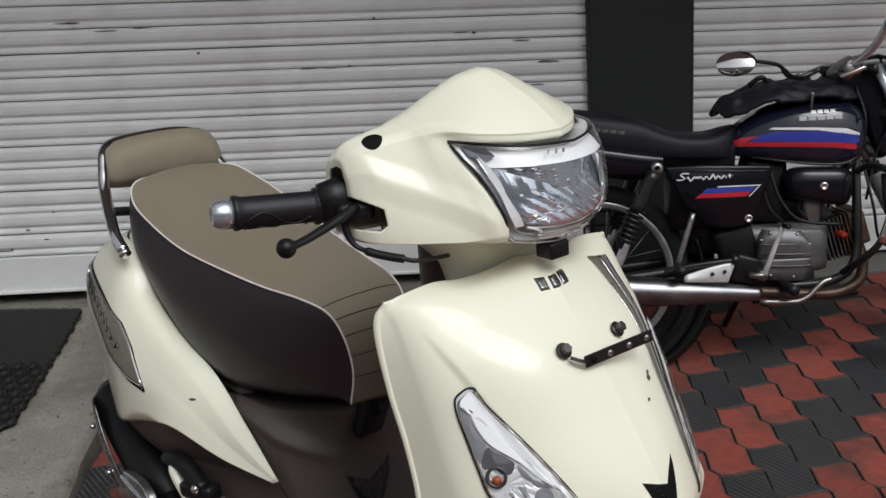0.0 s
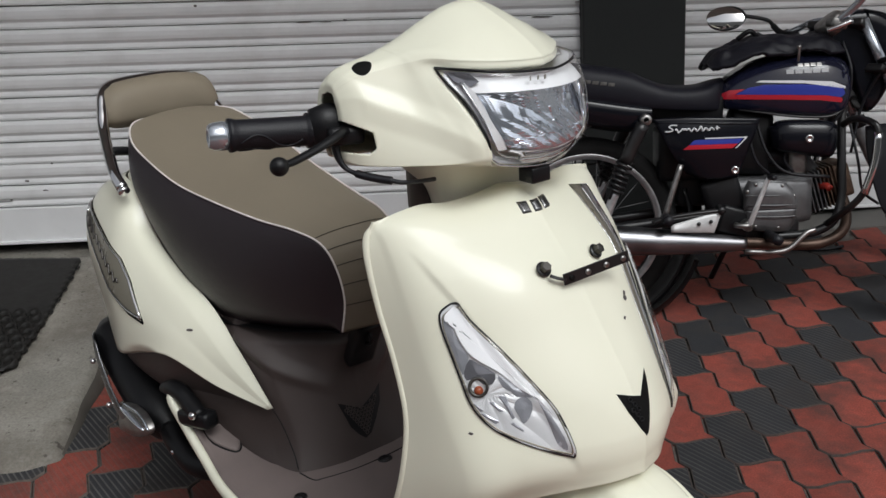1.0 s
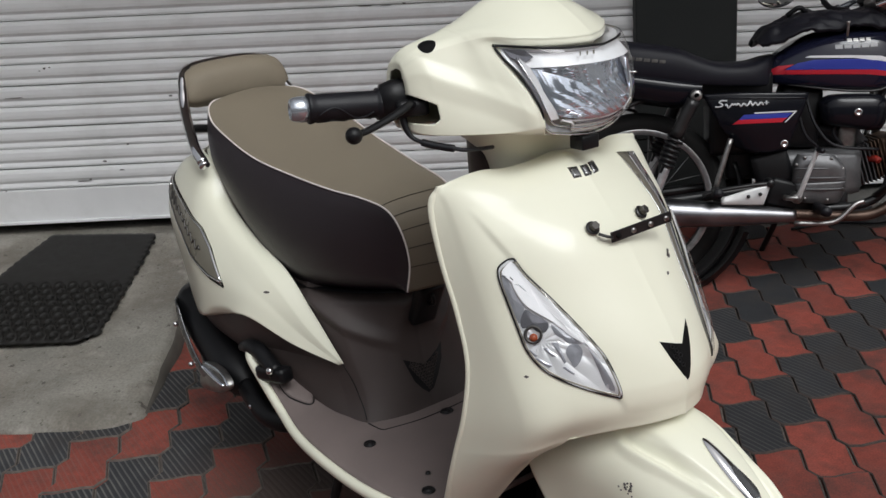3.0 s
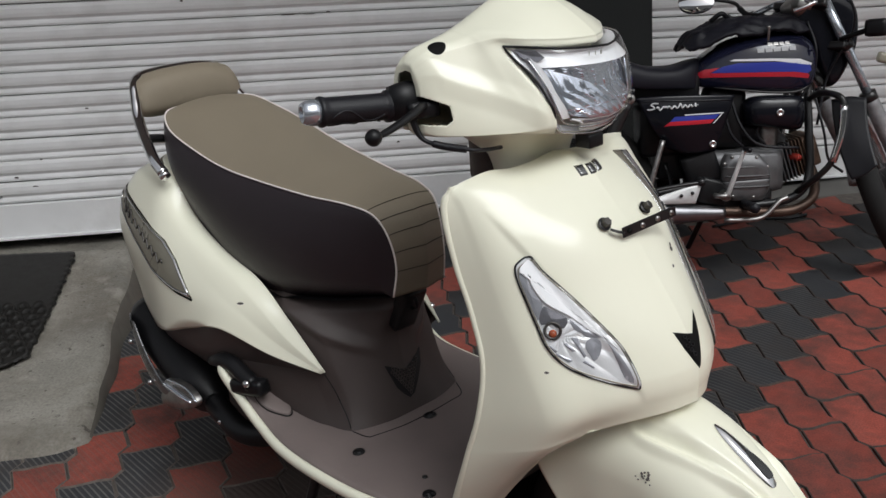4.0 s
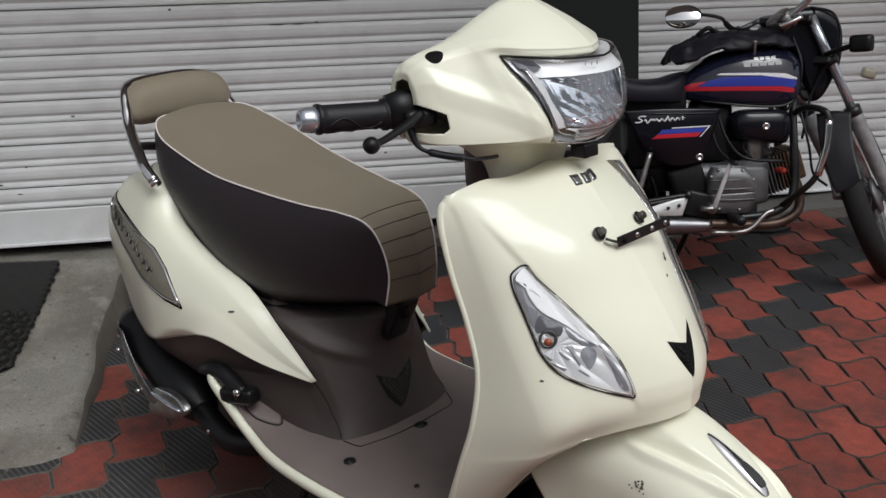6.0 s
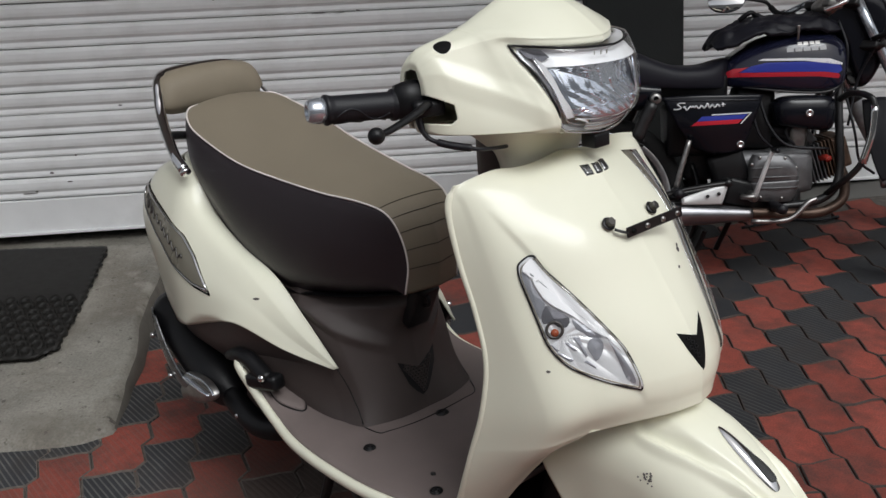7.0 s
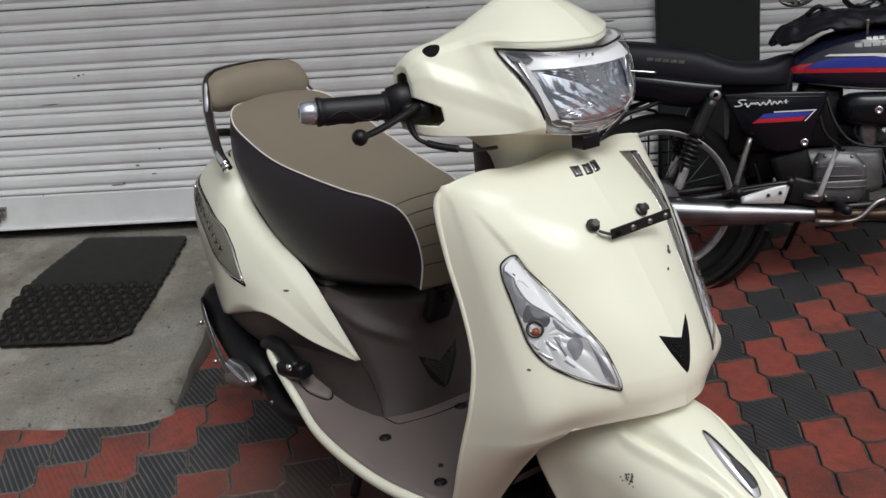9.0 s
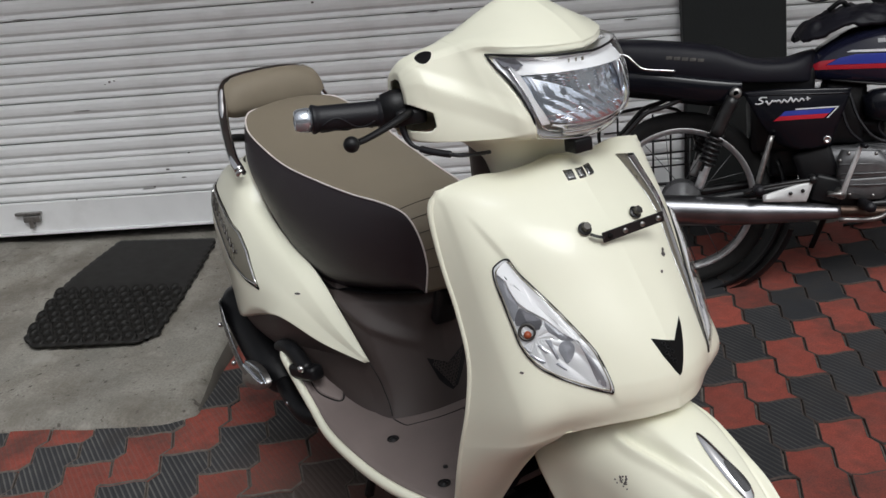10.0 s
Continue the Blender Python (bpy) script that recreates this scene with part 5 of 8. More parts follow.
# floor, beading and foot well
floor = Surf((
    ((-0.215, 0, 0.318), (-0.215, -0.12, 0.318), (-0.215, -0.222, 0.316)),
    ((-0.38, 0, 0.318), (-0.38, -0.15, 0.318), (-0.38, -0.258, 0.312)),
    ((-0.52, 0, 0.318), (-0.52, -0.15, 0.318), (-0.52, -0.268, 0.312)),
    ((-0.66, 0, 0.318), (-0.66, -0.15, 0.319), (-0.66, -0.264, 0.316)),
    ((-0.76, 0, 0.335), (-0.76, -0.15, 0.335), (-0.76, -0.252, 0.336)),
    ((-0.83, 0, 0.37), (-0.83, -0.15, 0.37), (-0.83, -0.253, 0.382)),
    ((-0.875, 0, 0.41), (-0.875, -0.15, 0.41), (-0.875, -0.256, 0.424)),
))
floor_bm = floor.bm(20, 40, mirror=True)
floor_tree = BVHTree.FromBMesh(floor_bm)
part("floorboard", floor_bm, LIT_FLOOR_PLASTIC, scooter, "brown ribbed plastic floorboard", solid=0.012, offset=-1)
for s in (1, -1):
    # raised pad beside the peg, with a grooved edge
    pad_o = rounded([(x, y * s, 0) for x, y in ((-0.845, -0.222), (-0.845, -0.165), (-0.772, -0.178), (-0.735, -0.190), (-0.727, -0.202), (-0.737, -0.213), (-0.786, -0.241))], 2)
    mid = sum(pad_o, Vector()) / len(pad_o)
    pad = bmesh.new()
    pad_z = lambda q: cast(floor_tree, (q.x, q.y, 1.0), (0, 0, -1))[0].z + 0.012
    rows = [[pad.verts.new((q.x, q.y, pad_z(q) + h)) for q in [mid.lerp(p, k) for p in pad_o]] for k, h in ((1.0, 0.0), (1.0, 0.006), (0.94, 0.008), (0.5, 0.008))]
    for a, b in zip(rows, rows[1:]):
        for k in range(len(a)):
            pad.faces.new((a[k], a[(k + 1) % len(a)], b[(k + 1) % len(b)], b[k]))
    pad.faces.new(rows[-1])
    part("floor_pad", pad, LIT_FLOOR_PLASTIC, scooter)
    part("floor_groove", tube([(q.x, q.y, pad_z(q) + 0.001) for q in [mid.lerp(p, 1.03) for p in pad_o + pad_o[:1]]], 0.002, 6, 1), BLACK, scooter)
    pts = [(p.x, (p.y - 0.006) * s, p.z - 0.004) for p in (r[-1] for r in floor.rows)] + [(-0.886, -0.250 * s, 0.434)]
    part("floor_beading", tube(pts, 0.0098, 10, 6, flat=1.3), CREAM, scooter, "cream edge beading")
    for x, y in ((-0.512, -0.189), (-0.298, -0.197), (-0.345, -0.165), (-0.512, -0.002)):
        r = 0.012 if x != -0.345 else 0.005
        part("floor_screw", lathe(((0.0, 0.002), (r * 0.5, 0.0025), (r * 0.55, 0.0005), (r * 0.85, 0.0008), (r, 0.002), (r * 1.05, 0.0)), (x, y * s, 0.3302), (0, 0, 1), 18), BLACK_STEEL, scooter)
part("hatch_line", tube([(-0.585, -0.147, 0.3298), (-0.545, -0.141, 0.3298), (-0.536, -0.125, 0.3298), (-0.523, -0.065, 0.3298), (-0.521, 0.0, 0.3298), (-0.525, 0.07, 0.3298), (-0.532, 0.11, 0.3298), (-0.58, 0.14, 0.3298)], 0.0016, 6, 6), BLACK, scooter)

# centre body under the seat, brown plastic
body = Surf((
    ((-0.553, 0, 0.316), (-0.556, -0.07, 0.316), (-0.584, -0.138, 0.316), (-0.645, -0.170, 0.318), (-0.76, -0.19, 0.345), (-0.88, -0.225, 0.42), (-1.02, -0.235, 0.47)),
    ((-0.566, 0, 0.37), (-0.572, -0.058, 0.37), (-0.605, -0.118, 0.37), (-0.665, -0.156, 0.37), (-0.76, -0.19, 0.395), (-0.88, -0.235, 0.46), (-1.02, -0.245, 0.50)),
    ((-0.585, 0, 0.44), (-0.592, -0.054, 0.44), (-0.63, -0.108, 0.445), (-0.68, -0.150, 0.455), (-0.77, -0.185, 0.47), (-0.88, -0.225, 0.52), (-1.02, -0.235, 0.54)),
    ((-0.590, 0, 0.51), (-0.600, -0.056, 0.51), (-0.66, -0.115, 0.52), (-0.72, -0.152, 0.535), (-0.79, -0.168, 0.55), (-0.88, -0.19, 0.58), (-1.02, -0.20, 0.60)),
    ((-0.562, 0, 0.57), (-0.575, -0.060, 0.57), (-0.66, -0.118, 0.585), (-0.74, -0.146, 0.60), (-0.80, -0.156, 0.61), (-0.88, -0.165, 0.625), (-1.02, -0.17, 0.66)),
    ((-0.520, 0, 0.618), (-0.535, -0.060, 0.618), (-0.64, -0.112, 0.618), (-0.74, -0.140, 0.615), (-0.80, -0.148, 0.62), (-0.88, -0.155, 0.635), (-1.02, -0.16, 0.68)),
))
body_bm = body.bm(90, 80, mirror=True)
for v in body_bm.verts:
    s, w = (1 if v.co.y > 0 else -1), min(1, abs(v.co.y) / 0.09)
    # a ridge runs down from the panel's top: above it the side leans in under the seat
    over = v.co.z - (0.593 - (v.co.x + 0.801) * 0.57)
    v.co.y -= s * min(max(over, 0) * 0.45, 0.035) * w
    v.co.y += s * 0.011 * max(0, 1 - abs(over) / 0.020) * w * min(1, max(0, (v.co.x + 1.0) / 0.1))
    # drawn in where the seat sits on it
    v.co.y -= s * 0.028 * min(max(v.co.z - 0.56, 0) / 0.025, 1) * w
    # a crease down from the panel's tip to the floor
    tent = max(0, 1 - abs(v.co.x + 0.646 - (0.45 - v.co.z) * 0.45) / 0.05) * w * (1 if v.co.z < 0.5 else max(0, 1 - (v.co.z - 0.5) / 0.05))
    v.co += Vector((0.005, 0.010 * s, 0)) * tent
body_tree = BVHTree.FromBMesh(body_bm)
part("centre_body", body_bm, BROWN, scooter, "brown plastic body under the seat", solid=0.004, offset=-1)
for s in (1, -1):
    # seam between side and front mouldings, from the panel's tip to the floor
    pts = []
    for x, z in ((-0.662, 0.439), (-0.652, 0.424), (-0.643, 0.410), (-0.633, 0.393), (-0.624, 0.377), (-0.613, 0.362), (-0.603, 0.349), (-0.592, 0.334)):
        hit, nor = cast(body_tree, (x, -0.8 * s, z), (0, s, 0))
        if hit is not None:
            pts.append(hit - Vector((0, 0.0002 * s, 0)))
    if len(pts) > 3:
        part("body_seam", tube(pts, 0.0013, 6, 2), BLACK, scooter)
o = [Vector((0, y, z)) for y, z in ((-0.047, 0.438), (-0.02, 0.425), (-0.002, 0.416), (0.02, 0.426), (0.053, 0.446), (0.045, 0.414), (0.027, 0.388), (0.008, 0.364), (-0.007, 0.358), (-0.02, 0.370), (-0.033, 0.388))]
part("vent_recess", inlay(body_tree, o, "x", lambda s: 0.0012, 5, 0.2), BLACK, scooter, "dark honeycomb vent in the foot well")
for r in range(10):
    for k in range(9):
        y, z = -0.034 + k * 0.008 + (0.004 if r % 2 else 0), 0.368 + r * 0.0066
        if abs(y + 0.003) < (z - 0.356) * 0.52 and z < 0.414 + abs(y) * 0.45:
            hit, nor = cast(body_tree, (0.2, y, z), (-1, 0, 0))
            if hit is not None:
                part("vent_cell", lathe(((0.0038, 0.0008), (0.0038, 0.003), (0.0028, 0.003), (0.0028, 0.0008)), hit, nor if nor.x > 0 else -nor, 6), BROWN, scooter)
part("lock_housing", box((0.034, 0.058, 0.105), (-0.562, 0.005, 0.562), Matrix.Rotation(0.5, 3, "Y"), 0.008), BLACK, scooter, "black hook and lock housing")
part("bag_hook", tube([(-0.545, 0.0, 0.60), (-0.525, 0.0, 0.585), (-0.525, 0.0, 0.57), (-0.54, 0.0, 0.563)], 0.004, 8, 5), BLACK, scooter)

# side panels and tail
PANEL = Surf((
    ((-0.640, -0.160, 0.452), (-0.642, -0.162, 0.4505), (-0.645, -0.164, 0.449), (-0.648, -0.166, 0.4475)),
    ((-0.735, -0.164, 0.535), (-0.742, -0.186, 0.518), (-0.748, -0.202, 0.497), (-0.752, -0.215, 0.478)),
    ((-0.830, -0.168, 0.612), (-0.845, -0.206, 0.602), (-0.855, -0.240, 0.566), (-0.865, -0.262, 0.523)),
    ((-0.950, -0.172, 0.655), (-0.958, -0.218, 0.648), (-0.965, -0.260, 0.582), (-0.970, -0.278, 0.497)),
    ((-1.060, -0.172, 0.715), (-1.065, -0.222, 0.700), (-1.070, -0.268, 0.605), (-1.075, -0.278, 0.466)),
    ((-1.130, -0.168, 0.800), (-1.150, -0.216, 0.765), (-1.175, -0.256, 0.640), (-1.180, -0.256, 0.455)),
    ((-1.225, -0.155, 0.815), (-1.285, -0.200, 0.775), (-1.350, -0.222, 0.665), (-1.335, -0.205, 0.495)),
    ((-1.300, -0.080, 0.812), (-1.375, -0.115, 0.765), (-1.450, -0.130, 0.665), (-1.410, -0.115, 0.565)),
    ((-1.320, 0.0, 0.812), (-1.395, 0.0, 0.765), (-1.475, 0.0, 0.665), (-1.430, 0.0, 0.570)),
))
def panel_crease(u, v):
    """A crisp fold along the upper edge of the panel, dying out under the seat."""
    at = 0.33 - max(0, v - 0.25) * 1.1
    return -0.0045 * max(0, 1 - abs(u - at) / 0.28) * min(1, v / 0.08) * min(1, max(0, (0.55 - v) / 0.15))


panel_bm = PANEL.bm(42, 80, mirror=True, lift=panel_crease)
for v in panel_bm.verts:
    # the lower edge folds under towards the rear
    fold = cr(vs((0.505, 0, 0), (0.521, 0, 0), (0.519, 0, 0), (0.502, 0, 0), (0.470, 0, 0), (0.440, 0, 0)), (-0.84 - v.co.x) / 0.29).x
    if -1.13 < v.co.x < -0.84 and v.co.z < fold:
        v.co.y -= 0.7 * (fold - v.co.z) * (1 if v.co.y > 0 else -1)
panel_tree = BVHTree.FromBMesh(panel_bm)
part("side_panel", panel_bm, CREAM, scooter, "glossy cream side panels and tail", solid=0.005, offset=-1)
# brown trim below the panels, down to the engine
under = Surf((
    [(p.x, p.y + d, p.z + 0.004) for d, p in ((d, PANEL.at(1.0, v)) for d, v in ((0.006, 0.02), (0.006, 0.125), (0.012, 0.25), (0.026, 0.375), (0.018, 0.5), (0.008, 0.625), (0.006, 0.70)))],
    ((-0.668, -0.145, 0.430), (-0.765, -0.190, 0.445), (-0.87, -0.236, 0.455), (-0.98, -0.244, 0.435), (-1.08, -0.240, 0.415), (-1.18, -0.226, 0.41), (-1.25, -0.20, 0.44)),
    ((-0.680, -0.135, 0.400), (-0.775, -0.175, 0.405), (-0.88, -0.214, 0.405), (-0.99, -0.212, 0.380), (-1.08, -0.205, 0.372), (-1.17, -0.19, 0.385), (-1.25, -0.16, 0.42)),
))
part("lower_trim", under.bm(40, 10, mirror=True), BROWN, scooter, "brown plastic trim below the side panels", solid=0.004)
top_cover = Surf((
    ((-1.10, 0, 0.83), (-1.10, -0.09, 0.83), (-1.10, -0.175, 0.79)),
    ((-1.22, 0, 0.825), (-1.22, -0.09, 0.825), (-1.22, -0.150, 0.814)),
    ((-1.325, 0, 0.812), (-1.32, -0.04, 0.812), (-1.30, -0.082, 0.811)),
))
part("tail_cover", top_cover.bm(14, 16, mirror=True), CREAM, scooter)
# badge on the side panel: framed plate with bars for its script
B = ((-0.966, 0.573), (-1.0, 0.605), (-1.034, 0.638), (-1.083, 0.671), (-1.154, 0.698), (-1.24, 0.728), (-1.31, 0.748), (-1.325, 0.735), (-1.29, 0.700), (-1.22, 0.655), (-1.115, 0.605), (-1.02, 0.580))
for s, start in ((1, -0.6),):
    o = [Vector((x, 0, z)) for x, z in B]
    o2 = [q for a, b in zip(o, o[1:] + o[:1]) for q in (a, a.lerp(b, 0.33), a.lerp(b, 0.67))]
    badge = part("side_badge", inlay(panel_tree, o2, "y", lambda q: 0.002, 6, start), BADGE, scooter, "grey badge plate in a chrome frame")
    part("badge_frame", hoop(panel_tree, o2, "y", 0.0028, 0.003, start), CHROME, badge)
    part("badge_seam", hoop(panel_tree, [Vector((q.x + (q.x + 1.13) * 0.05, 0, q.z + (q.z - 0.665) * 0.09)) for q in o2], "y", 0.0022, 0.0, start), HOLE, badge)
    # script on the plate reduced to a flowing raised line
    for a0, a1, amp in ((0.0, 0.26, 0.013), (0.30, 1.0, 0.007)):
        pts = []
        for k in range(int(36 * (a1 - a0)) + 4):
            f = a0 + (a1 - a0) * k / (int(36 * (a1 - a0)) + 3)
            x, z = -1.285 + 0.215 * f, 0.722 - 0.098 * f + amp * math.sin(k * 1.45)
            hit, nor = cast(panel_tree, (x, start, z), (0, 1, 0))
            if hit is not None:
                pts.append(hit + Vector((0, -1, 0.2)) * 0.0035)
        part("script_line", tube(pts, 0.0020, 6, 3), BOLT, badge)
# chips on the panel
for x, z in ((-0.83, 0.575), (-0.935, 0.665)):
    o = [Vector((x + 0.007 * math.cos(a), 0, z + 0.0025 * math.sin(a))) for a in [k * 0.9 for k in range(7)]]
    part("paint_chip", inlay(panel_tree, o, "y", lambda q: 0.0006, 2, -0.6), SCRAPE, scooter, smooth=False)

# ---- the seat ----
PIPE = vs((-1.245, -0.050, 0.925), (-1.215, -0.122, 0.923), (-1.150, -0.156, 0.897), (-1.050, -0.164, 0.869), (-0.930, -0.158, 0.838), (-0.800, -0.140, 0.819), (-0.680, -0.120, 0.806), (-0.590, -0.101, 0.800), (-0.530, -0.083, 0.783), (-0.503, -0.072, 0.740), (-0.494, -0.067, 0.680), (-0.505, -0.071, 0.619))
CROWN = vs((-1.250, 0, 0.930), (-1.225, 0, 0.938), (-1.155, 0, 0.926), (-1.050, 0, 0.896), (-0.930, 0, 0.862), (-0.800, 0, 0.838), (-0.680, 0, 0.825), (-0.590, 0, 0.813), (-0.522, 0, 0.790), (-0.488, 0, 0.745), (-0.478, 0, 0.680), (-0.490, 0, 0.619))
LOW = vs((-1.250, -0.045, 0.862), (-1.222, -0.115, 0.850), (-1.140, -0.162, 0.775), (-1.050, -0.172, 0.712), (-0.940, -0.166, 0.622), (-0.825, -0.158, 0.580), (-0.720, -0.138, 0.586), (-0.640, -0.114, 0.594), (-0.570, -0.092, 0.607), (-0.535, -0.080, 0.614), (-0.515, -0.075, 0.616), (-0.507, -0.072, 0.617))
seat = new("seat")
seat.parent = scooter
rows = []
for p, c in zip(PIPE, CROWN):
    rows.append([c, c.lerp(p, 0.35) + Vector((0.0, 0, (c.z - p.z) * 0.25)), c.lerp(p, 0.7) + Vector((0.0, 0, (c.z - p.z) * 0.28)), c.lerp(p, 0.92) + Vector((0, 0, (c.z - p.z) * 0.12)), p])
SEAT_S = Surf(rows)
part("seat_top", SEAT_S.bm(20, 88, mirror=0.86), SEAT_TOP, seat, "taupe vinyl seat top", solid=0.006, offset=-1)
rows = []
for k, (p, q) in enumerate(zip(PIPE, LOW)):
    out = Vector((0.0, -0.016, 0)) * math.sin(math.pi * min(1, k / 9.5))
    tuck = Vector((0, 0.022, 0)) * math.sin(math.pi * min(1, max(0, k - 3) / 7.5))
    rows.append([p, p.lerp(q, 0.12) + out * 0.7, p.lerp(q, 0.40) + out * 1.3, p.lerp(q, 0.66) + out * 1.15, p.lerp(q, 0.86) + out * 0.45, q + tuck])
part("seat_side", Surf(rows).bm(16, 88, mirror=0.86), SEAT_SIDE, seat, "dark brown vinyl seat sides", solid=0.006, offset=-1)
for s in (1, -1):
    part("piping", tube([(p.x, p.y * (s if s > 0 else -0.86), p.z + 0.0012) for p in PIPE], 0.0020, 6, 8), PIPING, seat, "pale contrast piping")
# stitched ribs across the nose
for v in (0.70, 0.755, 0.81, 0.865, 0.92):
    pts = [SEAT_S.at(u, v) for u in (1.0, 0.8, 0.6, 0.4, 0.2, 0.0)]
    line = [Vector((p.x, p.y, p.z)) + Vector((0.0006, 0, 0.0006)) for p in pts] + [Vector((p.x, -0.86 * p.y, p.z)) + Vector((0.0006, 0, 0.0006)) for p in pts[::-1][1:]]
    part("stitch", tube(line, 0.0009, 6, 3), STITCH, seat, "stitched seam")
part("seat_base", Surf(([Vector((p.x, 0, p.z)) for p in LOW], LOW)).bm(60, 6, mirror=True), BLACK, seat)

# backrest on a chrome grab rail
rail = part("grab_rail", tube([(-1.108, -0.207, 0.812), (-1.150, -0.205, 0.842), (-1.240, -0.180, 0.905), (-1.280, -0.162, 0.950), (-1.310, -0.142, 0.985), (-1.335, -0.105, 0.997), (-1.340, -0.015, 1.0), (-1.335, 0.045, 0.997), (-1.320, 0.082, 0.985), (-1.300, 0.098, 0.950), (-1.250, 0.112, 0.905), (-1.170, 0.125, 0.850), (-1.130, 0.130, 0.822)], 0.0125, 12, 8), CHROME, scooter, "bent chrome tube grab rail")
for s in (1, -1):
    part("rail_cap", lathe(((0.0, 0.006), (0.007, 0.005), (0.0128, 0.001), (0.0128, -0.006), (0.0, -0.006)), (-1.100 if s < 0 else -1.124, 0.2075 * s if s < 0 else 0.13, 0.806 if s < 0 else 0.816), (0.75, 0, -0.55), 16), CHROME, rail)
    part("rail_stay", tube([(-1.20, 0.19 * s if s < 0 else 0.12, 0.876), (-1.21, 0.15 * s if s < 0 else 0.10, 0.868), (-1.22, 0.12 * s if s < 0 else 0.08, 0.86)], 0.010, 8, 4), BLACK_STEEL, rail)
pad = Surf((
    ((-1.285, 0, 0.905), (-1.284, -0.06, 0.905), (-1.278, -0.125, 0.907), (-1.282, -0.150, 0.912), (-1.30, -0.155, 0.915)),
    ((-1.262, 0, 0.925), (-1.262, -0.07, 0.926), (-1.262, -0.132, 0.928), (-1.275, -0.160, 0.932), (-1.30, -0.166, 0.935)),
    ((-1.262, 0, 0.965), (-1.262, -0.07, 0.965), (-1.266, -0.128, 0.965), (-1.282, -0.155, 0.965), (-1.31, -0.161, 0.965)),
    ((-1.275, 0, 0.996), (-1.276, -0.07, 0.994), (-1.282, -0.118, 0.990), (-1.298, -0.142, 0.990), (-1.32, -0.148, 0.988)),
    ((-1.302, 0, 1.010), (-1.304, -0.06, 1.008), (-1.310, -0.104, 1.003), (-1.318, -0.124, 0.997), (-1.330, -0.128, 1.0)),
    ((-1.335, 0, 1.006), (-1.336, -0.06, 1.004), (-1.338, -0.098, 1.0), (-1.340, -0.112, 1.0), (-1.342, -0.115, 0.998)),
))
pad.rows = [[Vector((p.x, p.y * 0.86, p.z)) for p in r] for r in pad.rows]
rest_bm = pad.bm(30, 30, mirror=True)
for v in rest_bm.verts:
    v.co.y -= 0.022
part("backrest", rest_bm, SEAT_TOP, scooter, "padded taupe vinyl backrest", solid=0.008, offset=-1)

# front mudguard and wheel
WHEEL_F, WHEEL_R, R_TYRE = Vector((0.02, 0, 0.236)), Vector((-1.235, 0, 0.236)), 0.232
rows = []
for a in (-12, 5, 22, 40, 58, 76, 94, 112, 125):
    t = radians(a)
    e = Vector((math.cos(t), 0, math.sin(t)))
    row = []
    for y, r in ((0, 0.332), (-0.025, 0.330), (-0.047, 0.323), (-0.060, 0.308), (-0.082, 0.288), (-0.099, 0.262), (-0.107, 0.232), (-0.108, 0.198), (-0.107, 0.165), (-0.104, 0.135)):
        row.append(WHEEL_F + e * (r * (0.97 if a < 0 else 1.025 if 70 < a < 100 else 1)) + Vector((0, y * (1 if a < 100 else 0.96), 0)))
    rows.append(row)
FENDER = Surf(rows)
fender_bm = FENDER.bm(90, 90, mirror=True)
for v in fender_bm.verts:
    # a pressed fold along each flank, with a hollow below it
    q = abs(v.co.y)
    if 0.0 < v.co.x < 0.30 and v.co.z > WHEEL_F.z:
        x = v.co.x - WHEEL_F.x
        d = q - cr(vs((0.066, 0, 0), (0.080, 0, 0), (0.080, 0, 0), (0.072, 0, 0), (0.062, 0, 0), (0.053, 0, 0), (0.044, 0, 0)), x / 0.24).x
        v.co += (v.co - WHEEL_F).normalized() * (0.0062 * max(0, 1 - abs(d) / 0.008) - 0.0080 * max(0, 1 - abs(d + 0.012) / 0.010)) * min(1, max(0, x - 0.02) / 0.03)
STEER = Matrix.Translation(WHEEL_F) @ Matrix.Rotation(radians(5), 4, "Z") @ Matrix.Translation(-WHEEL_F)
fender_bm.transform(STEER)
fender_tree = BVHTree.FromBMesh(fender_bm)
part("front_mudguard", fender_bm, CREAM, scooter, "cream front mudguard with a scuff", solid=0.004, offset=-1)
o = rounded([(0, y, z) for y, z in ((0.0045, 0.5445), (0.0125, 0.5435), (0.0170, 0.5274), (0.0250, 0.5043), (0.0310, 0.4865), (0.0250, 0.4740), (0.0141, 0.4700), (0.0045, 0.4750), (-0.0025, 0.4992), (-0.0030, 0.5258))], 2)
tr = part("mudguard_trim", inlay(fender_tree, o, "x", lambda q: 0.0015 + 0.005 * (1 - q ** 4), 8, 0.6), CHROME, scooter, "chrome blade trim on the mudguard")
o = rounded([(0, y, z) for y, z in ((0.0095, 0.517), (0.0196, 0.5068), (0.0255, 0.4878), (0.0210, 0.4798), (0.0091, 0.4803), (0.0048, 0.4945))], 2)
part("trim_inset", inlay(fender_tree, o, "x", lambda q: 0.0072, 3, 0.6), LETTER, tr)
rr = random.Random(2)
for k in range(18):
    q = Vector((0.098 + rr.uniform(-0.012, 0.012), -0.10 + rr.uniform(-0.004, 0.004), 0.482 + rr.uniform(-0.014, 0.014)))
    n = Vector((0.35, -0.72, 0.6)).normalized()
    hit, nor = cast(fender_tree, q + n * 0.1, -n)
    if hit is not None:
        part("scuff", lathe(((0.0, 0.0006), (0.0016 * rr.uniform(0.4, 1.5), 0.0005), (0.0017, 0.0)), hit, n, 6), SCRAPE, scooter, smooth=False)


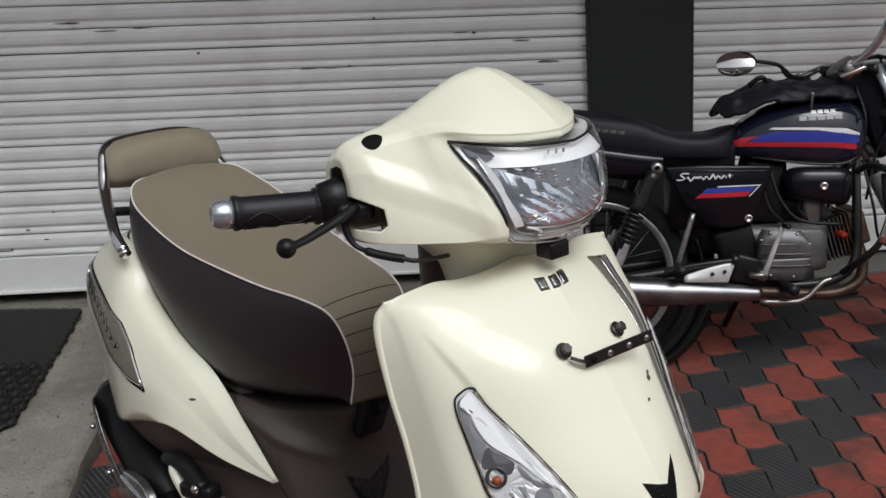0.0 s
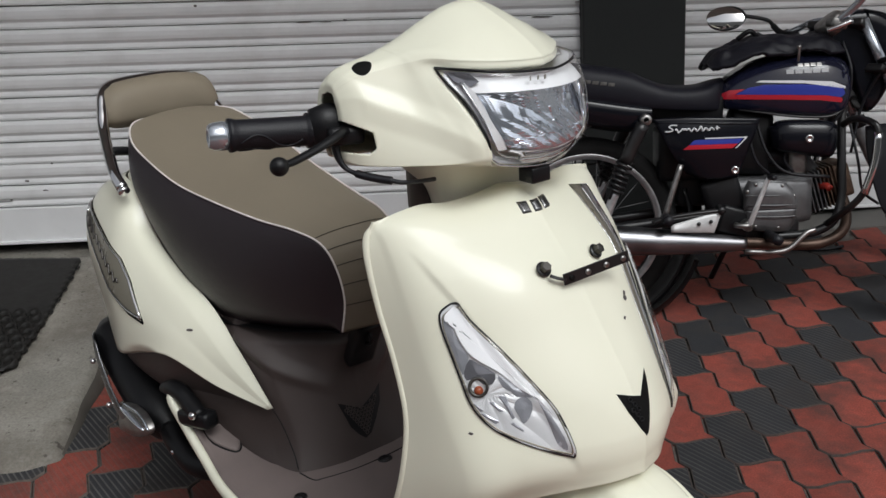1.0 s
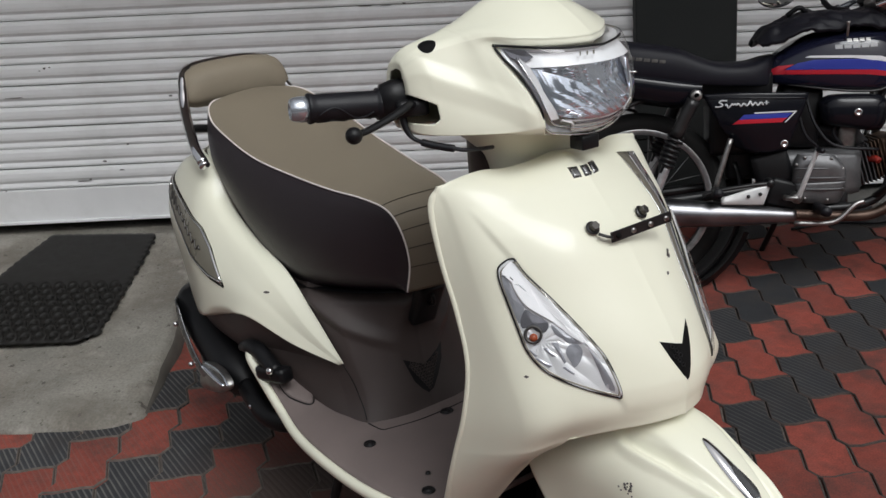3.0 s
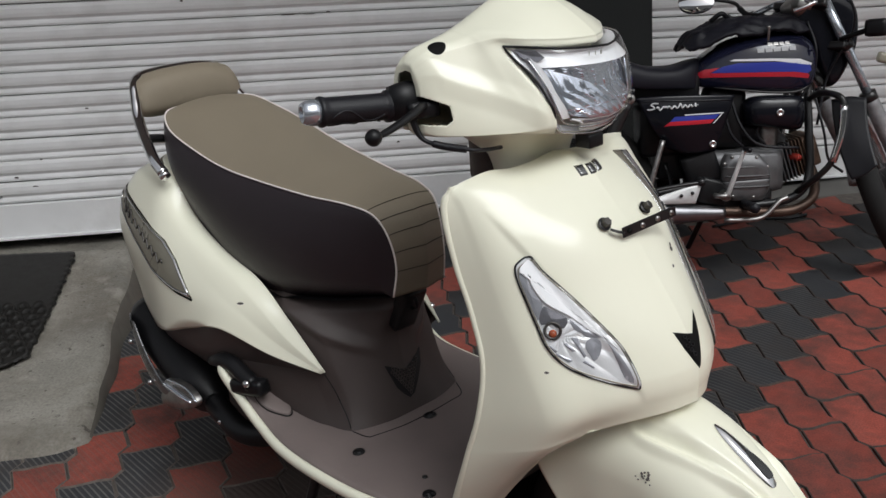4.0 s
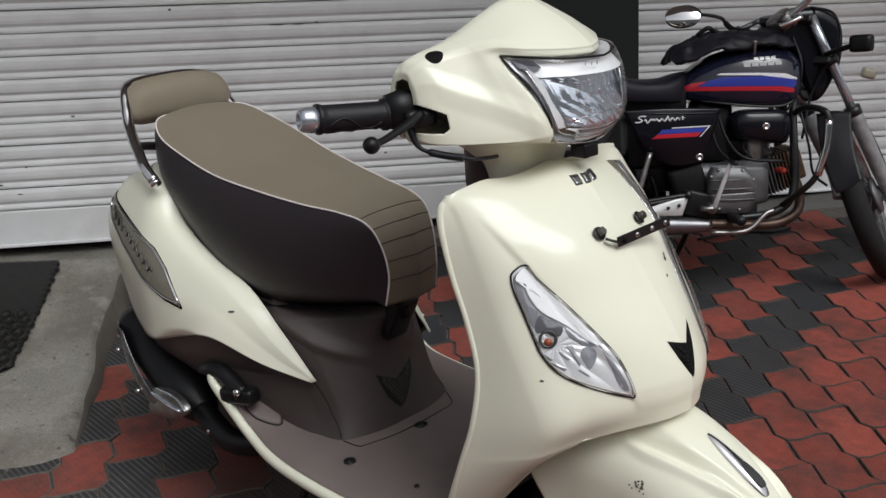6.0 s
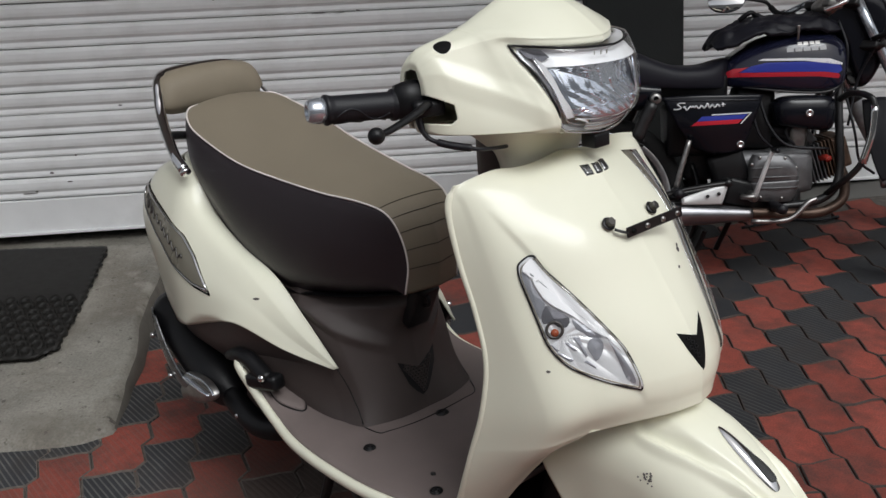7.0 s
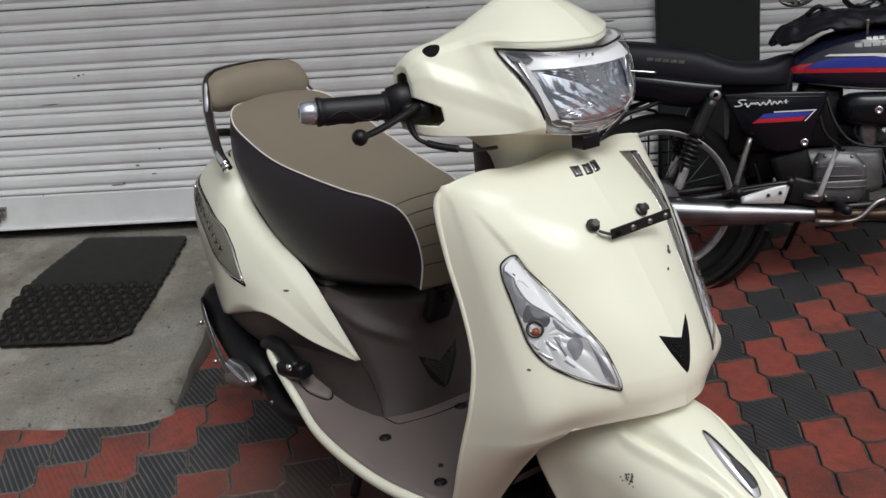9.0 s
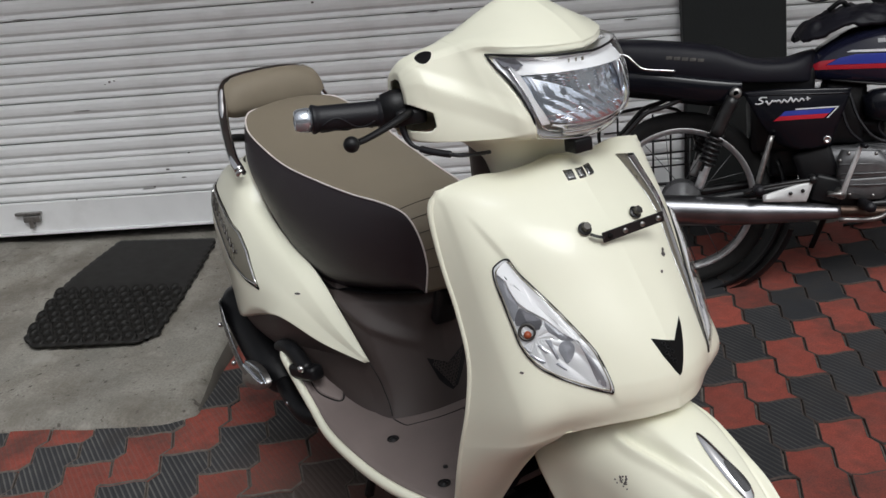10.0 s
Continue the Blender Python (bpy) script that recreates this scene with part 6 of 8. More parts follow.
def scooter_wheel(c):
    w = part("wheel", lathe(((0.012, -0.05), (0.03, -0.05), (0.05, -0.03), (0.135, -0.028), (0.152, -0.036), (0.158, -0.036), (0.152, -0.02), (0.15, 0.02), (0.158, 0.036), (0.152, 0.036), (0.135, 0.028), (0.05, 0.03), (0.03, 0.05), (0.012, 0.05)), c, (0, 1, 0), 40), BLACK_STEEL, scooter, "black alloy wheel")
    part("tyre", lathe(((0.155, -0.034), (0.175, -0.044), (0.205, -0.046), (0.224, -0.034), (0.232, -0.012), (0.232, 0.012), (0.224, 0.034), (0.205, 0.046), (0.175, 0.044), (0.155, 0.034)), c, (0, 1, 0), 48), TYRE, w)


scooter_wheel(WHEEL_F)
scooter_wheel(WHEEL_R)
for s in (1, -1):
    part("fork_leg", tube([(0.015, 0.06 * s, 0.236), (-0.04, 0.06 * s, 0.40), (-0.09, 0.05 * s, 0.55)], 0.016, 10, 4), BLACK_STEEL, scooter)
part("wheel_well", Surf((((-0.165, 0, 0.62), (-0.16, -0.09, 0.62), (-0.14, -0.15, 0.60)), ((-0.195, 0, 0.47), (-0.19, -0.09, 0.47), (-0.15, -0.15, 0.47)), ((-0.22, 0, 0.32), (-0.215, -0.09, 0.32), (-0.18, -0.15, 0.33)))).bm(8, 10, mirror=True), BLACK, scooter)

# rear end: engine case, silencer, foot pegs, stand
part("engine_case", Surf((
    ((-0.90, 0.02, 0.20), (-0.90, -0.06, 0.20), (-0.90, -0.10, 0.27), (-0.90, -0.06, 0.36), (-0.90, 0.02, 0.38)),
    ((-1.05, 0.02, 0.17), (-1.05, -0.08, 0.18), (-1.05, -0.14, 0.27), (-1.05, -0.08, 0.38), (-1.05, 0.02, 0.40)),
    ((-1.25, 0.02, 0.17), (-1.25, -0.06, 0.18), (-1.25, -0.10, 0.25), (-1.25, -0.06, 0.33), (-1.25, 0.02, 0.35)),
)).bm(20, 12, close=True), BLACK, scooter, "black engine case")
sil = part("silencer", tube([(-1.325, -0.205, 0.435), (-1.28, -0.212, 0.412), (-1.20, -0.218, 0.372), (-1.11, -0.220, 0.328), (-1.04, -0.220, 0.298), (-0.99, -0.218, 0.284)], 0.056, 20, 6, taper=lambda t: 0.72 + 0.28 * min(1, t * 8) if t < 0.6 else 1 - 0.62 * ((t - 0.6) / 0.4) ** 2), BLACK, scooter, "matt black silencer")
part("exhaust_pipe", tube([(-1.01, -0.225, 0.292), (-0.955, -0.228, 0.268), (-0.90, -0.222, 0.248), (-0.85, -0.19, 0.245), (-0.80, -0.12, 0.25), (-0.76, -0.04, 0.27)], 0.027, 14, 6), BLACK, sil)
band = Surf((
    ((-1.300, -0.262, 0.446), (-1.270, -0.276, 0.447), (-1.243, -0.280, 0.442)),
    ((-1.275, -0.272, 0.402), (-1.243, -0.284, 0.408), (-1.211, -0.284, 0.400)),
    ((-1.242, -0.278, 0.352), (-1.206, -0.289, 0.362), (-1.170, -0.287, 0.358)),
    ((-1.200, -0.280, 0.308), (-1.160, -0.291, 0.320), (-1.122, -0.288, 0.324)),
    ((-1.150, -0.280, 0.280), (-1.118, -0.290, 0.292), (-1.085, -0.288, 0.310)),
))
part("heat_shield", band.bm(8, 24), SHIELD_STEEL, sil, "brushed steel heat shield", solid=0.003)
# leaf at the front of the shield: a steel plate with a bright ridge and a dark hollow
def leaf_at(x, z, out):
    return Vector((x, -0.284 + 0.2 * (z - 0.32) - out, z))


def leaf_plate(outline, steps, turns=2):
    bm = bmesh.new()
    o = rounded([(x, 0, z) for x, z in outline], turns)
    mid = sum(o, Vector()) / len(o)
    rows = [[bm.verts.new(leaf_at(mid.x + (q.x - mid.x) * k, mid.z + (q.z - mid.z) * k, d)) for q in o] for k, d in steps]
    for a, b in zip(rows, rows[1:]):
        for k in range(len(a)):
            bm.faces.new((a[k], a[(k + 1) % len(a)], b[(k + 1) % len(b)], b[k]))
    bm.faces.new(rows[-1])
    return bm


tip = part("heat_shield_tip", leaf_plate(((-1.129, 0.323), (-1.109, 0.338), (-1.048, 0.343), (-1.018, 0.342), (-0.993, 0.336), (-0.970, 0.323), (-0.981, 0.307), (-1.03, 0.286), (-1.095, 0.272), (-1.143, 0.270)), ((1.0, -0.012), (1.0, 0.0), (0.97, 0.003), (0.5, 0.004)), 1), STEEL, sil, "grey steel leaf-shaped shield tip")
part("tip_hollow", leaf_plate(((-1.092, 0.331), (-1.027, 0.338), (-1.002, 0.333), (-0.982, 0.322), (-1.047, 0.326)), ((1.0, 0.002), (1.0, 0.0048), (0.8, 0.0045)), 1), LETTER, tip)
part("tip_ridge", tube([leaf_at(x, z, 0.005) for x, z in ((-1.124, 0.323), (-1.09, 0.3215), (-1.05, 0.318), (-0.995, 0.316))], 0.0055, 8, 5, taper=lambda t: 0.5 + 0.5 * min(1, t * 6, (1 - t) * 6)), LAMP_MIRROR, tip, "bright polished ridge")
part("tip_edge", tube([leaf_at(x, z, 0.004) for x, z in ((-1.112, 0.336), (-1.048, 0.341), (-1.016, 0.340), (-0.993, 0.335), (-0.973, 0.323))], 0.0022, 6, 5), LAMP_MIRROR, tip)
for q in ((-1.268, -0.288, 0.388), (-1.176, -0.298, 0.312), (-0.946, -0.252, 0.268)):
    part("screw", lathe(((0.0, 0.004), (0.005, 0.003), (0.0065, 0.0), (0.0065, -0.006)), q, (0.1, -1, 0.15), 12), CHROME, sil)
for s in (1, -1):
    pg = part("foot_peg", box((0.090, 0.036, 0.034), (-0.802, 0.243 * s, 0.402), Matrix.Rotation(-0.25 * s, 3, "Z") @ Matrix.Rotation(-0.12, 3, "Y"), 0.010), BLACK, scooter, "folded black pillion foot peg")
    part("peg_hanger", tube([(-0.935, 0.252 * s, 0.424), (-0.90, 0.252 * s, 0.436), (-0.86, 0.248 * s, 0.440), (-0.82, 0.245 * s, 0.424), (-0.785, 0.244 * s, 0.408)], 0.018, 10, 4, taper=lambda t: 0.6 + 0.4 * min(1, t * 3)), BLACK, pg)
    part("peg_bolt", lathe(((0.0, 0.006), (0.005, 0.005), (0.008, 0.002), (0.008, -0.004)), (-0.782, 0.262 * s, 0.421), (0.2, s, 0.6), 14), CHROME, pg)
part("centre_stand", tube([(-0.82, -0.06, 0.27), (-0.80, -0.11, 0.13), (-0.83, -0.13, 0.016)], 0.012, 8, 5), BLACK_STEEL, scooter)
part("side_stand", tube([(-0.62, 0.12, 0.28), (-0.60, 0.17, 0.15), (-0.58, 0.235, 0.014)], 0.010, 8, 5), BLACK_STEEL, scooter)
part("under_frame", tube([(-0.22, -0.10, 0.29), (-0.45, -0.10, 0.27), (-0.70, -0.10, 0.27), (-0.92, -0.10, 0.33)], 0.018, 10, 5), BLACK_STEEL, scooter)
part("under_tray", box((0.62, 0.36, 0.03), (-0.5, 0, 0.288), None, 0.01), BLACK, scooter)
# tail lamp closing the rear
part("tail_lamp", box((0.03, 0.16, 0.07), (-1.468, 0, 0.66), None, 0.012), mat("tail_red", (0.3, 0.01, 0.01), 0.15, coat=0.5), scooter, "red tail lamp")

# ---- the motorcycle: x ahead, y to its left, on its side stand and leaning away ----
MOTO = Matrix.Translation((0.376, 2.90, 0.045)) @ Matrix.Rotation(radians(-7), 4, "X")
moto = thing("motorcycle", "black motorcycle with red, white and blue stripes, leaning on its stand", "motorcycle", at=MOTO)


def moto_wheel(c, turn, name, camber=0):
    w = new(name)
    w.parent = moto
    w.matrix_local = Matrix.Translation(c) @ Matrix.Rotation(radians(turn), 4, "Z") @ Matrix.Rotation(radians(camber), 4, "X")
    part("tyre", lathe(((0.238, -0.024), (0.255, -0.036), (0.276, -0.034), (0.288, -0.018), (0.292, 0.0), (0.288, 0.018), (0.276, 0.034), (0.255, 0.036), (0.238, 0.024)), (0, 0, 0), (0, 1, 0), 64), TYRE, w)
    part("rim", lathe(((0.222, -0.014), (0.232, -0.024), (0.243, -0.026), (0.243, -0.021), (0.230, -0.012), (0.230, 0.012), (0.243, 0.021), (0.243, 0.026), (0.232, 0.024), (0.222, 0.014)), (0, 0, 0), (0, 1, 0), 64), RIM_STEEL, w, "dull chromed steel rim")
    part("hub", lathe(((0.0, -0.06), (0.02, -0.06), (0.03, -0.045), (0.062, -0.04), (0.066, -0.03), (0.05, -0.025), (0.05, 0.025), (0.066, 0.03), (0.062, 0.045), (0.0, 0.05)), (0, 0, 0), (0, 1, 0), 28), ALU, w, "grey alloy drum hub")
    for k in range(18):
        a = 2 * math.pi * k / 18
        b = a + (0.45 if k % 2 else -0.45)
        s = 0.025 if k % 4 < 2 else -0.025
        part("spoke", tube([(0.055 * math.cos(b), s, 0.055 * math.sin(b)), (0.226 * math.cos(a), 0.0, 0.226 * math.sin(a))], 0.0014, 5, 1), ALU, w)
    return w


moto_wheel((-0.055, 0, 0.292), 0, "rear_wheel")
AXLE_F = (1.0, -0.025, 0.277)
TURN, CAMBER = 60, -20
moto_wheel(AXLE_F, TURN, "front_wheel", CAMBER)

# tank with its stripes
TK = []
for x, w, zt, zb in ((0.342, 0.045, 0.690, 0.664), (0.392, 0.092, 0.750, 0.651), (0.478, 0.122, 0.794, 0.640), (0.58, 0.136, 0.815, 0.628), (0.675, 0.134, 0.812, 0.622), (0.730, 0.112, 0.788, 0.640), (0.756, 0.06, 0.755, 0.675)):
    h = zt - zb
    TK.append([(x, 0, zt), (x, -0.5 * w, zt - 0.02 * h), (x, -0.86 * w, zt - 0.17 * h), (x, -w, zt - 0.48 * h), (x, -0.97 * w, zb + 0.2 * h), (x, -0.78 * w, zb), (x, -0.3 * w, zb + 0.01)])
tank_bm = Surf(TK).bm(36, 48, mirror=True, close=False)
tank_tree = BVHTree.FromBMesh(tank_bm)
tank = part("fuel_tank", tank_bm, MOTO_BLUE_BLACK, moto, "glossy midnight-black fuel tank")


def decal(tree, outline, material, name, parent, lift=0.0014):
    o = [Vector((x, 0, z)) for x, z in outline]
    o = [q for a, b in zip(o, o[1:] + o[:1]) for q in (a, a.lerp(b, 0.25), a.lerp(b, 0.5), a.lerp(b, 0.75))]
    return part(name, inlay(tree, o, "y", lambda s: lift, 8, -0.8), material, parent)


decal(tank_tree, ((0.399, 0.699), (0.433, 0.717), (0.479, 0.725), (0.582, 0.7215), (0.666, 0.715), (0.709, 0.705), (0.716, 0.686), (0.703, 0.677), (0.656, 0.6855), (0.563, 0.6915), (0.451, 0.697)), BLUE, "blue_stripe", tank)
decal(tank_tree, ((0.359, 0.689), (0.365, 0.702), (0.382, 0.711), (0.425, 0.7145), (0.396, 0.699), (0.404, 0.685), (0.368, 0.685)), RED, "red_stripe", tank)
decal(tank_tree, ((0.397, 0.6985), (0.45, 0.6962), (0.563, 0.6908), (0.656, 0.6848), (0.703, 0.6762), (0.709, 0.670), (0.705, 0.661), (0.658, 0.670), (0.527, 0.679), (0.405, 0.6845)), RED, "red_stripe", tank)
decal(tank_tree, ((0.454, 0.733), (0.469, 0.738), (0.581, 0.733), (0.674, 0.725), (0.717, 0.708), (0.715, 0.7015), (0.674, 0.717), (0.581, 0.727), (0.47, 0.7325)), WHITE, "white_line", tank)
# badge: plain silver bars
for k in range(5):
    decal(tank_tree, ((0.541 + k * 0.0255, 0.766), (0.562 + k * 0.0255, 0.7655), (0.562 + k * 0.0255, 0.753), (0.541 + k * 0.0255, 0.7535)), FORK_ALLOY, "badge_bar", tank)
for k in range(4):
    decal(tank_tree, ((0.576 + k * 0.0185, 0.782), (0.590 + k * 0.0185, 0.7815), (0.590 + k * 0.0185, 0.7725), (0.576 + k * 0.0185, 0.773)), STEEL, "badge_bar", tank)
part("tank_seam", tube([(0.41, -0.085, 0.652), (0.49, -0.101, 0.638), (0.58, -0.110, 0.624), (0.67, -0.109, 0.619), (0.715, -0.10, 0.636), (0.740, -0.09, 0.675)], 0.004, 8, 5), BLACK_STEEL, tank)
part("tank_tap", tube([(0.575, -0.126, 0.790), (0.575, -0.134, 0.815), (0.575, -0.134, 0.835)], 0.004, 8, 4, taper=lambda t: 1 + 0.8 * (t > 0.8)), STEEL, moto)
# black tank cover bag
bag = Surf((
    ((0.325, 0, 0.795), (0.325, -0.05, 0.79), (0.33, -0.085, 0.775)),
    ((0.36, 0, 0.835), (0.36, -0.07, 0.82), (0.365, -0.105, 0.785)),
    ((0.43, 0, 0.858), (0.43, -0.08, 0.845), (0.43, -0.118, 0.805)),
    ((0.50, 0, 0.868), (0.50, -0.08, 0.852), (0.50, -0.122, 0.812)),
    ((0.58, 0, 0.862), (0.58, -0.08, 0.85), (0.58, -0.118, 0.815)),
    ((0.66, 0, 0.862), (0.66, -0.08, 0.85), (0.66, -0.115, 0.812)),
    ((0.72, 0, 0.845), (0.72, -0.06, 0.832), (0.72, -0.09, 0.80)),
))
bm = bag.bm(18, 40, mirror=True)
for v in bm.verts:
    v.co += Vector((0.3, -0.3, 1)) * (0.013 * noise.noise(v.co * 22) + 0.006 * noise.noise(v.co * 60))
part("tank_bag", bm, MOTO_SEAT, moto, "crumpled black tank cover", solid=0.012)
part("bag_strap", tube([(0.42, -0.02, 0.862), (0.455, -0.03, 0.885), (0.48, -0.02, 0.868)], 0.008, 8, 4), BLACK, moto)

# seat
SE = []
for x, w, zt, zb in ((-0.33, 0.07, 0.835, 0.775), (-0.27, 0.115, 0.838, 0.752), (-0.15, 0.128, 0.828, 0.722), (-0.02, 0.130, 0.808, 0.695), (0.075, 0.129, 0.788, 0.680), (0.135, 0.126, 0.760, 0.670), (0.20, 0.122, 0.736, 0.662), (0.29, 0.110, 0.730, 0.655), (0.345, 0.088, 0.742, 0.652), (0.375, 0.05, 0.748, 0.655)):
    h = zt - zb
    SE.append([(x, 0, zt), (x, -0.55 * w, zt - 0.02 * h), (x, -0.88 * w, zt - 0.14 * h), (x, -w, zt - 0.45 * h), (x, -0.97 * w, zb + 0.1 * h), (x, -0.8 * w, zb), (x, 0, zb)])
seat_bm = Surf(SE).bm(30, 44, mirror=True)
mseat_tree = BVHTree.FromBMesh(seat_bm)
mseat = part("seat", seat_bm, MOTO_SEAT, moto, "black vinyl dual seat")
for k in range(5):
    decal(mseat_tree, ((-0.085 + k * 0.024, 0.772 - k * 0.004), (-0.066 + k * 0.024, 0.770 - k * 0.004), (-0.068 + k * 0.024, 0.760 - k * 0.004), (-0.087 + k * 0.024, 0.762 - k * 0.004)), BOLT, "seat_print", mseat)
part("seat_rail", tube([(-0.30, -0.135, 0.802), (-0.215, -0.140, 0.788), (-0.188, -0.143, 0.766), (-0.168, -0.143, 0.746), (-0.147, -0.143, 0.737), (-0.10, -0.143, 0.730), (-0.061, -0.142, 0.724)], 0.0042, 8, 5), CHROME, moto, "chrome strip along the seat")
part("tail_cowl", Surf((((-0.36, 0, 0.77), (-0.36, -0.08, 0.76), (-0.36, -0.09, 0.70), (-0.36, -0.05, 0.67)), ((-0.15, 0, 0.74), (-0.15, -0.12, 0.73), (-0.15, -0.125, 0.67), (-0.15, -0.08, 0.64)), ((0.06, 0, 0.70), (0.06, -0.125, 0.69), (0.06, -0.125, 0.62), (0.06, -0.08, 0.60)), ((0.14, 0, 0.68), (0.14, -0.12, 0.675), (0.14, -0.12, 0.63), (0.14, -0.08, 0.62)))).bm(14, 20, mirror=True), MOTO_BLACK, moto)
# rear mudguard
part("rear_mudguard", lathe([(0.318, -0.062), (0.335, -0.045), (0.34, 0.0), (0.335, 0.045), (0.318, 0.062)], (-0.055, 0, 0.30), (0, 1, 0), 40, (-20, 150)), BLACK, moto, solid=0.004)
# wire dress guard beyond the wheel and the carrier stays
guard = part("dress_guard", tube([(-0.30, 0.14, 0.36), (-0.30, 0.14, 0.56), (-0.05, 0.14, 0.58), (0.02, 0.14, 0.40), (-0.02, 0.14, 0.33), (-0.28, 0.14, 0.33)], 0.006, 8, 6), BLACK_STEEL, moto, "black wire dress guard beyond the wheel")
for k in range(4):
    part("guard_wire", tube([(-0.30, 0.14, 0.38 + 0.045 * k), (-0.15, 0.145, 0.385 + 0.045 * k), (0.0, 0.14, 0.39 + 0.045 * k)], 0.0035, 6, 3), BLACK_STEEL, guard)
    part("guard_wire", tube([(-0.26 + 0.06 * k, 0.14, 0.33), (-0.25 + 0.06 * k, 0.14, 0.57)], 0.0035, 6, 2), BLACK_STEEL, guard)
for dy in (-0.10, 0.10):
    part("carrier_stay", tube([(-0.33, dy, 0.42), (-0.25, dy, 0.505), (-0.195, dy, 0.562), (-0.155, dy, 0.597), (-0.10, dy, 0.612), (-0.02, dy, 0.640)], 0.0075, 8, 5), BLACK_STEEL, moto)
# side panel
SP = Surf((
    ((0.140, -0.126, 0.640), (0.25, -0.138, 0.640), (0.36, -0.140, 0.634), (0.462, -0.128, 0.626)),
    ((0.165, -0.134, 0.592), (0.25, -0.147, 0.590), (0.35, -0.147, 0.586), (0.447, -0.134, 0.586)),
    ((0.196, -0.134, 0.535), (0.26, -0.148, 0.530), (0.34, -0.148, 0.528), (0.425, -0.132, 0.530)),
    ((0.245, -0.118, 0.470), (0.29, -0.128, 0.452), (0.34, -0.128, 0.446), (0.398, -0.118, 0.450)),
))
sp_bm = SP.bm(24, 20)
sp_tree = BVHTree.FromBMesh(sp_bm)
sp = part("side_panel", sp_bm, MOTO_BLACK, moto, "black side panel with striped decal", solid=0.012, offset=0)
part("panel_fold", tube([(0.150, -0.132, 0.628), (0.25, -0.1475, 0.624), (0.35, -0.1485, 0.618), (0.452, -0.136, 0.612)], 0.004, 6, 5), MOTO_BLACK, sp)
SP_L = 0.0075
decal(sp_tree, ((0.262, 0.572), (0.408, 0.570), (0.392, 0.556), (0.246, 0.558)), BLUE, "blue_stripe", sp, SP_L)
decal(sp_tree, ((0.246, 0.5575), (0.391, 0.5555), (0.376, 0.543), (0.228, 0.545)), RED, "red_stripe", sp, SP_L)
decal(sp_tree, ((0.292, 0.577), (0.420, 0.575), (0.417, 0.5715), (0.294, 0.5735)), WHITE, "white_line", sp, SP_L)
decal(sp_tree, ((0.418, 0.575), (0.423, 0.575), (0.388, 0.542), (0.383, 0.542)), WHITE, "white_line", sp, SP_L)
# white script reduced to a flowing line
def script_line(pts, r):
    on = []
    for x, z in pts:
        hit, nor = cast(sp_tree, (x, -0.8, z), (0, 1, 0))
        if hit is not None:
            on.append(hit + Vector((0, -SP_L, 0)))
    part("script_line", tube(on, r, 6, 4, flat=0.4), WHITE, sp)


script_line(((0.176, 0.601), (0.188, 0.600), (0.199, 0.604), (0.194, 0.610), (0.188, 0.614), (0.196, 0.619), (0.212, 0.618)), 0.0058)
script_line([(0.206 + 0.0042 * k, 0.6035 + 0.0042 * math.sin(k * 1.55) + (0.008 if k in (7, 18) else -0.007 if k == 2 else 0)) for k in range(28)], 0.0066)
script_line(((0.330, 0.612), (0.330, 0.600)), 0.0028)
script_line(((0.323, 0.606), (0.338, 0.606)), 0.0028)
part("panel_bolt", lathe(((0.0, 0.004), (0.006, 0.004), (0.007, 0.006), (0.012, 0.005), (0.013, 0.0), (0.013, -0.006)), (0.388, -0.134, 0.473), (0, -1, 0), 18), CHROME, sp)

# air box below the tank
part("air_box", Surf((
    ((0.505, -0.06, 0.590), (0.505, -0.09, 0.590), (0.507, -0.10, 0.561), (0.51, -0.09, 0.532), (0.51, -0.06, 0.532)),
    ((0.54, -0.06, 0.610), (0.54, -0.115, 0.607), (0.54, -0.130, 0.561), (0.54, -0.115, 0.521), (0.54, -0.06, 0.515)),
    ((0.62, -0.06, 0.610), (0.62, -0.118, 0.606), (0.62, -0.134, 0.558), (0.62, -0.118, 0.507), (0.62, -0.06, 0.500)),
    ((0.68, -0.06, 0.604), (0.68, -0.115, 0.601), (0.68, -0.130, 0.555), (0.68, -0.115, 0.500), (0.68, -0.06, 0.492)),
    ((0.705, -0.06, 0.590), (0.705, -0.09, 0.590), (0.705, -0.10, 0.555), (0.705, -0.09, 0.515), (0.705, -0.06, 0.509)),
)).bm(20, 20, close=True), MOTO_BLACK, moto, "black tool box under the tank")
part("box_bolt", lathe(((0.0, 0.004), (0.006, 0.004), (0.007, 0.006), (0.012, 0.005), (0.013, 0.0), (0.013, -0.006)), (0.609, -0.136, 0.558), (0, -1, 0), 18), CHROME, moto)

# dark frame parts behind the side panel: seat pan, inner mudguard, battery tray
part("seat_pan", box((0.40, 0.16, 0.09), (0.17, 0.0, 0.665), Matrix.Rotation(0.06, 3, "Y"), 0.02), BLACK, moto)
part("inner_mudguard", lathe([(0.315, -0.07), (0.335, -0.055), (0.342, 0.0), (0.335, 0.055), (0.315, 0.07)], (-0.02, 0.0, 0.29), (0, 1, 0), 30, arc=(20, 160)), BLACK, moto)
part("battery_tray", box((0.16, 0.14, 0.16), (0.31, 0.02, 0.43), None, 0.02), BLACK, moto)

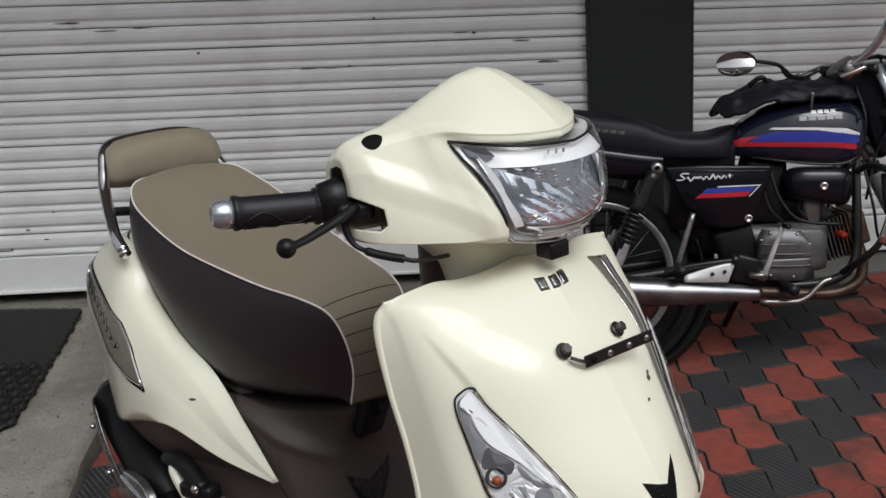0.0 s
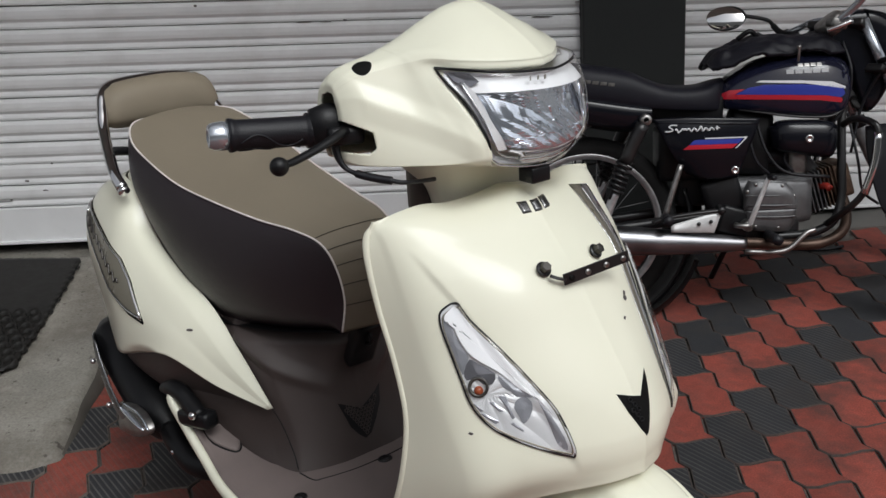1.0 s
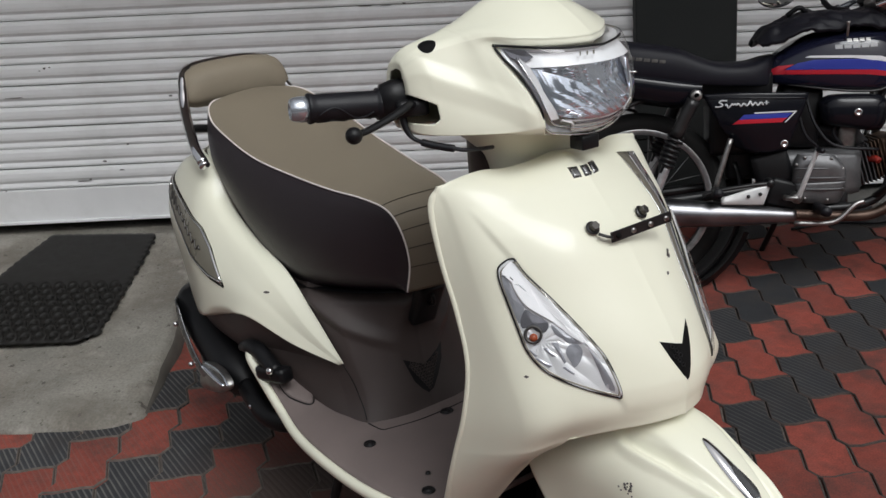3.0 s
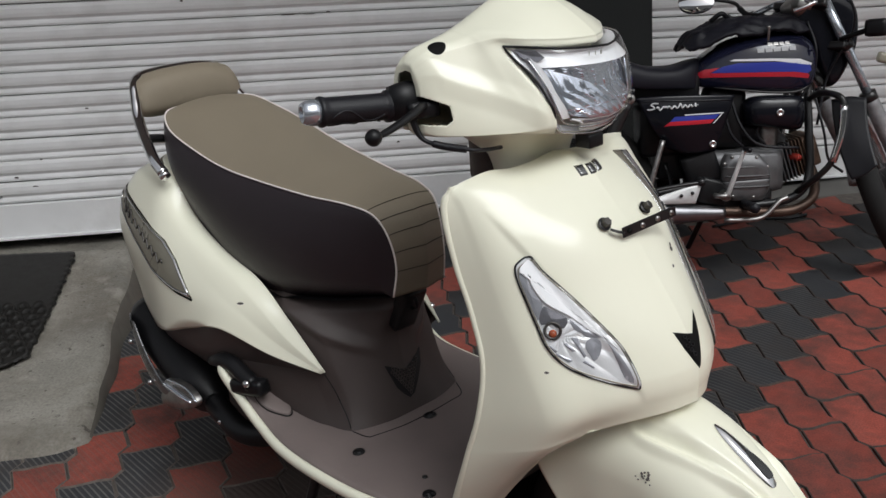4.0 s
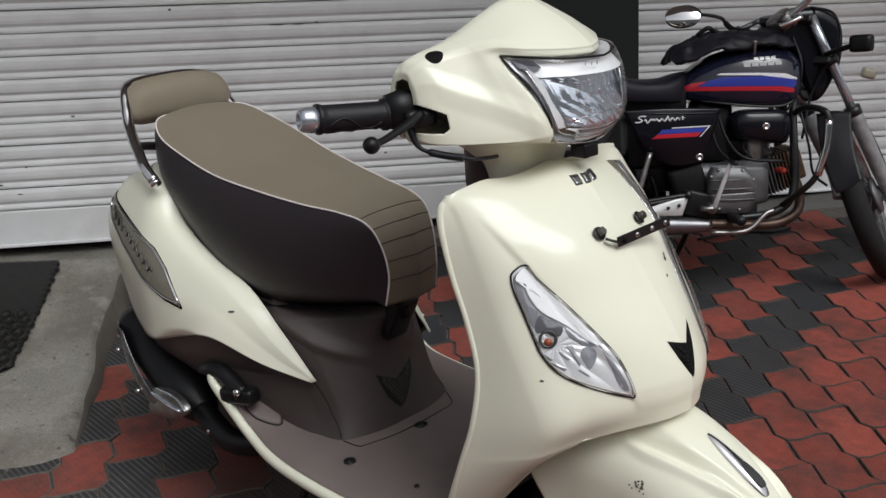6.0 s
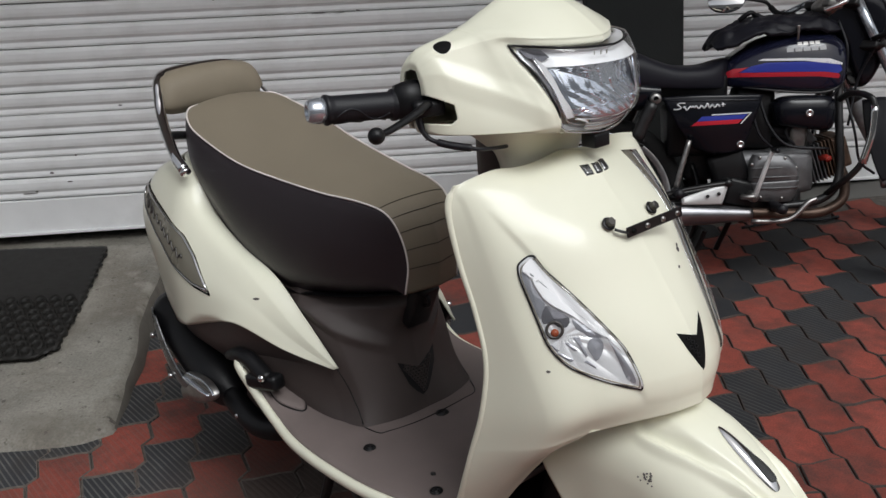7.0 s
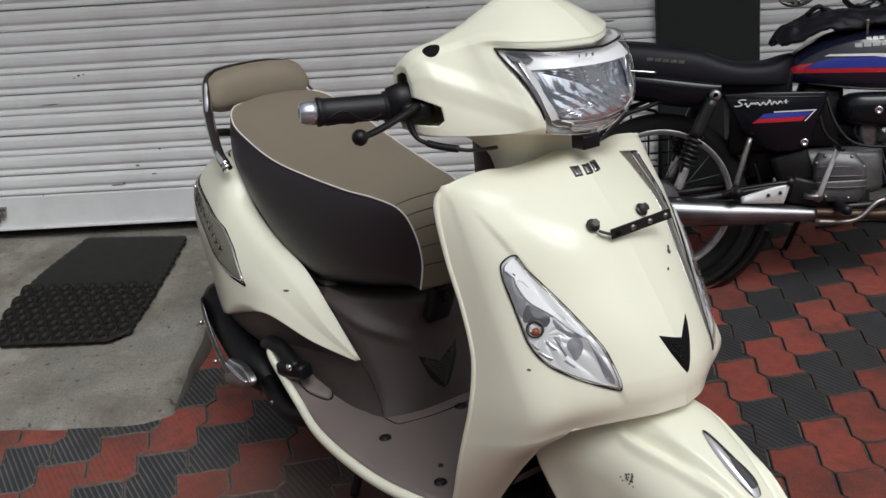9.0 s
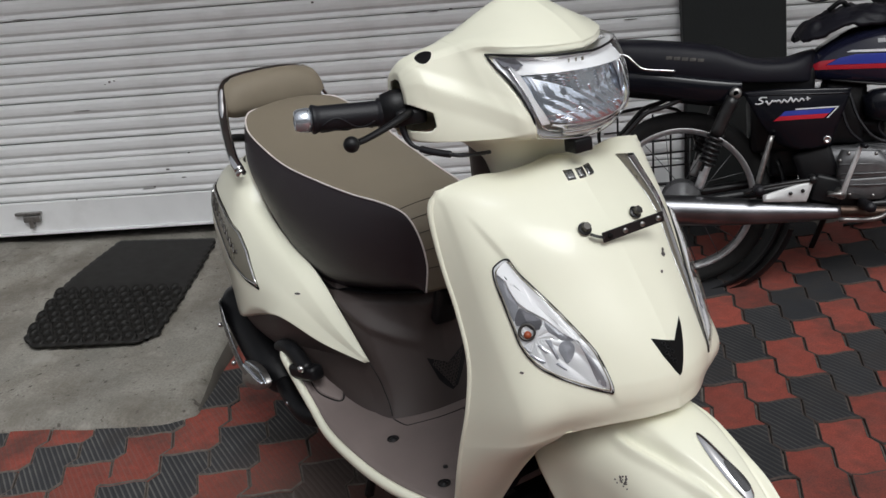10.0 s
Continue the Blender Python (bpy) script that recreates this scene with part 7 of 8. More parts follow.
# engine: crank case, cover, finned cylinder, head
eng = part("engine", box((0.30, 0.20, 0.15), (0.49, -0.0, 0.365), None, 0.03), ALU, moto, "dirty grey alloy engine")
CC = Surf((
    ((0.421, -0.10, 0.345), (0.424, -0.125, 0.345), (0.444, -0.135, 0.345), (0.511, -0.137, 0.345), (0.564, -0.135, 0.345), (0.577, -0.12, 0.345), (0.579, -0.10, 0.345)),
    ((0.426, -0.10, 0.40), (0.430, -0.128, 0.40), (0.451, -0.140, 0.40), (0.511, -0.143, 0.395), (0.554, -0.140, 0.39), (0.570, -0.125, 0.385), (0.574, -0.10, 0.385)),
    ((0.441, -0.10, 0.432), (0.444, -0.118, 0.432), (0.458, -0.128, 0.432), (0.497, -0.130, 0.43), (0.534, -0.128, 0.425), (0.544, -0.115, 0.42), (0.547, -0.10, 0.42)),
))
part("clutch_cover", CC.bm(30, 14), ALU, eng, "grey ribbed clutch cover", solid=0.01)
CL = Surf((
    ((0.421, -0.10, 0.345), (0.424, -0.125, 0.345), (0.444, -0.135, 0.345), (0.511, -0.137, 0.345), (0.564, -0.135, 0.345), (0.577, -0.12, 0.345), (0.579, -0.10, 0.345)),
    ((0.431, -0.10, 0.31), (0.434, -0.122, 0.31), (0.451, -0.132, 0.305), (0.511, -0.134, 0.30), (0.550, -0.132, 0.30), (0.570, -0.118, 0.305), (0.574, -0.10, 0.305)),
    ((0.444, -0.10, 0.285), (0.448, -0.112, 0.285), (0.464, -0.122, 0.28), (0.511, -0.122, 0.275), (0.544, -0.12, 0.275), (0.560, -0.11, 0.28), (0.564, -0.10, 0.28)),
))
part("clutch_cover_lower", CL.bm(30, 12), ALU, eng, solid=0.01)
for z, x0, x1 in ((0.392, 0.420, 0.562), (0.362, 0.424, 0.574), (0.326, 0.438, 0.574)):
    part("cover_rib", tube([(x0, -0.140, z), ((x0 + x1) / 2, -0.149, z - 0.002), (x1, -0.138, z - 0.005)], 0.0028, 6, 4), ALU, eng)
for p in ((0.424, -0.138, 0.405), (0.45, -0.137, 0.425), (0.53, -0.137, 0.418), (0.566, -0.135, 0.385), (0.566, -0.132, 0.32), (0.52, -0.131, 0.288), (0.452, -0.13, 0.295)):
    part("cover_screw", lathe(((0.0, 0.006), (0.004, 0.006), (0.0055, 0.003), (0.0055, -0.004)), p, (0, -1, 0), 10), STEEL, eng)
for k in range(10):
    c = Vector((0.612 + 0.0115 * k, -0.005, 0.352 + 0.0038 * k))
    part("fin", box((0.0035, 0.165 - 0.004 * abs(k - 5), 0.125), c + Vector((0.0, 0, 0.02)), Matrix.Rotation(radians(-15), 3, "Y"), 0.001), RUST if k > 5 else ALU, eng, smooth=False)
part("cylinder", tube([(0.58, 0, 0.35), (0.66, 0, 0.385), (0.735, 0, 0.41)], 0.05, 18, 3), RUST, eng, "rust-stained cylinder")
part("cylinder_head", box((0.06, 0.14, 0.11), (0.735, 0, 0.415), Matrix.Rotation(radians(-15), 3, "Y"), 0.014), RUST, eng)
part("spark_cap", tube([(0.665, -0.06, 0.40), (0.675, -0.10, 0.405), (0.68, -0.115, 0.40)], 0.011, 10, 4), mat("red_cap", (0.35, 0.03, 0.02), 0.5), eng, "red spark plug cap")
part("carburettor", box((0.06, 0.07, 0.08), (0.60, -0.03, 0.475), None, 0.015), STEEL, eng)
part("intake", tube([(0.61, -0.02, 0.53), (0.625, -0.02, 0.48), (0.66, -0.01, 0.44)], 0.024, 12, 4), ALU, eng)
for pts in (((0.46, -0.09, 0.62), (0.49, -0.11, 0.52), (0.55, -0.115, 0.455), (0.68, -0.11, 0.435)), ((0.43, -0.10, 0.60), (0.455, -0.11, 0.50), (0.50, -0.10, 0.45)), ((0.57, -0.08, 0.53), (0.55, -0.085, 0.49), (0.58, -0.08, 0.45))):
    part("hose", tube(pts, 0.005, 8, 8), RUBBER, eng)
part("air_filter", box((0.13, 0.12, 0.20), (0.455, -0.01, 0.545), Matrix.Rotation(0.1, 3, "Y"), 0.025), BLACK, moto, "black air filter box")
part("engine_mount", box((0.32, 0.07, 0.10), (0.50, 0.02, 0.47), Matrix.Rotation(-0.12, 3, "Y"), 0.02), BLACK, moto)
part("inlet_rubber", tube([(0.50, -0.02, 0.50), (0.55, -0.03, 0.495), (0.58, -0.03, 0.48)], 0.028, 14, 4), RUBBER, moto)
part("crank_base", box((0.26, 0.2, 0.09), (0.47, 0, 0.275), None, 0.025), BLACK_STEEL, eng)

# kick starter, foot rests, brake pedal, exhaust
kick = part("kick_lever", tube([(0.424, -0.165, 0.303), (0.438, -0.178, 0.350), (0.466, -0.182, 0.425), (0.478, -0.180, 0.452)], 0.0075, 10, 5, flat=0.7, taper=lambda t: 1.2 - 0.35 * t), WHITE_PLATE, moto, "chrome kick-start lever")
part("kick_boss", lathe(((0.0, 0.02), (0.016, 0.018), (0.018, 0.0), (0.016, -0.05), (0.0, -0.05)), (0.422, -0.15, 0.302), (0, -1, 0), 18), STEEL, kick)
part("kick_shaft", tube([(0.385, -0.15, 0.305), (0.40, -0.165, 0.304), (0.424, -0.168, 0.303)], 0.009, 10, 3), STEEL, kick)
part("kick_foot", tube([(0.479, -0.178, 0.452), (0.482, -0.20, 0.453), (0.484, -0.215, 0.454)], 0.008, 8, 3), RUBBER, kick)
pipe = part("exhaust_header", tube([(0.735, -0.03, 0.385), (0.745, -0.07, 0.33), (0.72, -0.125, 0.27), (0.65, -0.14, 0.235), (0.55, -0.142, 0.235), (0.46, -0.142, 0.243), (0.38, -0.142, 0.252)], 0.0165, 14, 6), HEADER, moto, "rust-browned exhaust pipe")
part("silencer", tube([(0.42, -0.142, 0.243), (0.34, -0.145, 0.249), (0.24, -0.152, 0.257), (0.10, -0.160, 0.269), (-0.10, -0.168, 0.289), (-0.34, -0.175, 0.314), (-0.40, -0.176, 0.320)], 0.048, 24, 6, taper=lambda t: 0.42 + 0.58 * min(1, t / 0.6)), PIPE_CHROME, pipe, "long chrome silencer")
part("heat_plate", Surf((((0.185, -0.178, 0.318), (0.26, -0.178, 0.338), (0.34, -0.172, 0.354)), ((0.185, -0.186, 0.305), (0.26, -0.184, 0.310), (0.325, -0.178, 0.315)), ((0.185, -0.184, 0.298), (0.26, -0.18, 0.292), (0.315, -0.175, 0.288)))).bm(12, 8), WHITE_PLATE, moto, "white-chrome heat plate", solid=0.003)
for q in ((0.268, -0.189, 0.320), (0.305, -0.185, 0.325)):
    part("plate_screw", lathe(((0.0, 0.004), (0.005, 0.003), (0.006, -0.002)), q, (0, -1, 0.1), 10), BLACK_STEEL, moto)
part("rear_peg", tube([(0.175, -0.14, 0.335), (0.172, -0.19, 0.338), (0.17, -0.23, 0.34)], 0.016, 12, 4), RUBBER, moto, "black rubber pillion peg")
part("peg_bracket", tube([(0.13, -0.165, 0.326), (0.18, -0.17, 0.341), (0.272, -0.172, 0.352), (0.336, -0.17, 0.356)], 0.012, 8, 4, flat=0.6), BLACK_STEEL, moto)
part("bracket_boss", lathe(((0.0, 0.012), (0.012, 0.010), (0.014, 0.0), (0.014, -0.03)), (0.338, -0.172, 0.356), (0, -1, 0), 16), BLACK_STEEL, moto)
part("brace_bar", tube([(0.222, -0.150, 0.50), (0.195, -0.158, 0.42), (0.172, -0.16, 0.345)], 0.009, 8, 4), STEEL, moto, "grey steel frame brace")
part("brake_pedal", tube([(0.41, -0.175, 0.225), (0.50, -0.185, 0.222), (0.545, -0.185, 0.235), (0.59, -0.18, 0.275), (0.62, -0.175, 0.285)], 0.008, 10, 5), STEEL, moto, "dull steel brake pedal")
part("front_peg", tube([(0.49, -0.13, 0.265), (0.49, -0.20, 0.268), (0.49, -0.245, 0.27)], 0.016, 12, 4), RUBBER, moto)
part("crank_clutter", box((0.10, 0.06, 0.09), (0.39, -0.10, 0.31), Matrix.Rotation(0.3, 3, "Y"), 0.012), BLACK, moto)
part("sprocket_cover", box((0.12, 0.05, 0.12), (0.36, -0.09, 0.39), Matrix.Rotation(-0.3, 3, "Y"), 0.02), BLACK, moto)
part("battery_box", box((0.2, 0.14, 0.17), (0.27, 0, 0.52), None, 0.02), BLACK, moto)

# frame and crash guard
for s in (1, -1):
    part("down_tube", tube([(0.755, 0.02 * s, 0.72), (0.735, 0.045 * s, 0.60), (0.728, 0.075 * s, 0.46), (0.722, 0.095 * s, 0.36), (0.690, 0.115 * s, 0.295), (0.62, 0.115 * s, 0.262), (0.50, 0.11 * s, 0.255)], 0.014, 10, 6), BLACK_STEEL, moto)
    part("swing_arm", tube([(0.33, 0.085 * s, 0.33), (0.15, 0.085 * s, 0.31), (-0.055, 0.085 * s, 0.292)], 0.017, 10, 4), BLACK_STEEL, moto)
    part("crash_guard", tube([(0.735, 0.05 * s, 0.585), (0.74, 0.13 * s, 0.610), (0.756, 0.22 * s, 0.608), (0.770, 0.245 * s, 0.582), (0.762, 0.248 * s, 0.49), (0.738, 0.240 * s, 0.405), (0.705, 0.21 * s, 0.352), (0.67, 0.12 * s, 0.29)], 0.0105, 10, 6), BLACK_STEEL, moto, "black tubular crash guard")
    part("guard_sleeve", tube([(0.771, 0.247 * s, 0.578), (0.761, 0.25 * s, 0.485), (0.738, 0.242 * s, 0.400)], 0.0125, 10, 5), CHROME, moto, "chrome sleeve on the guard")
    # rear shock absorber
    sh = part("shock_absorber", tube([(0.112, 0.138 * s, 0.628), (0.082, 0.138 * s, 0.570), (0.055, 0.138 * s, 0.512)], 0.021, 14, 3), BLACK_STEEL, moto, "black shock absorber with coil spring")
    part("shock_eye", lathe(((0.008, -0.015), (0.017, -0.014), (0.019, 0.0), (0.017, 0.014), (0.008, 0.015)), (0.119, 0.14 * s, 0.640), (0, 1, 0), 18), STEEL, sh)
    part("shock_rod", tube([(0.055, 0.138 * s, 0.52), (0.012, 0.138 * s, 0.40), (0.018, 0.138 * s, 0.41)], 0.013, 10, 3), BLACK_STEEL, sh)
    part("shock_sleeve", tube([(0.024, 0.138 * s, 0.422), (0.010, 0.138 * s, 0.387), (-0.006, 0.138 * s, 0.348)], 0.0145, 12, 3), RIM_STEEL, sh, "bright lower sleeve")
    a, b = Vector((0.056, 0.138 * s, 0.515)), Vector((0.022, 0.138 * s, 0.425))
    ax = (b - a).normalized()
    u = ax.cross(Vector((0, 1, 0))).normalized()
    w = Vector((0, 1, 0))
    part("coil_spring", tube([a.lerp(b, k / 60) + (u * math.cos(k * 0.63) + w * math.sin(k * 0.63)) * 0.024 for k in range(61)], 0.0052, 6, 1), BLACK_STEEL, sh)
part("side_stand", tube([(0.45, 0.11, 0.25), (0.42, 0.20, 0.12), (0.38, 0.285, -0.02)], 0.010, 8, 4), BLACK_STEEL, moto)

# front end
forks = new("front_fork")
forks.parent = moto
for s in (1, -1):
    d = Vector((0.457, 0, -1)).normalized()
    # steering turned to the left: the right leg ahead, the left one back
    off = Vector((0.053 * -s, 0.066 * s, 0))
    a = Vector((0.732, 0, 0.90)) + off
    part("fork_tube", tube([a, a + d * 0.36], 0.0155, 14, 3), MOTO_CHROME, forks, "chrome fork tube")
    part("fork_cover", tube([a + d * 0.335, a + d * 0.365], 0.027, 14, 2), BLACK_STEEL, forks)
    part("fork_slider", tube([a + d * 0.345, a + d * 0.46, a + d * 0.60, Vector(AXLE_F) + Vector((-0.073 * s, 0.045 * s, 0.0))], 0.024, 14, 3, taper=lambda t: 1.1 - 0.15 * t), FORK_ALLOY, forks, "grey alloy fork slider")
    part("fork_clamp", lathe(((0.0, -0.014), (0.024, -0.013), (0.026, 0.0), (0.024, 0.013), (0.0, 0.014)), a + d * 0.16, d, 16), BLACK_STEEL, forks)
part("yoke", box((0.06, 0.19, 0.025), (0.735, 0, 0.885), Matrix.Rotation(radians(38), 3, "Z") @ Matrix.Rotation(radians(25), 3, "Y"), 0.008), BLACK_STEEL, forks)
part("yoke_lower", box((0.07, 0.19, 0.028), (0.803, 0, 0.745), Matrix.Rotation(radians(38), 3, "Z") @ Matrix.Rotation(radians(25), 3, "Y"), 0.008), BLACK_STEEL, forks)
part("head_stock", tube([(0.715, 0, 0.90), (0.75, 0, 0.82), (0.79, 0, 0.73)], 0.03, 14, 3), BLACK_STEEL, moto)
part("front_axle", tube([Vector(AXLE_F) + Vector((-0.08 * s, 0.05 * s, 0)) for s in (-1, 0, 1)], 0.010, 10, 2), STEEL, forks)
mg = new("front_mudguard")
mg.parent = moto
mg.matrix_local = Matrix.Translation(AXLE_F) @ Matrix.Rotation(radians(TURN), 4, "Z") @ Matrix.Rotation(radians(CAMBER), 4, "X")
part("blade", lathe([(0.285, -0.066), (0.315, -0.060), (0.330, -0.038), (0.334, 0.0), (0.330, 0.038), (0.315, 0.060), (0.285, 0.066)], (0, 0, 0), (0, 1, 0), 40, (-60, 20)), MOTO_BLUE_BLACK, mg, "dark mudguard blade", solid=0.004)
part("mud_flap", Surf((
    ((0.750, -0.200, 0.592), (0.795, -0.225, 0.600), (0.840, -0.250, 0.594)),
    ((0.748, -0.220, 0.530), (0.790, -0.248, 0.530), (0.836, -0.268, 0.530)),
    ((0.752, -0.245, 0.460), (0.794, -0.275, 0.458), (0.836, -0.295, 0.460)),
    ((0.766, -0.278, 0.380), (0.805, -0.303, 0.382), (0.840, -0.325, 0.400)),
    ((0.779, -0.292, 0.345), (0.812, -0.312, 0.362), (0.840, -0.330, 0.392)),
)).bm(12, 16), RUBBER, moto, "black plastic mud flap behind the fork", solid=0.006)
nose = new("headlamp_unit")
nose.parent = moto
nose.matrix_local = Matrix.Translation((0.76, 0, 0)) @ Matrix.Rotation(radians(34), 4, "Z") @ Matrix.Translation((-0.79, 0, 0.0))
# fairing behind the fork: a rounded shell drawn from its side outline
FAIR = vs((0.647, 0, 0.852), (0.686, 0, 0.892), (0.734, 0, 0.924), (0.785, 0, 0.934), (0.839, 0, 0.926), (0.893, 0, 0.888), (0.910, 0, 0.834), (0.905, 0, 0.750), (0.880, 0, 0.690), (0.842, 0, 0.630), (0.808, 0, 0.622), (0.775, 0, 0.690), (0.757, 0, 0.760), (0.715, 0, 0.815))
fair_mid = Vector((0.80, 0, 0.80))
shell = Surf([[fair_mid + (q - fair_mid) * k + Vector((0, y, 0)) for q in FAIR + FAIR[:1]] for y, k in ((-0.050, 0.55), (-0.048, 0.80), (-0.036, 0.95), (0.0, 1.0), (0.07, 1.0), (0.13, 0.92), (0.15, 0.7))])
part("headlamp_fairing", shell.bm(56, 24, close=True), MOTO_BLACK, moto, "black headlamp fairing")
part("headlamp", lathe(((0.0, 0.035), (0.05, 0.03), (0.08, 0.012), (0.085, 0.0), (0.07, -0.05), (0.0, -0.07)), (0.93, 0.02, 0.825), (1, 0.25, -0.05), 28), CHROME, nose)
part("instrument", lathe(((0.0, 0.02), (0.04, 0.02), (0.046, 0.012), (0.046, -0.03), (0.0, -0.03)), (0.70, -0.02, 0.895), (-0.6, 0, 0.8), 24), STEEL, moto, "round instrument with steel rim")
bar = part("handlebar", tube([(0.72, 0.0, 0.905), (0.715, -0.06, 0.905), (0.70, -0.10, 0.90), (0.745, -0.16, 0.96), (0.765, -0.20, 1.02), (0.755, -0.26, 1.05), (0.735, -0.36, 1.045)], 0.011, 12, 6), MOTO_CHROME, moto, "chrome handlebar turned to one side")
part("handlebar_far", tube([(0.72, 0.0, 0.905), (0.70, 0.06, 0.905), (0.68, 0.10, 0.90), (0.67, 0.15, 0.89), (0.65, 0.20, 0.875), (0.63, 0.25, 0.862), (0.61, 0.30, 0.85)], 0.011, 12, 6), MOTO_CHROME, bar)
part("bar_grip", tube([(0.645, 0.22, 0.87), (0.625, 0.27, 0.857), (0.60, 0.33, 0.845)], 0.017, 12, 4), RUBBER, bar)
part("bar_grip_near", tube([(0.752, -0.27, 1.05), (0.742, -0.33, 1.047), (0.728, -0.39, 1.043)], 0.017, 12, 4), RUBBER, bar)
part("bar_clamp", box((0.05, 0.07, 0.03), (0.70, -0.08, 0.895), Matrix.Rotation(0.3, 3, "Y"), 0.008), STEEL, bar)
part("clutch_lever", tube([(0.66, -0.12, 0.875), (0.69, -0.13, 0.885), (0.73, -0.13, 0.90)], 0.008, 8, 4), CHROME, bar)
# far mirror
mr_ob = part("mirror_stem", tube([(0.60, 0.235, 0.90), (0.585, 0.225, 0.915), (0.555, 0.215, 0.925), (0.50, 0.20, 0.935)], 0.0065, 10, 6), BLACK_STEEL, moto, "black mirror stem")
part("stem_root", tube([(0.66, 0.16, 0.865), (0.62, 0.21, 0.875), (0.60, 0.235, 0.90)], 0.010, 10, 4), BLACK, mr_ob)
mo = bmesh.new()
bmesh.ops.create_uvsphere(mo, u_segments=32, v_segments=16, radius=1, matrix=Matrix.Translation((0.438, 0.195, 0.930)) @ Matrix.Rotation(radians(-20), 4, "Z") @ Matrix.Rotation(radians(-4), 4, "Y") @ Matrix.Diagonal((0.063, 0.020, 0.040, 1)))
part("mirror_shell", mo, BLACK, mr_ob)
mo = lathe(((0.0, 0.003), (0.94, 0.0025), (1.0, 0.0)), (0, 0, 0), (0, 0, 1), 40)
for v in mo.verts:
    v.co = Vector((0.438, 0.195, 0.930)) + Matrix.Rotation(radians(-20), 3, "Z") @ Vector((v.co.x * 0.061, -0.030 - v.co.z + v.co.y * 0.038 * 0.25, v.co.y * 0.038 - v.co.x * 0.004))
part("mirror_glass", mo, MIRROR, mr_ob, "oval mirror glass")
# front indicators
for s in (1, -1):
    st_ob = part("indicator", tube([(0.81, 0.10 * s, 0.775), (0.81, 0.16 * s, 0.79), (0.81, 0.20 * s, 0.80)], 0.009, 10, 4), BLACK, nose, "black indicator on a rubber stalk")
    part("indicator_body", box((0.05, 0.07, 0.055), (0.81, 0.228 * s, 0.805), Matrix.Rotation(0.2, 3, "Z"), 0.014), BLACK, st_ob)
part("fork_lamp", box((0.05, 0.02, 0.035), (0.96, -0.11, 0.705), Matrix.Rotation(0.3, 3, "Y"), 0.01), AMBER, moto, "small pale side reflector")
for pts in (((0.80, -0.03, 0.93), (0.84, -0.12, 0.90), (0.86, -0.10, 0.80), (0.80, -0.05, 0.66), (0.76, -0.06, 0.50)), ((0.73, -0.05, 0.84), (0.745, -0.09, 0.75), (0.735, -0.08, 0.65), (0.70, -0.08, 0.60)), ((0.755, -0.04, 0.62), (0.775, -0.08, 0.48), (0.80, -0.06, 0.38), (0.86, -0.03, 0.33))):
    part("cable", tube(pts, 0.0045, 8, 8), RUBBER, moto)

# loose black cable lying by the wall
lead = [(1.30, 3.36), (1.22, 3.34), (1.10, 3.37), (1.0, 3.35), (0.92, 3.33)]
tagged(part("loose_cable", tube([(x, y, ground_z(x, y) + 0.008) for x, y in lead], 0.006, 8, 6), RUBBER), "thin black cable lying on the paving", "cable")

# ---- zigzag paving ----


class Laying:
    """One run of blocks: its first block, its two steps and the wave of the blocks' long sides."""

    def __init__(self, first, along, across, wave):
        self.first, self.along, self.across, self.wave = Vector(first), Vector(along), Vector(across), wave
        self.e1 = self.along.normalized()
        self.e2 = Vector((-self.e1.y, self.e1.x))
        self.length, self.width = self.along.length, self.across.dot(self.e2)
        self.turn = math.atan2(self.e1.y, self.e1.x)

    def outline(self, gap):
        """Long sides saw along twice a block, ends bow a little, so that the blocks lock."""
        n, w = self.length, self.width

        def saw(t):
            t = (t * 2) % 1.0
            return self.wave * (t / 0.72 - 0.5 if t < 0.72 else 0.5 - (t - 0.72) / 0.28)

        def bow(t):
            return 0.0045 * math.sin(t * 2 * math.pi)

        knots = [0.0, 0.16, 0.33, 0.36, 0.43, 0.5, 0.66, 0.83, 0.86, 0.93, 1.0]
        out = [Vector((-n / 2 + n * t, -w / 2 + saw(t))) for t in knots]
        out += [Vector((n / 2 + bow(t), -w / 2 + w * t + saw(1.0))) for t in (0.25, 0.5, 0.75)]
        out += [Vector((-n / 2 + n * t, w / 2 + saw(t))) for t in knots[::-1]]
        out += [Vector((-n / 2 + bow(t), -w / 2 + w * t + saw(0.0))) for t in (0.75, 0.5, 0.25)]
        return [Vector((p.x * (1 - 2 * gap / n), p.y * (1 - 2 * gap / w))) for p in out]

    def mesh(self, material, seed, edge):
        bm = bmesh.new()
        rng = random.Random(seed)
        loops = [[bm.verts.new((p.x, p.y, z + rng.uniform(-0.0006, 0.0006) * (z > -0.01))) for p in self.outline(g)] for g, z in ((0.0052, 0.0), (0.0026, -0.0010), (0.0014, -0.0045), (0.0014, -0.035))]
        bm.faces.new(loops[0])
        k = len(loops[0])
        # dust lies in the worn arrises
        for a, b in zip(loops, loops[1:]):
            for i in range(k):
                bm.faces.new((a[i], a[(i + 1) % k], b[(i + 1) % k], b[i])).material_index = int(b is not loops[-1])
        bmesh.ops.recalc_face_normals(bm, faces=bm.faces)
        me = bpy.data.meshes.new("paver")
        bm.to_mesh(me)
        bm.free()
        me.materials.append(material)
        me.materials.append(edge)
        return me


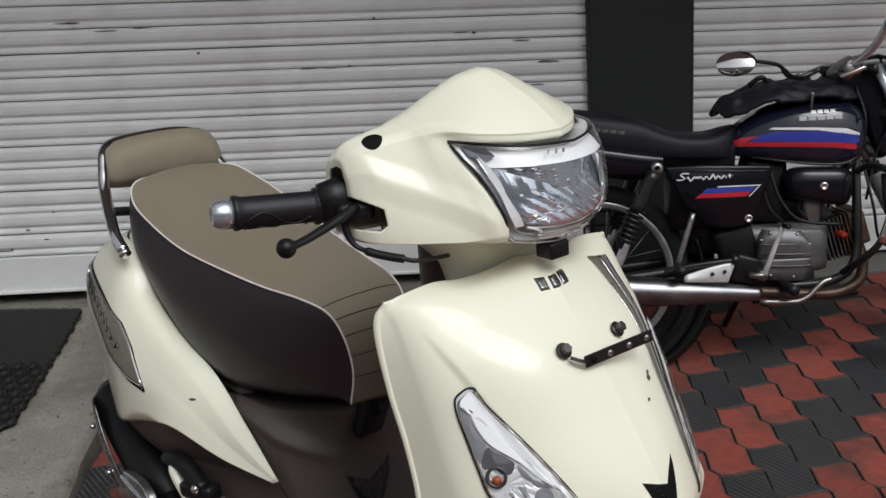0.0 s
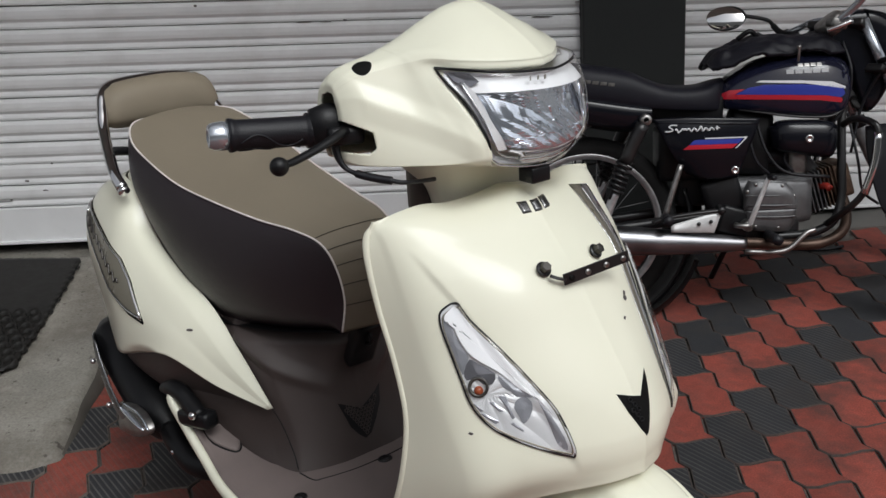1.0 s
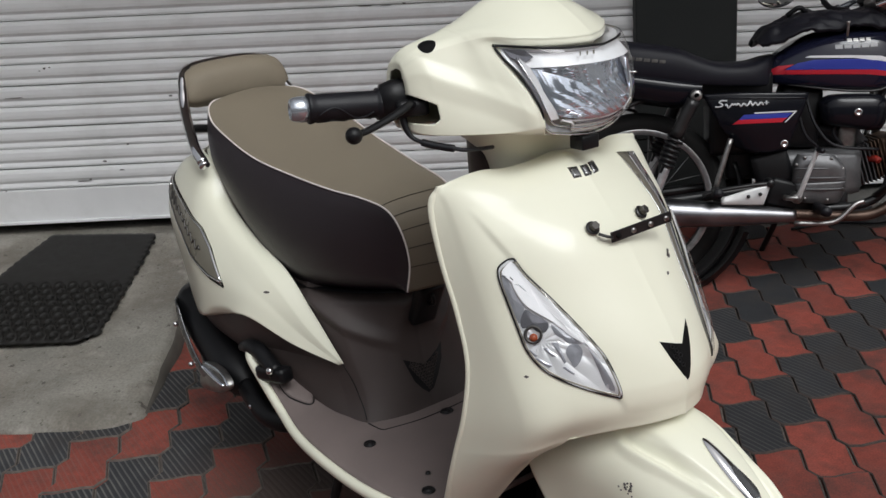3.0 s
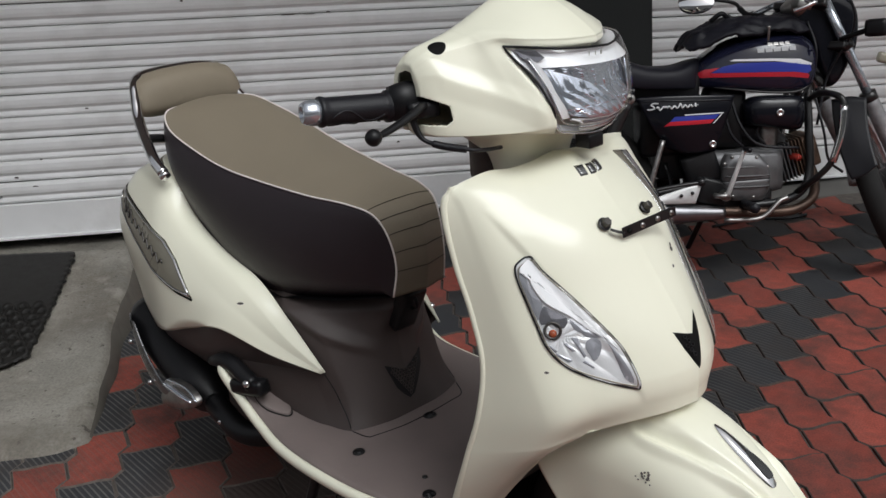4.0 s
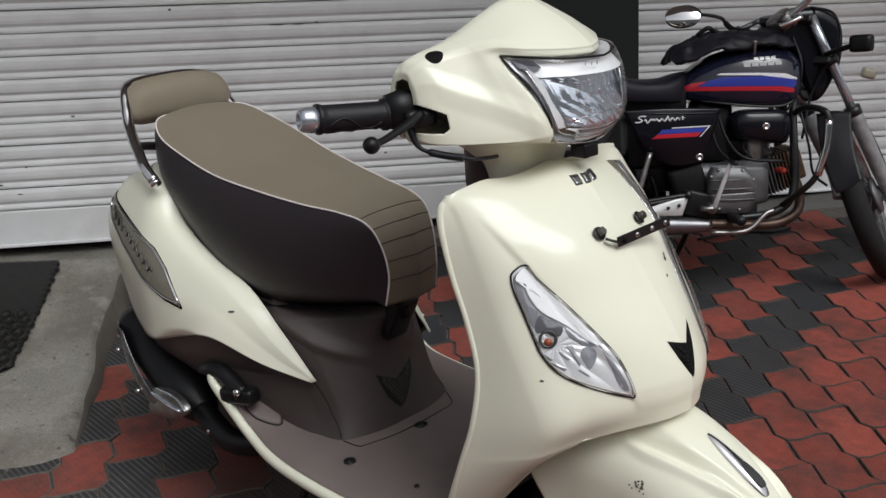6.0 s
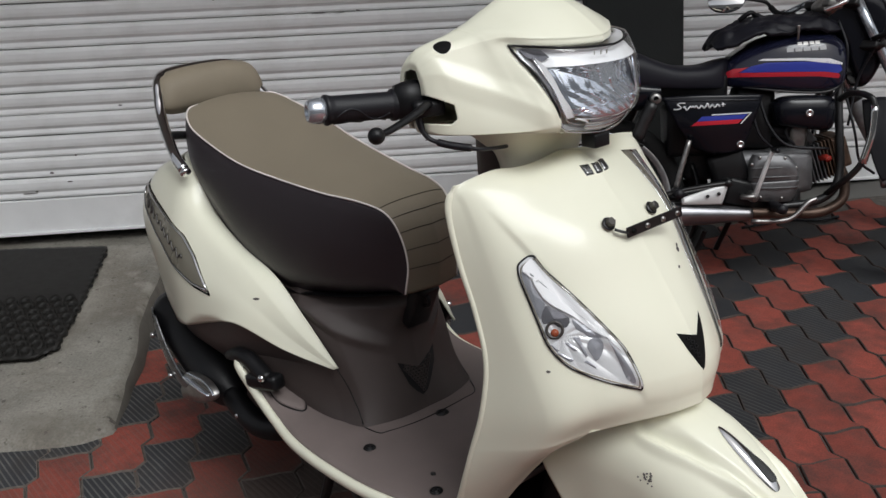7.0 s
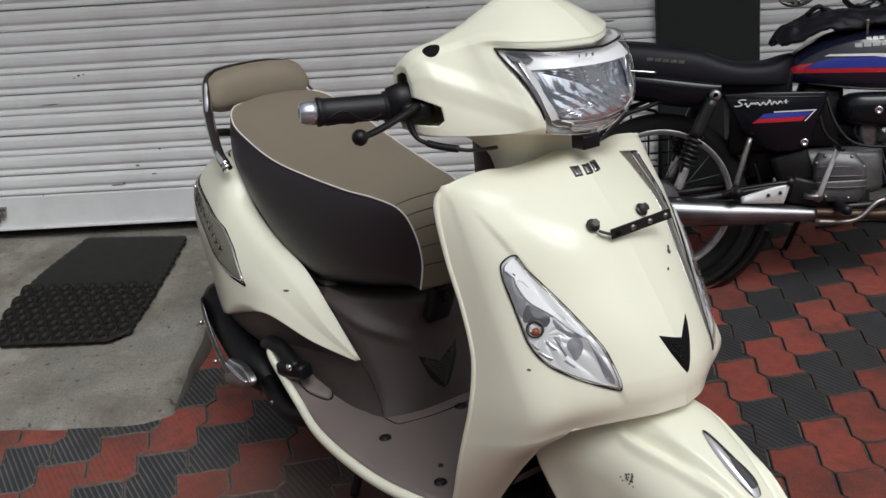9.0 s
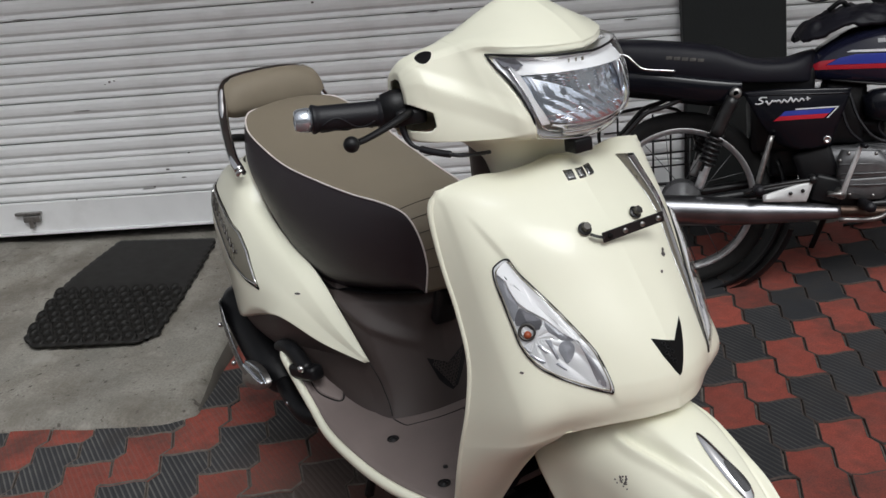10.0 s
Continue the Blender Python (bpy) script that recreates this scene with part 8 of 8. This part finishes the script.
YARD = Laying((0.480, 2.191), (0.0315, -0.2335), (0.0975, 0.1255), -0.017)
RAMP_SIDE = Laying((-1.119, 2.064), (0.035, -0.249), (0.1215, 0.1425), 0.024)
paving = tagged(new("pavement"), "red and charcoal zigzag concrete paving blocks", "paving", kind="structure")
lean = Vector((0, 0, 1)).rotation_difference(FALL).to_matrix().to_4x4()
rng = random.Random(11)
cells = []
for lay, mats in ((YARD, (PAVER_RED, PAVER_DARK_CLEAN, PAVER_DARK_PLAIN)), (RAMP_SIDE, (PAVER_RED_RIBBED, PAVER_DARK, PAVER_DARK))):
    meshes = [[lay.mesh(m, k, PAVER_EDGE if lay is RAMP_SIDE else PAVER_EDGE_DULL) for k in range(3)] for m in mats]
    for m in range(-60, 60):
        for n in range(-44, 48):
            p = lay.first + lay.across * m + lay.along * n
            if not (-3.4 < p.x < 2.8 and -2.0 < p.y < 3.5) or (p.x > -0.42 - 0.10 * (p.y - 2)) != (lay is YARD):
                continue
            if p.x < ramp_edge(max(2.1, min(p.y, 3.4))) - 0.13 and p.y > 2.26:
                continue
            # bands of red and charcoal; plain red out towards the street
            red = n % 2 == 0 or (lay is YARD and n >= 2 and p.x > 0.1)
            near = -2.0 < p.x < 1.9 and p.y > 1.35 and not (-0.75 < p.x < 0.1 and p.y < 1.75)
            plain = 2 if p.y > 2.62 + 0.12 * noise.noise(Vector((p.x * 3, p.y * 3, 0))) else 1
            cells.append((near, p, red, lay, meshes[0 if red else plain], mats[0] if red else mats[plain]))
cells.sort(key=lambda c: (not c[0], (c[1] - Vector((0.0, 2.2))).length))
rest = {}
for k, (near, p, red, lay, meshes, m) in enumerate(cells):
    m4 = Matrix.Translation((p.x, p.y, ground_z(p.x, p.y) + rng.uniform(-0.002, 0.002))) @ lean @ Matrix.Rotation(lay.turn + rng.uniform(-0.008, 0.008), 4, "Z") @ Matrix.Rotation(rng.uniform(-0.008, 0.008), 4, "X") @ Matrix.Rotation(rng.uniform(-0.006, 0.006), 4, "Y")
    me = rng.choice(meshes)
    if k < 300:
        ob = new("paver", me)
        ob.parent = paving
        ob.matrix_local = m4
    else:
        bm = rest.setdefault(m, bmesh.new())
        have = len(bm.verts)
        bm.from_mesh(me)
        bm.verts.ensure_lookup_table()
        for v in bm.verts[have:]:
            v.co = m4 @ v.co
for m, bm in rest.items():
    tagged(part("outer_pavers", bm, m, paving, smooth=False), kind="stuff").data.materials.append(PAVER_EDGE if m in (PAVER_RED_RIBBED, PAVER_DARK) else PAVER_EDGE_DULL)
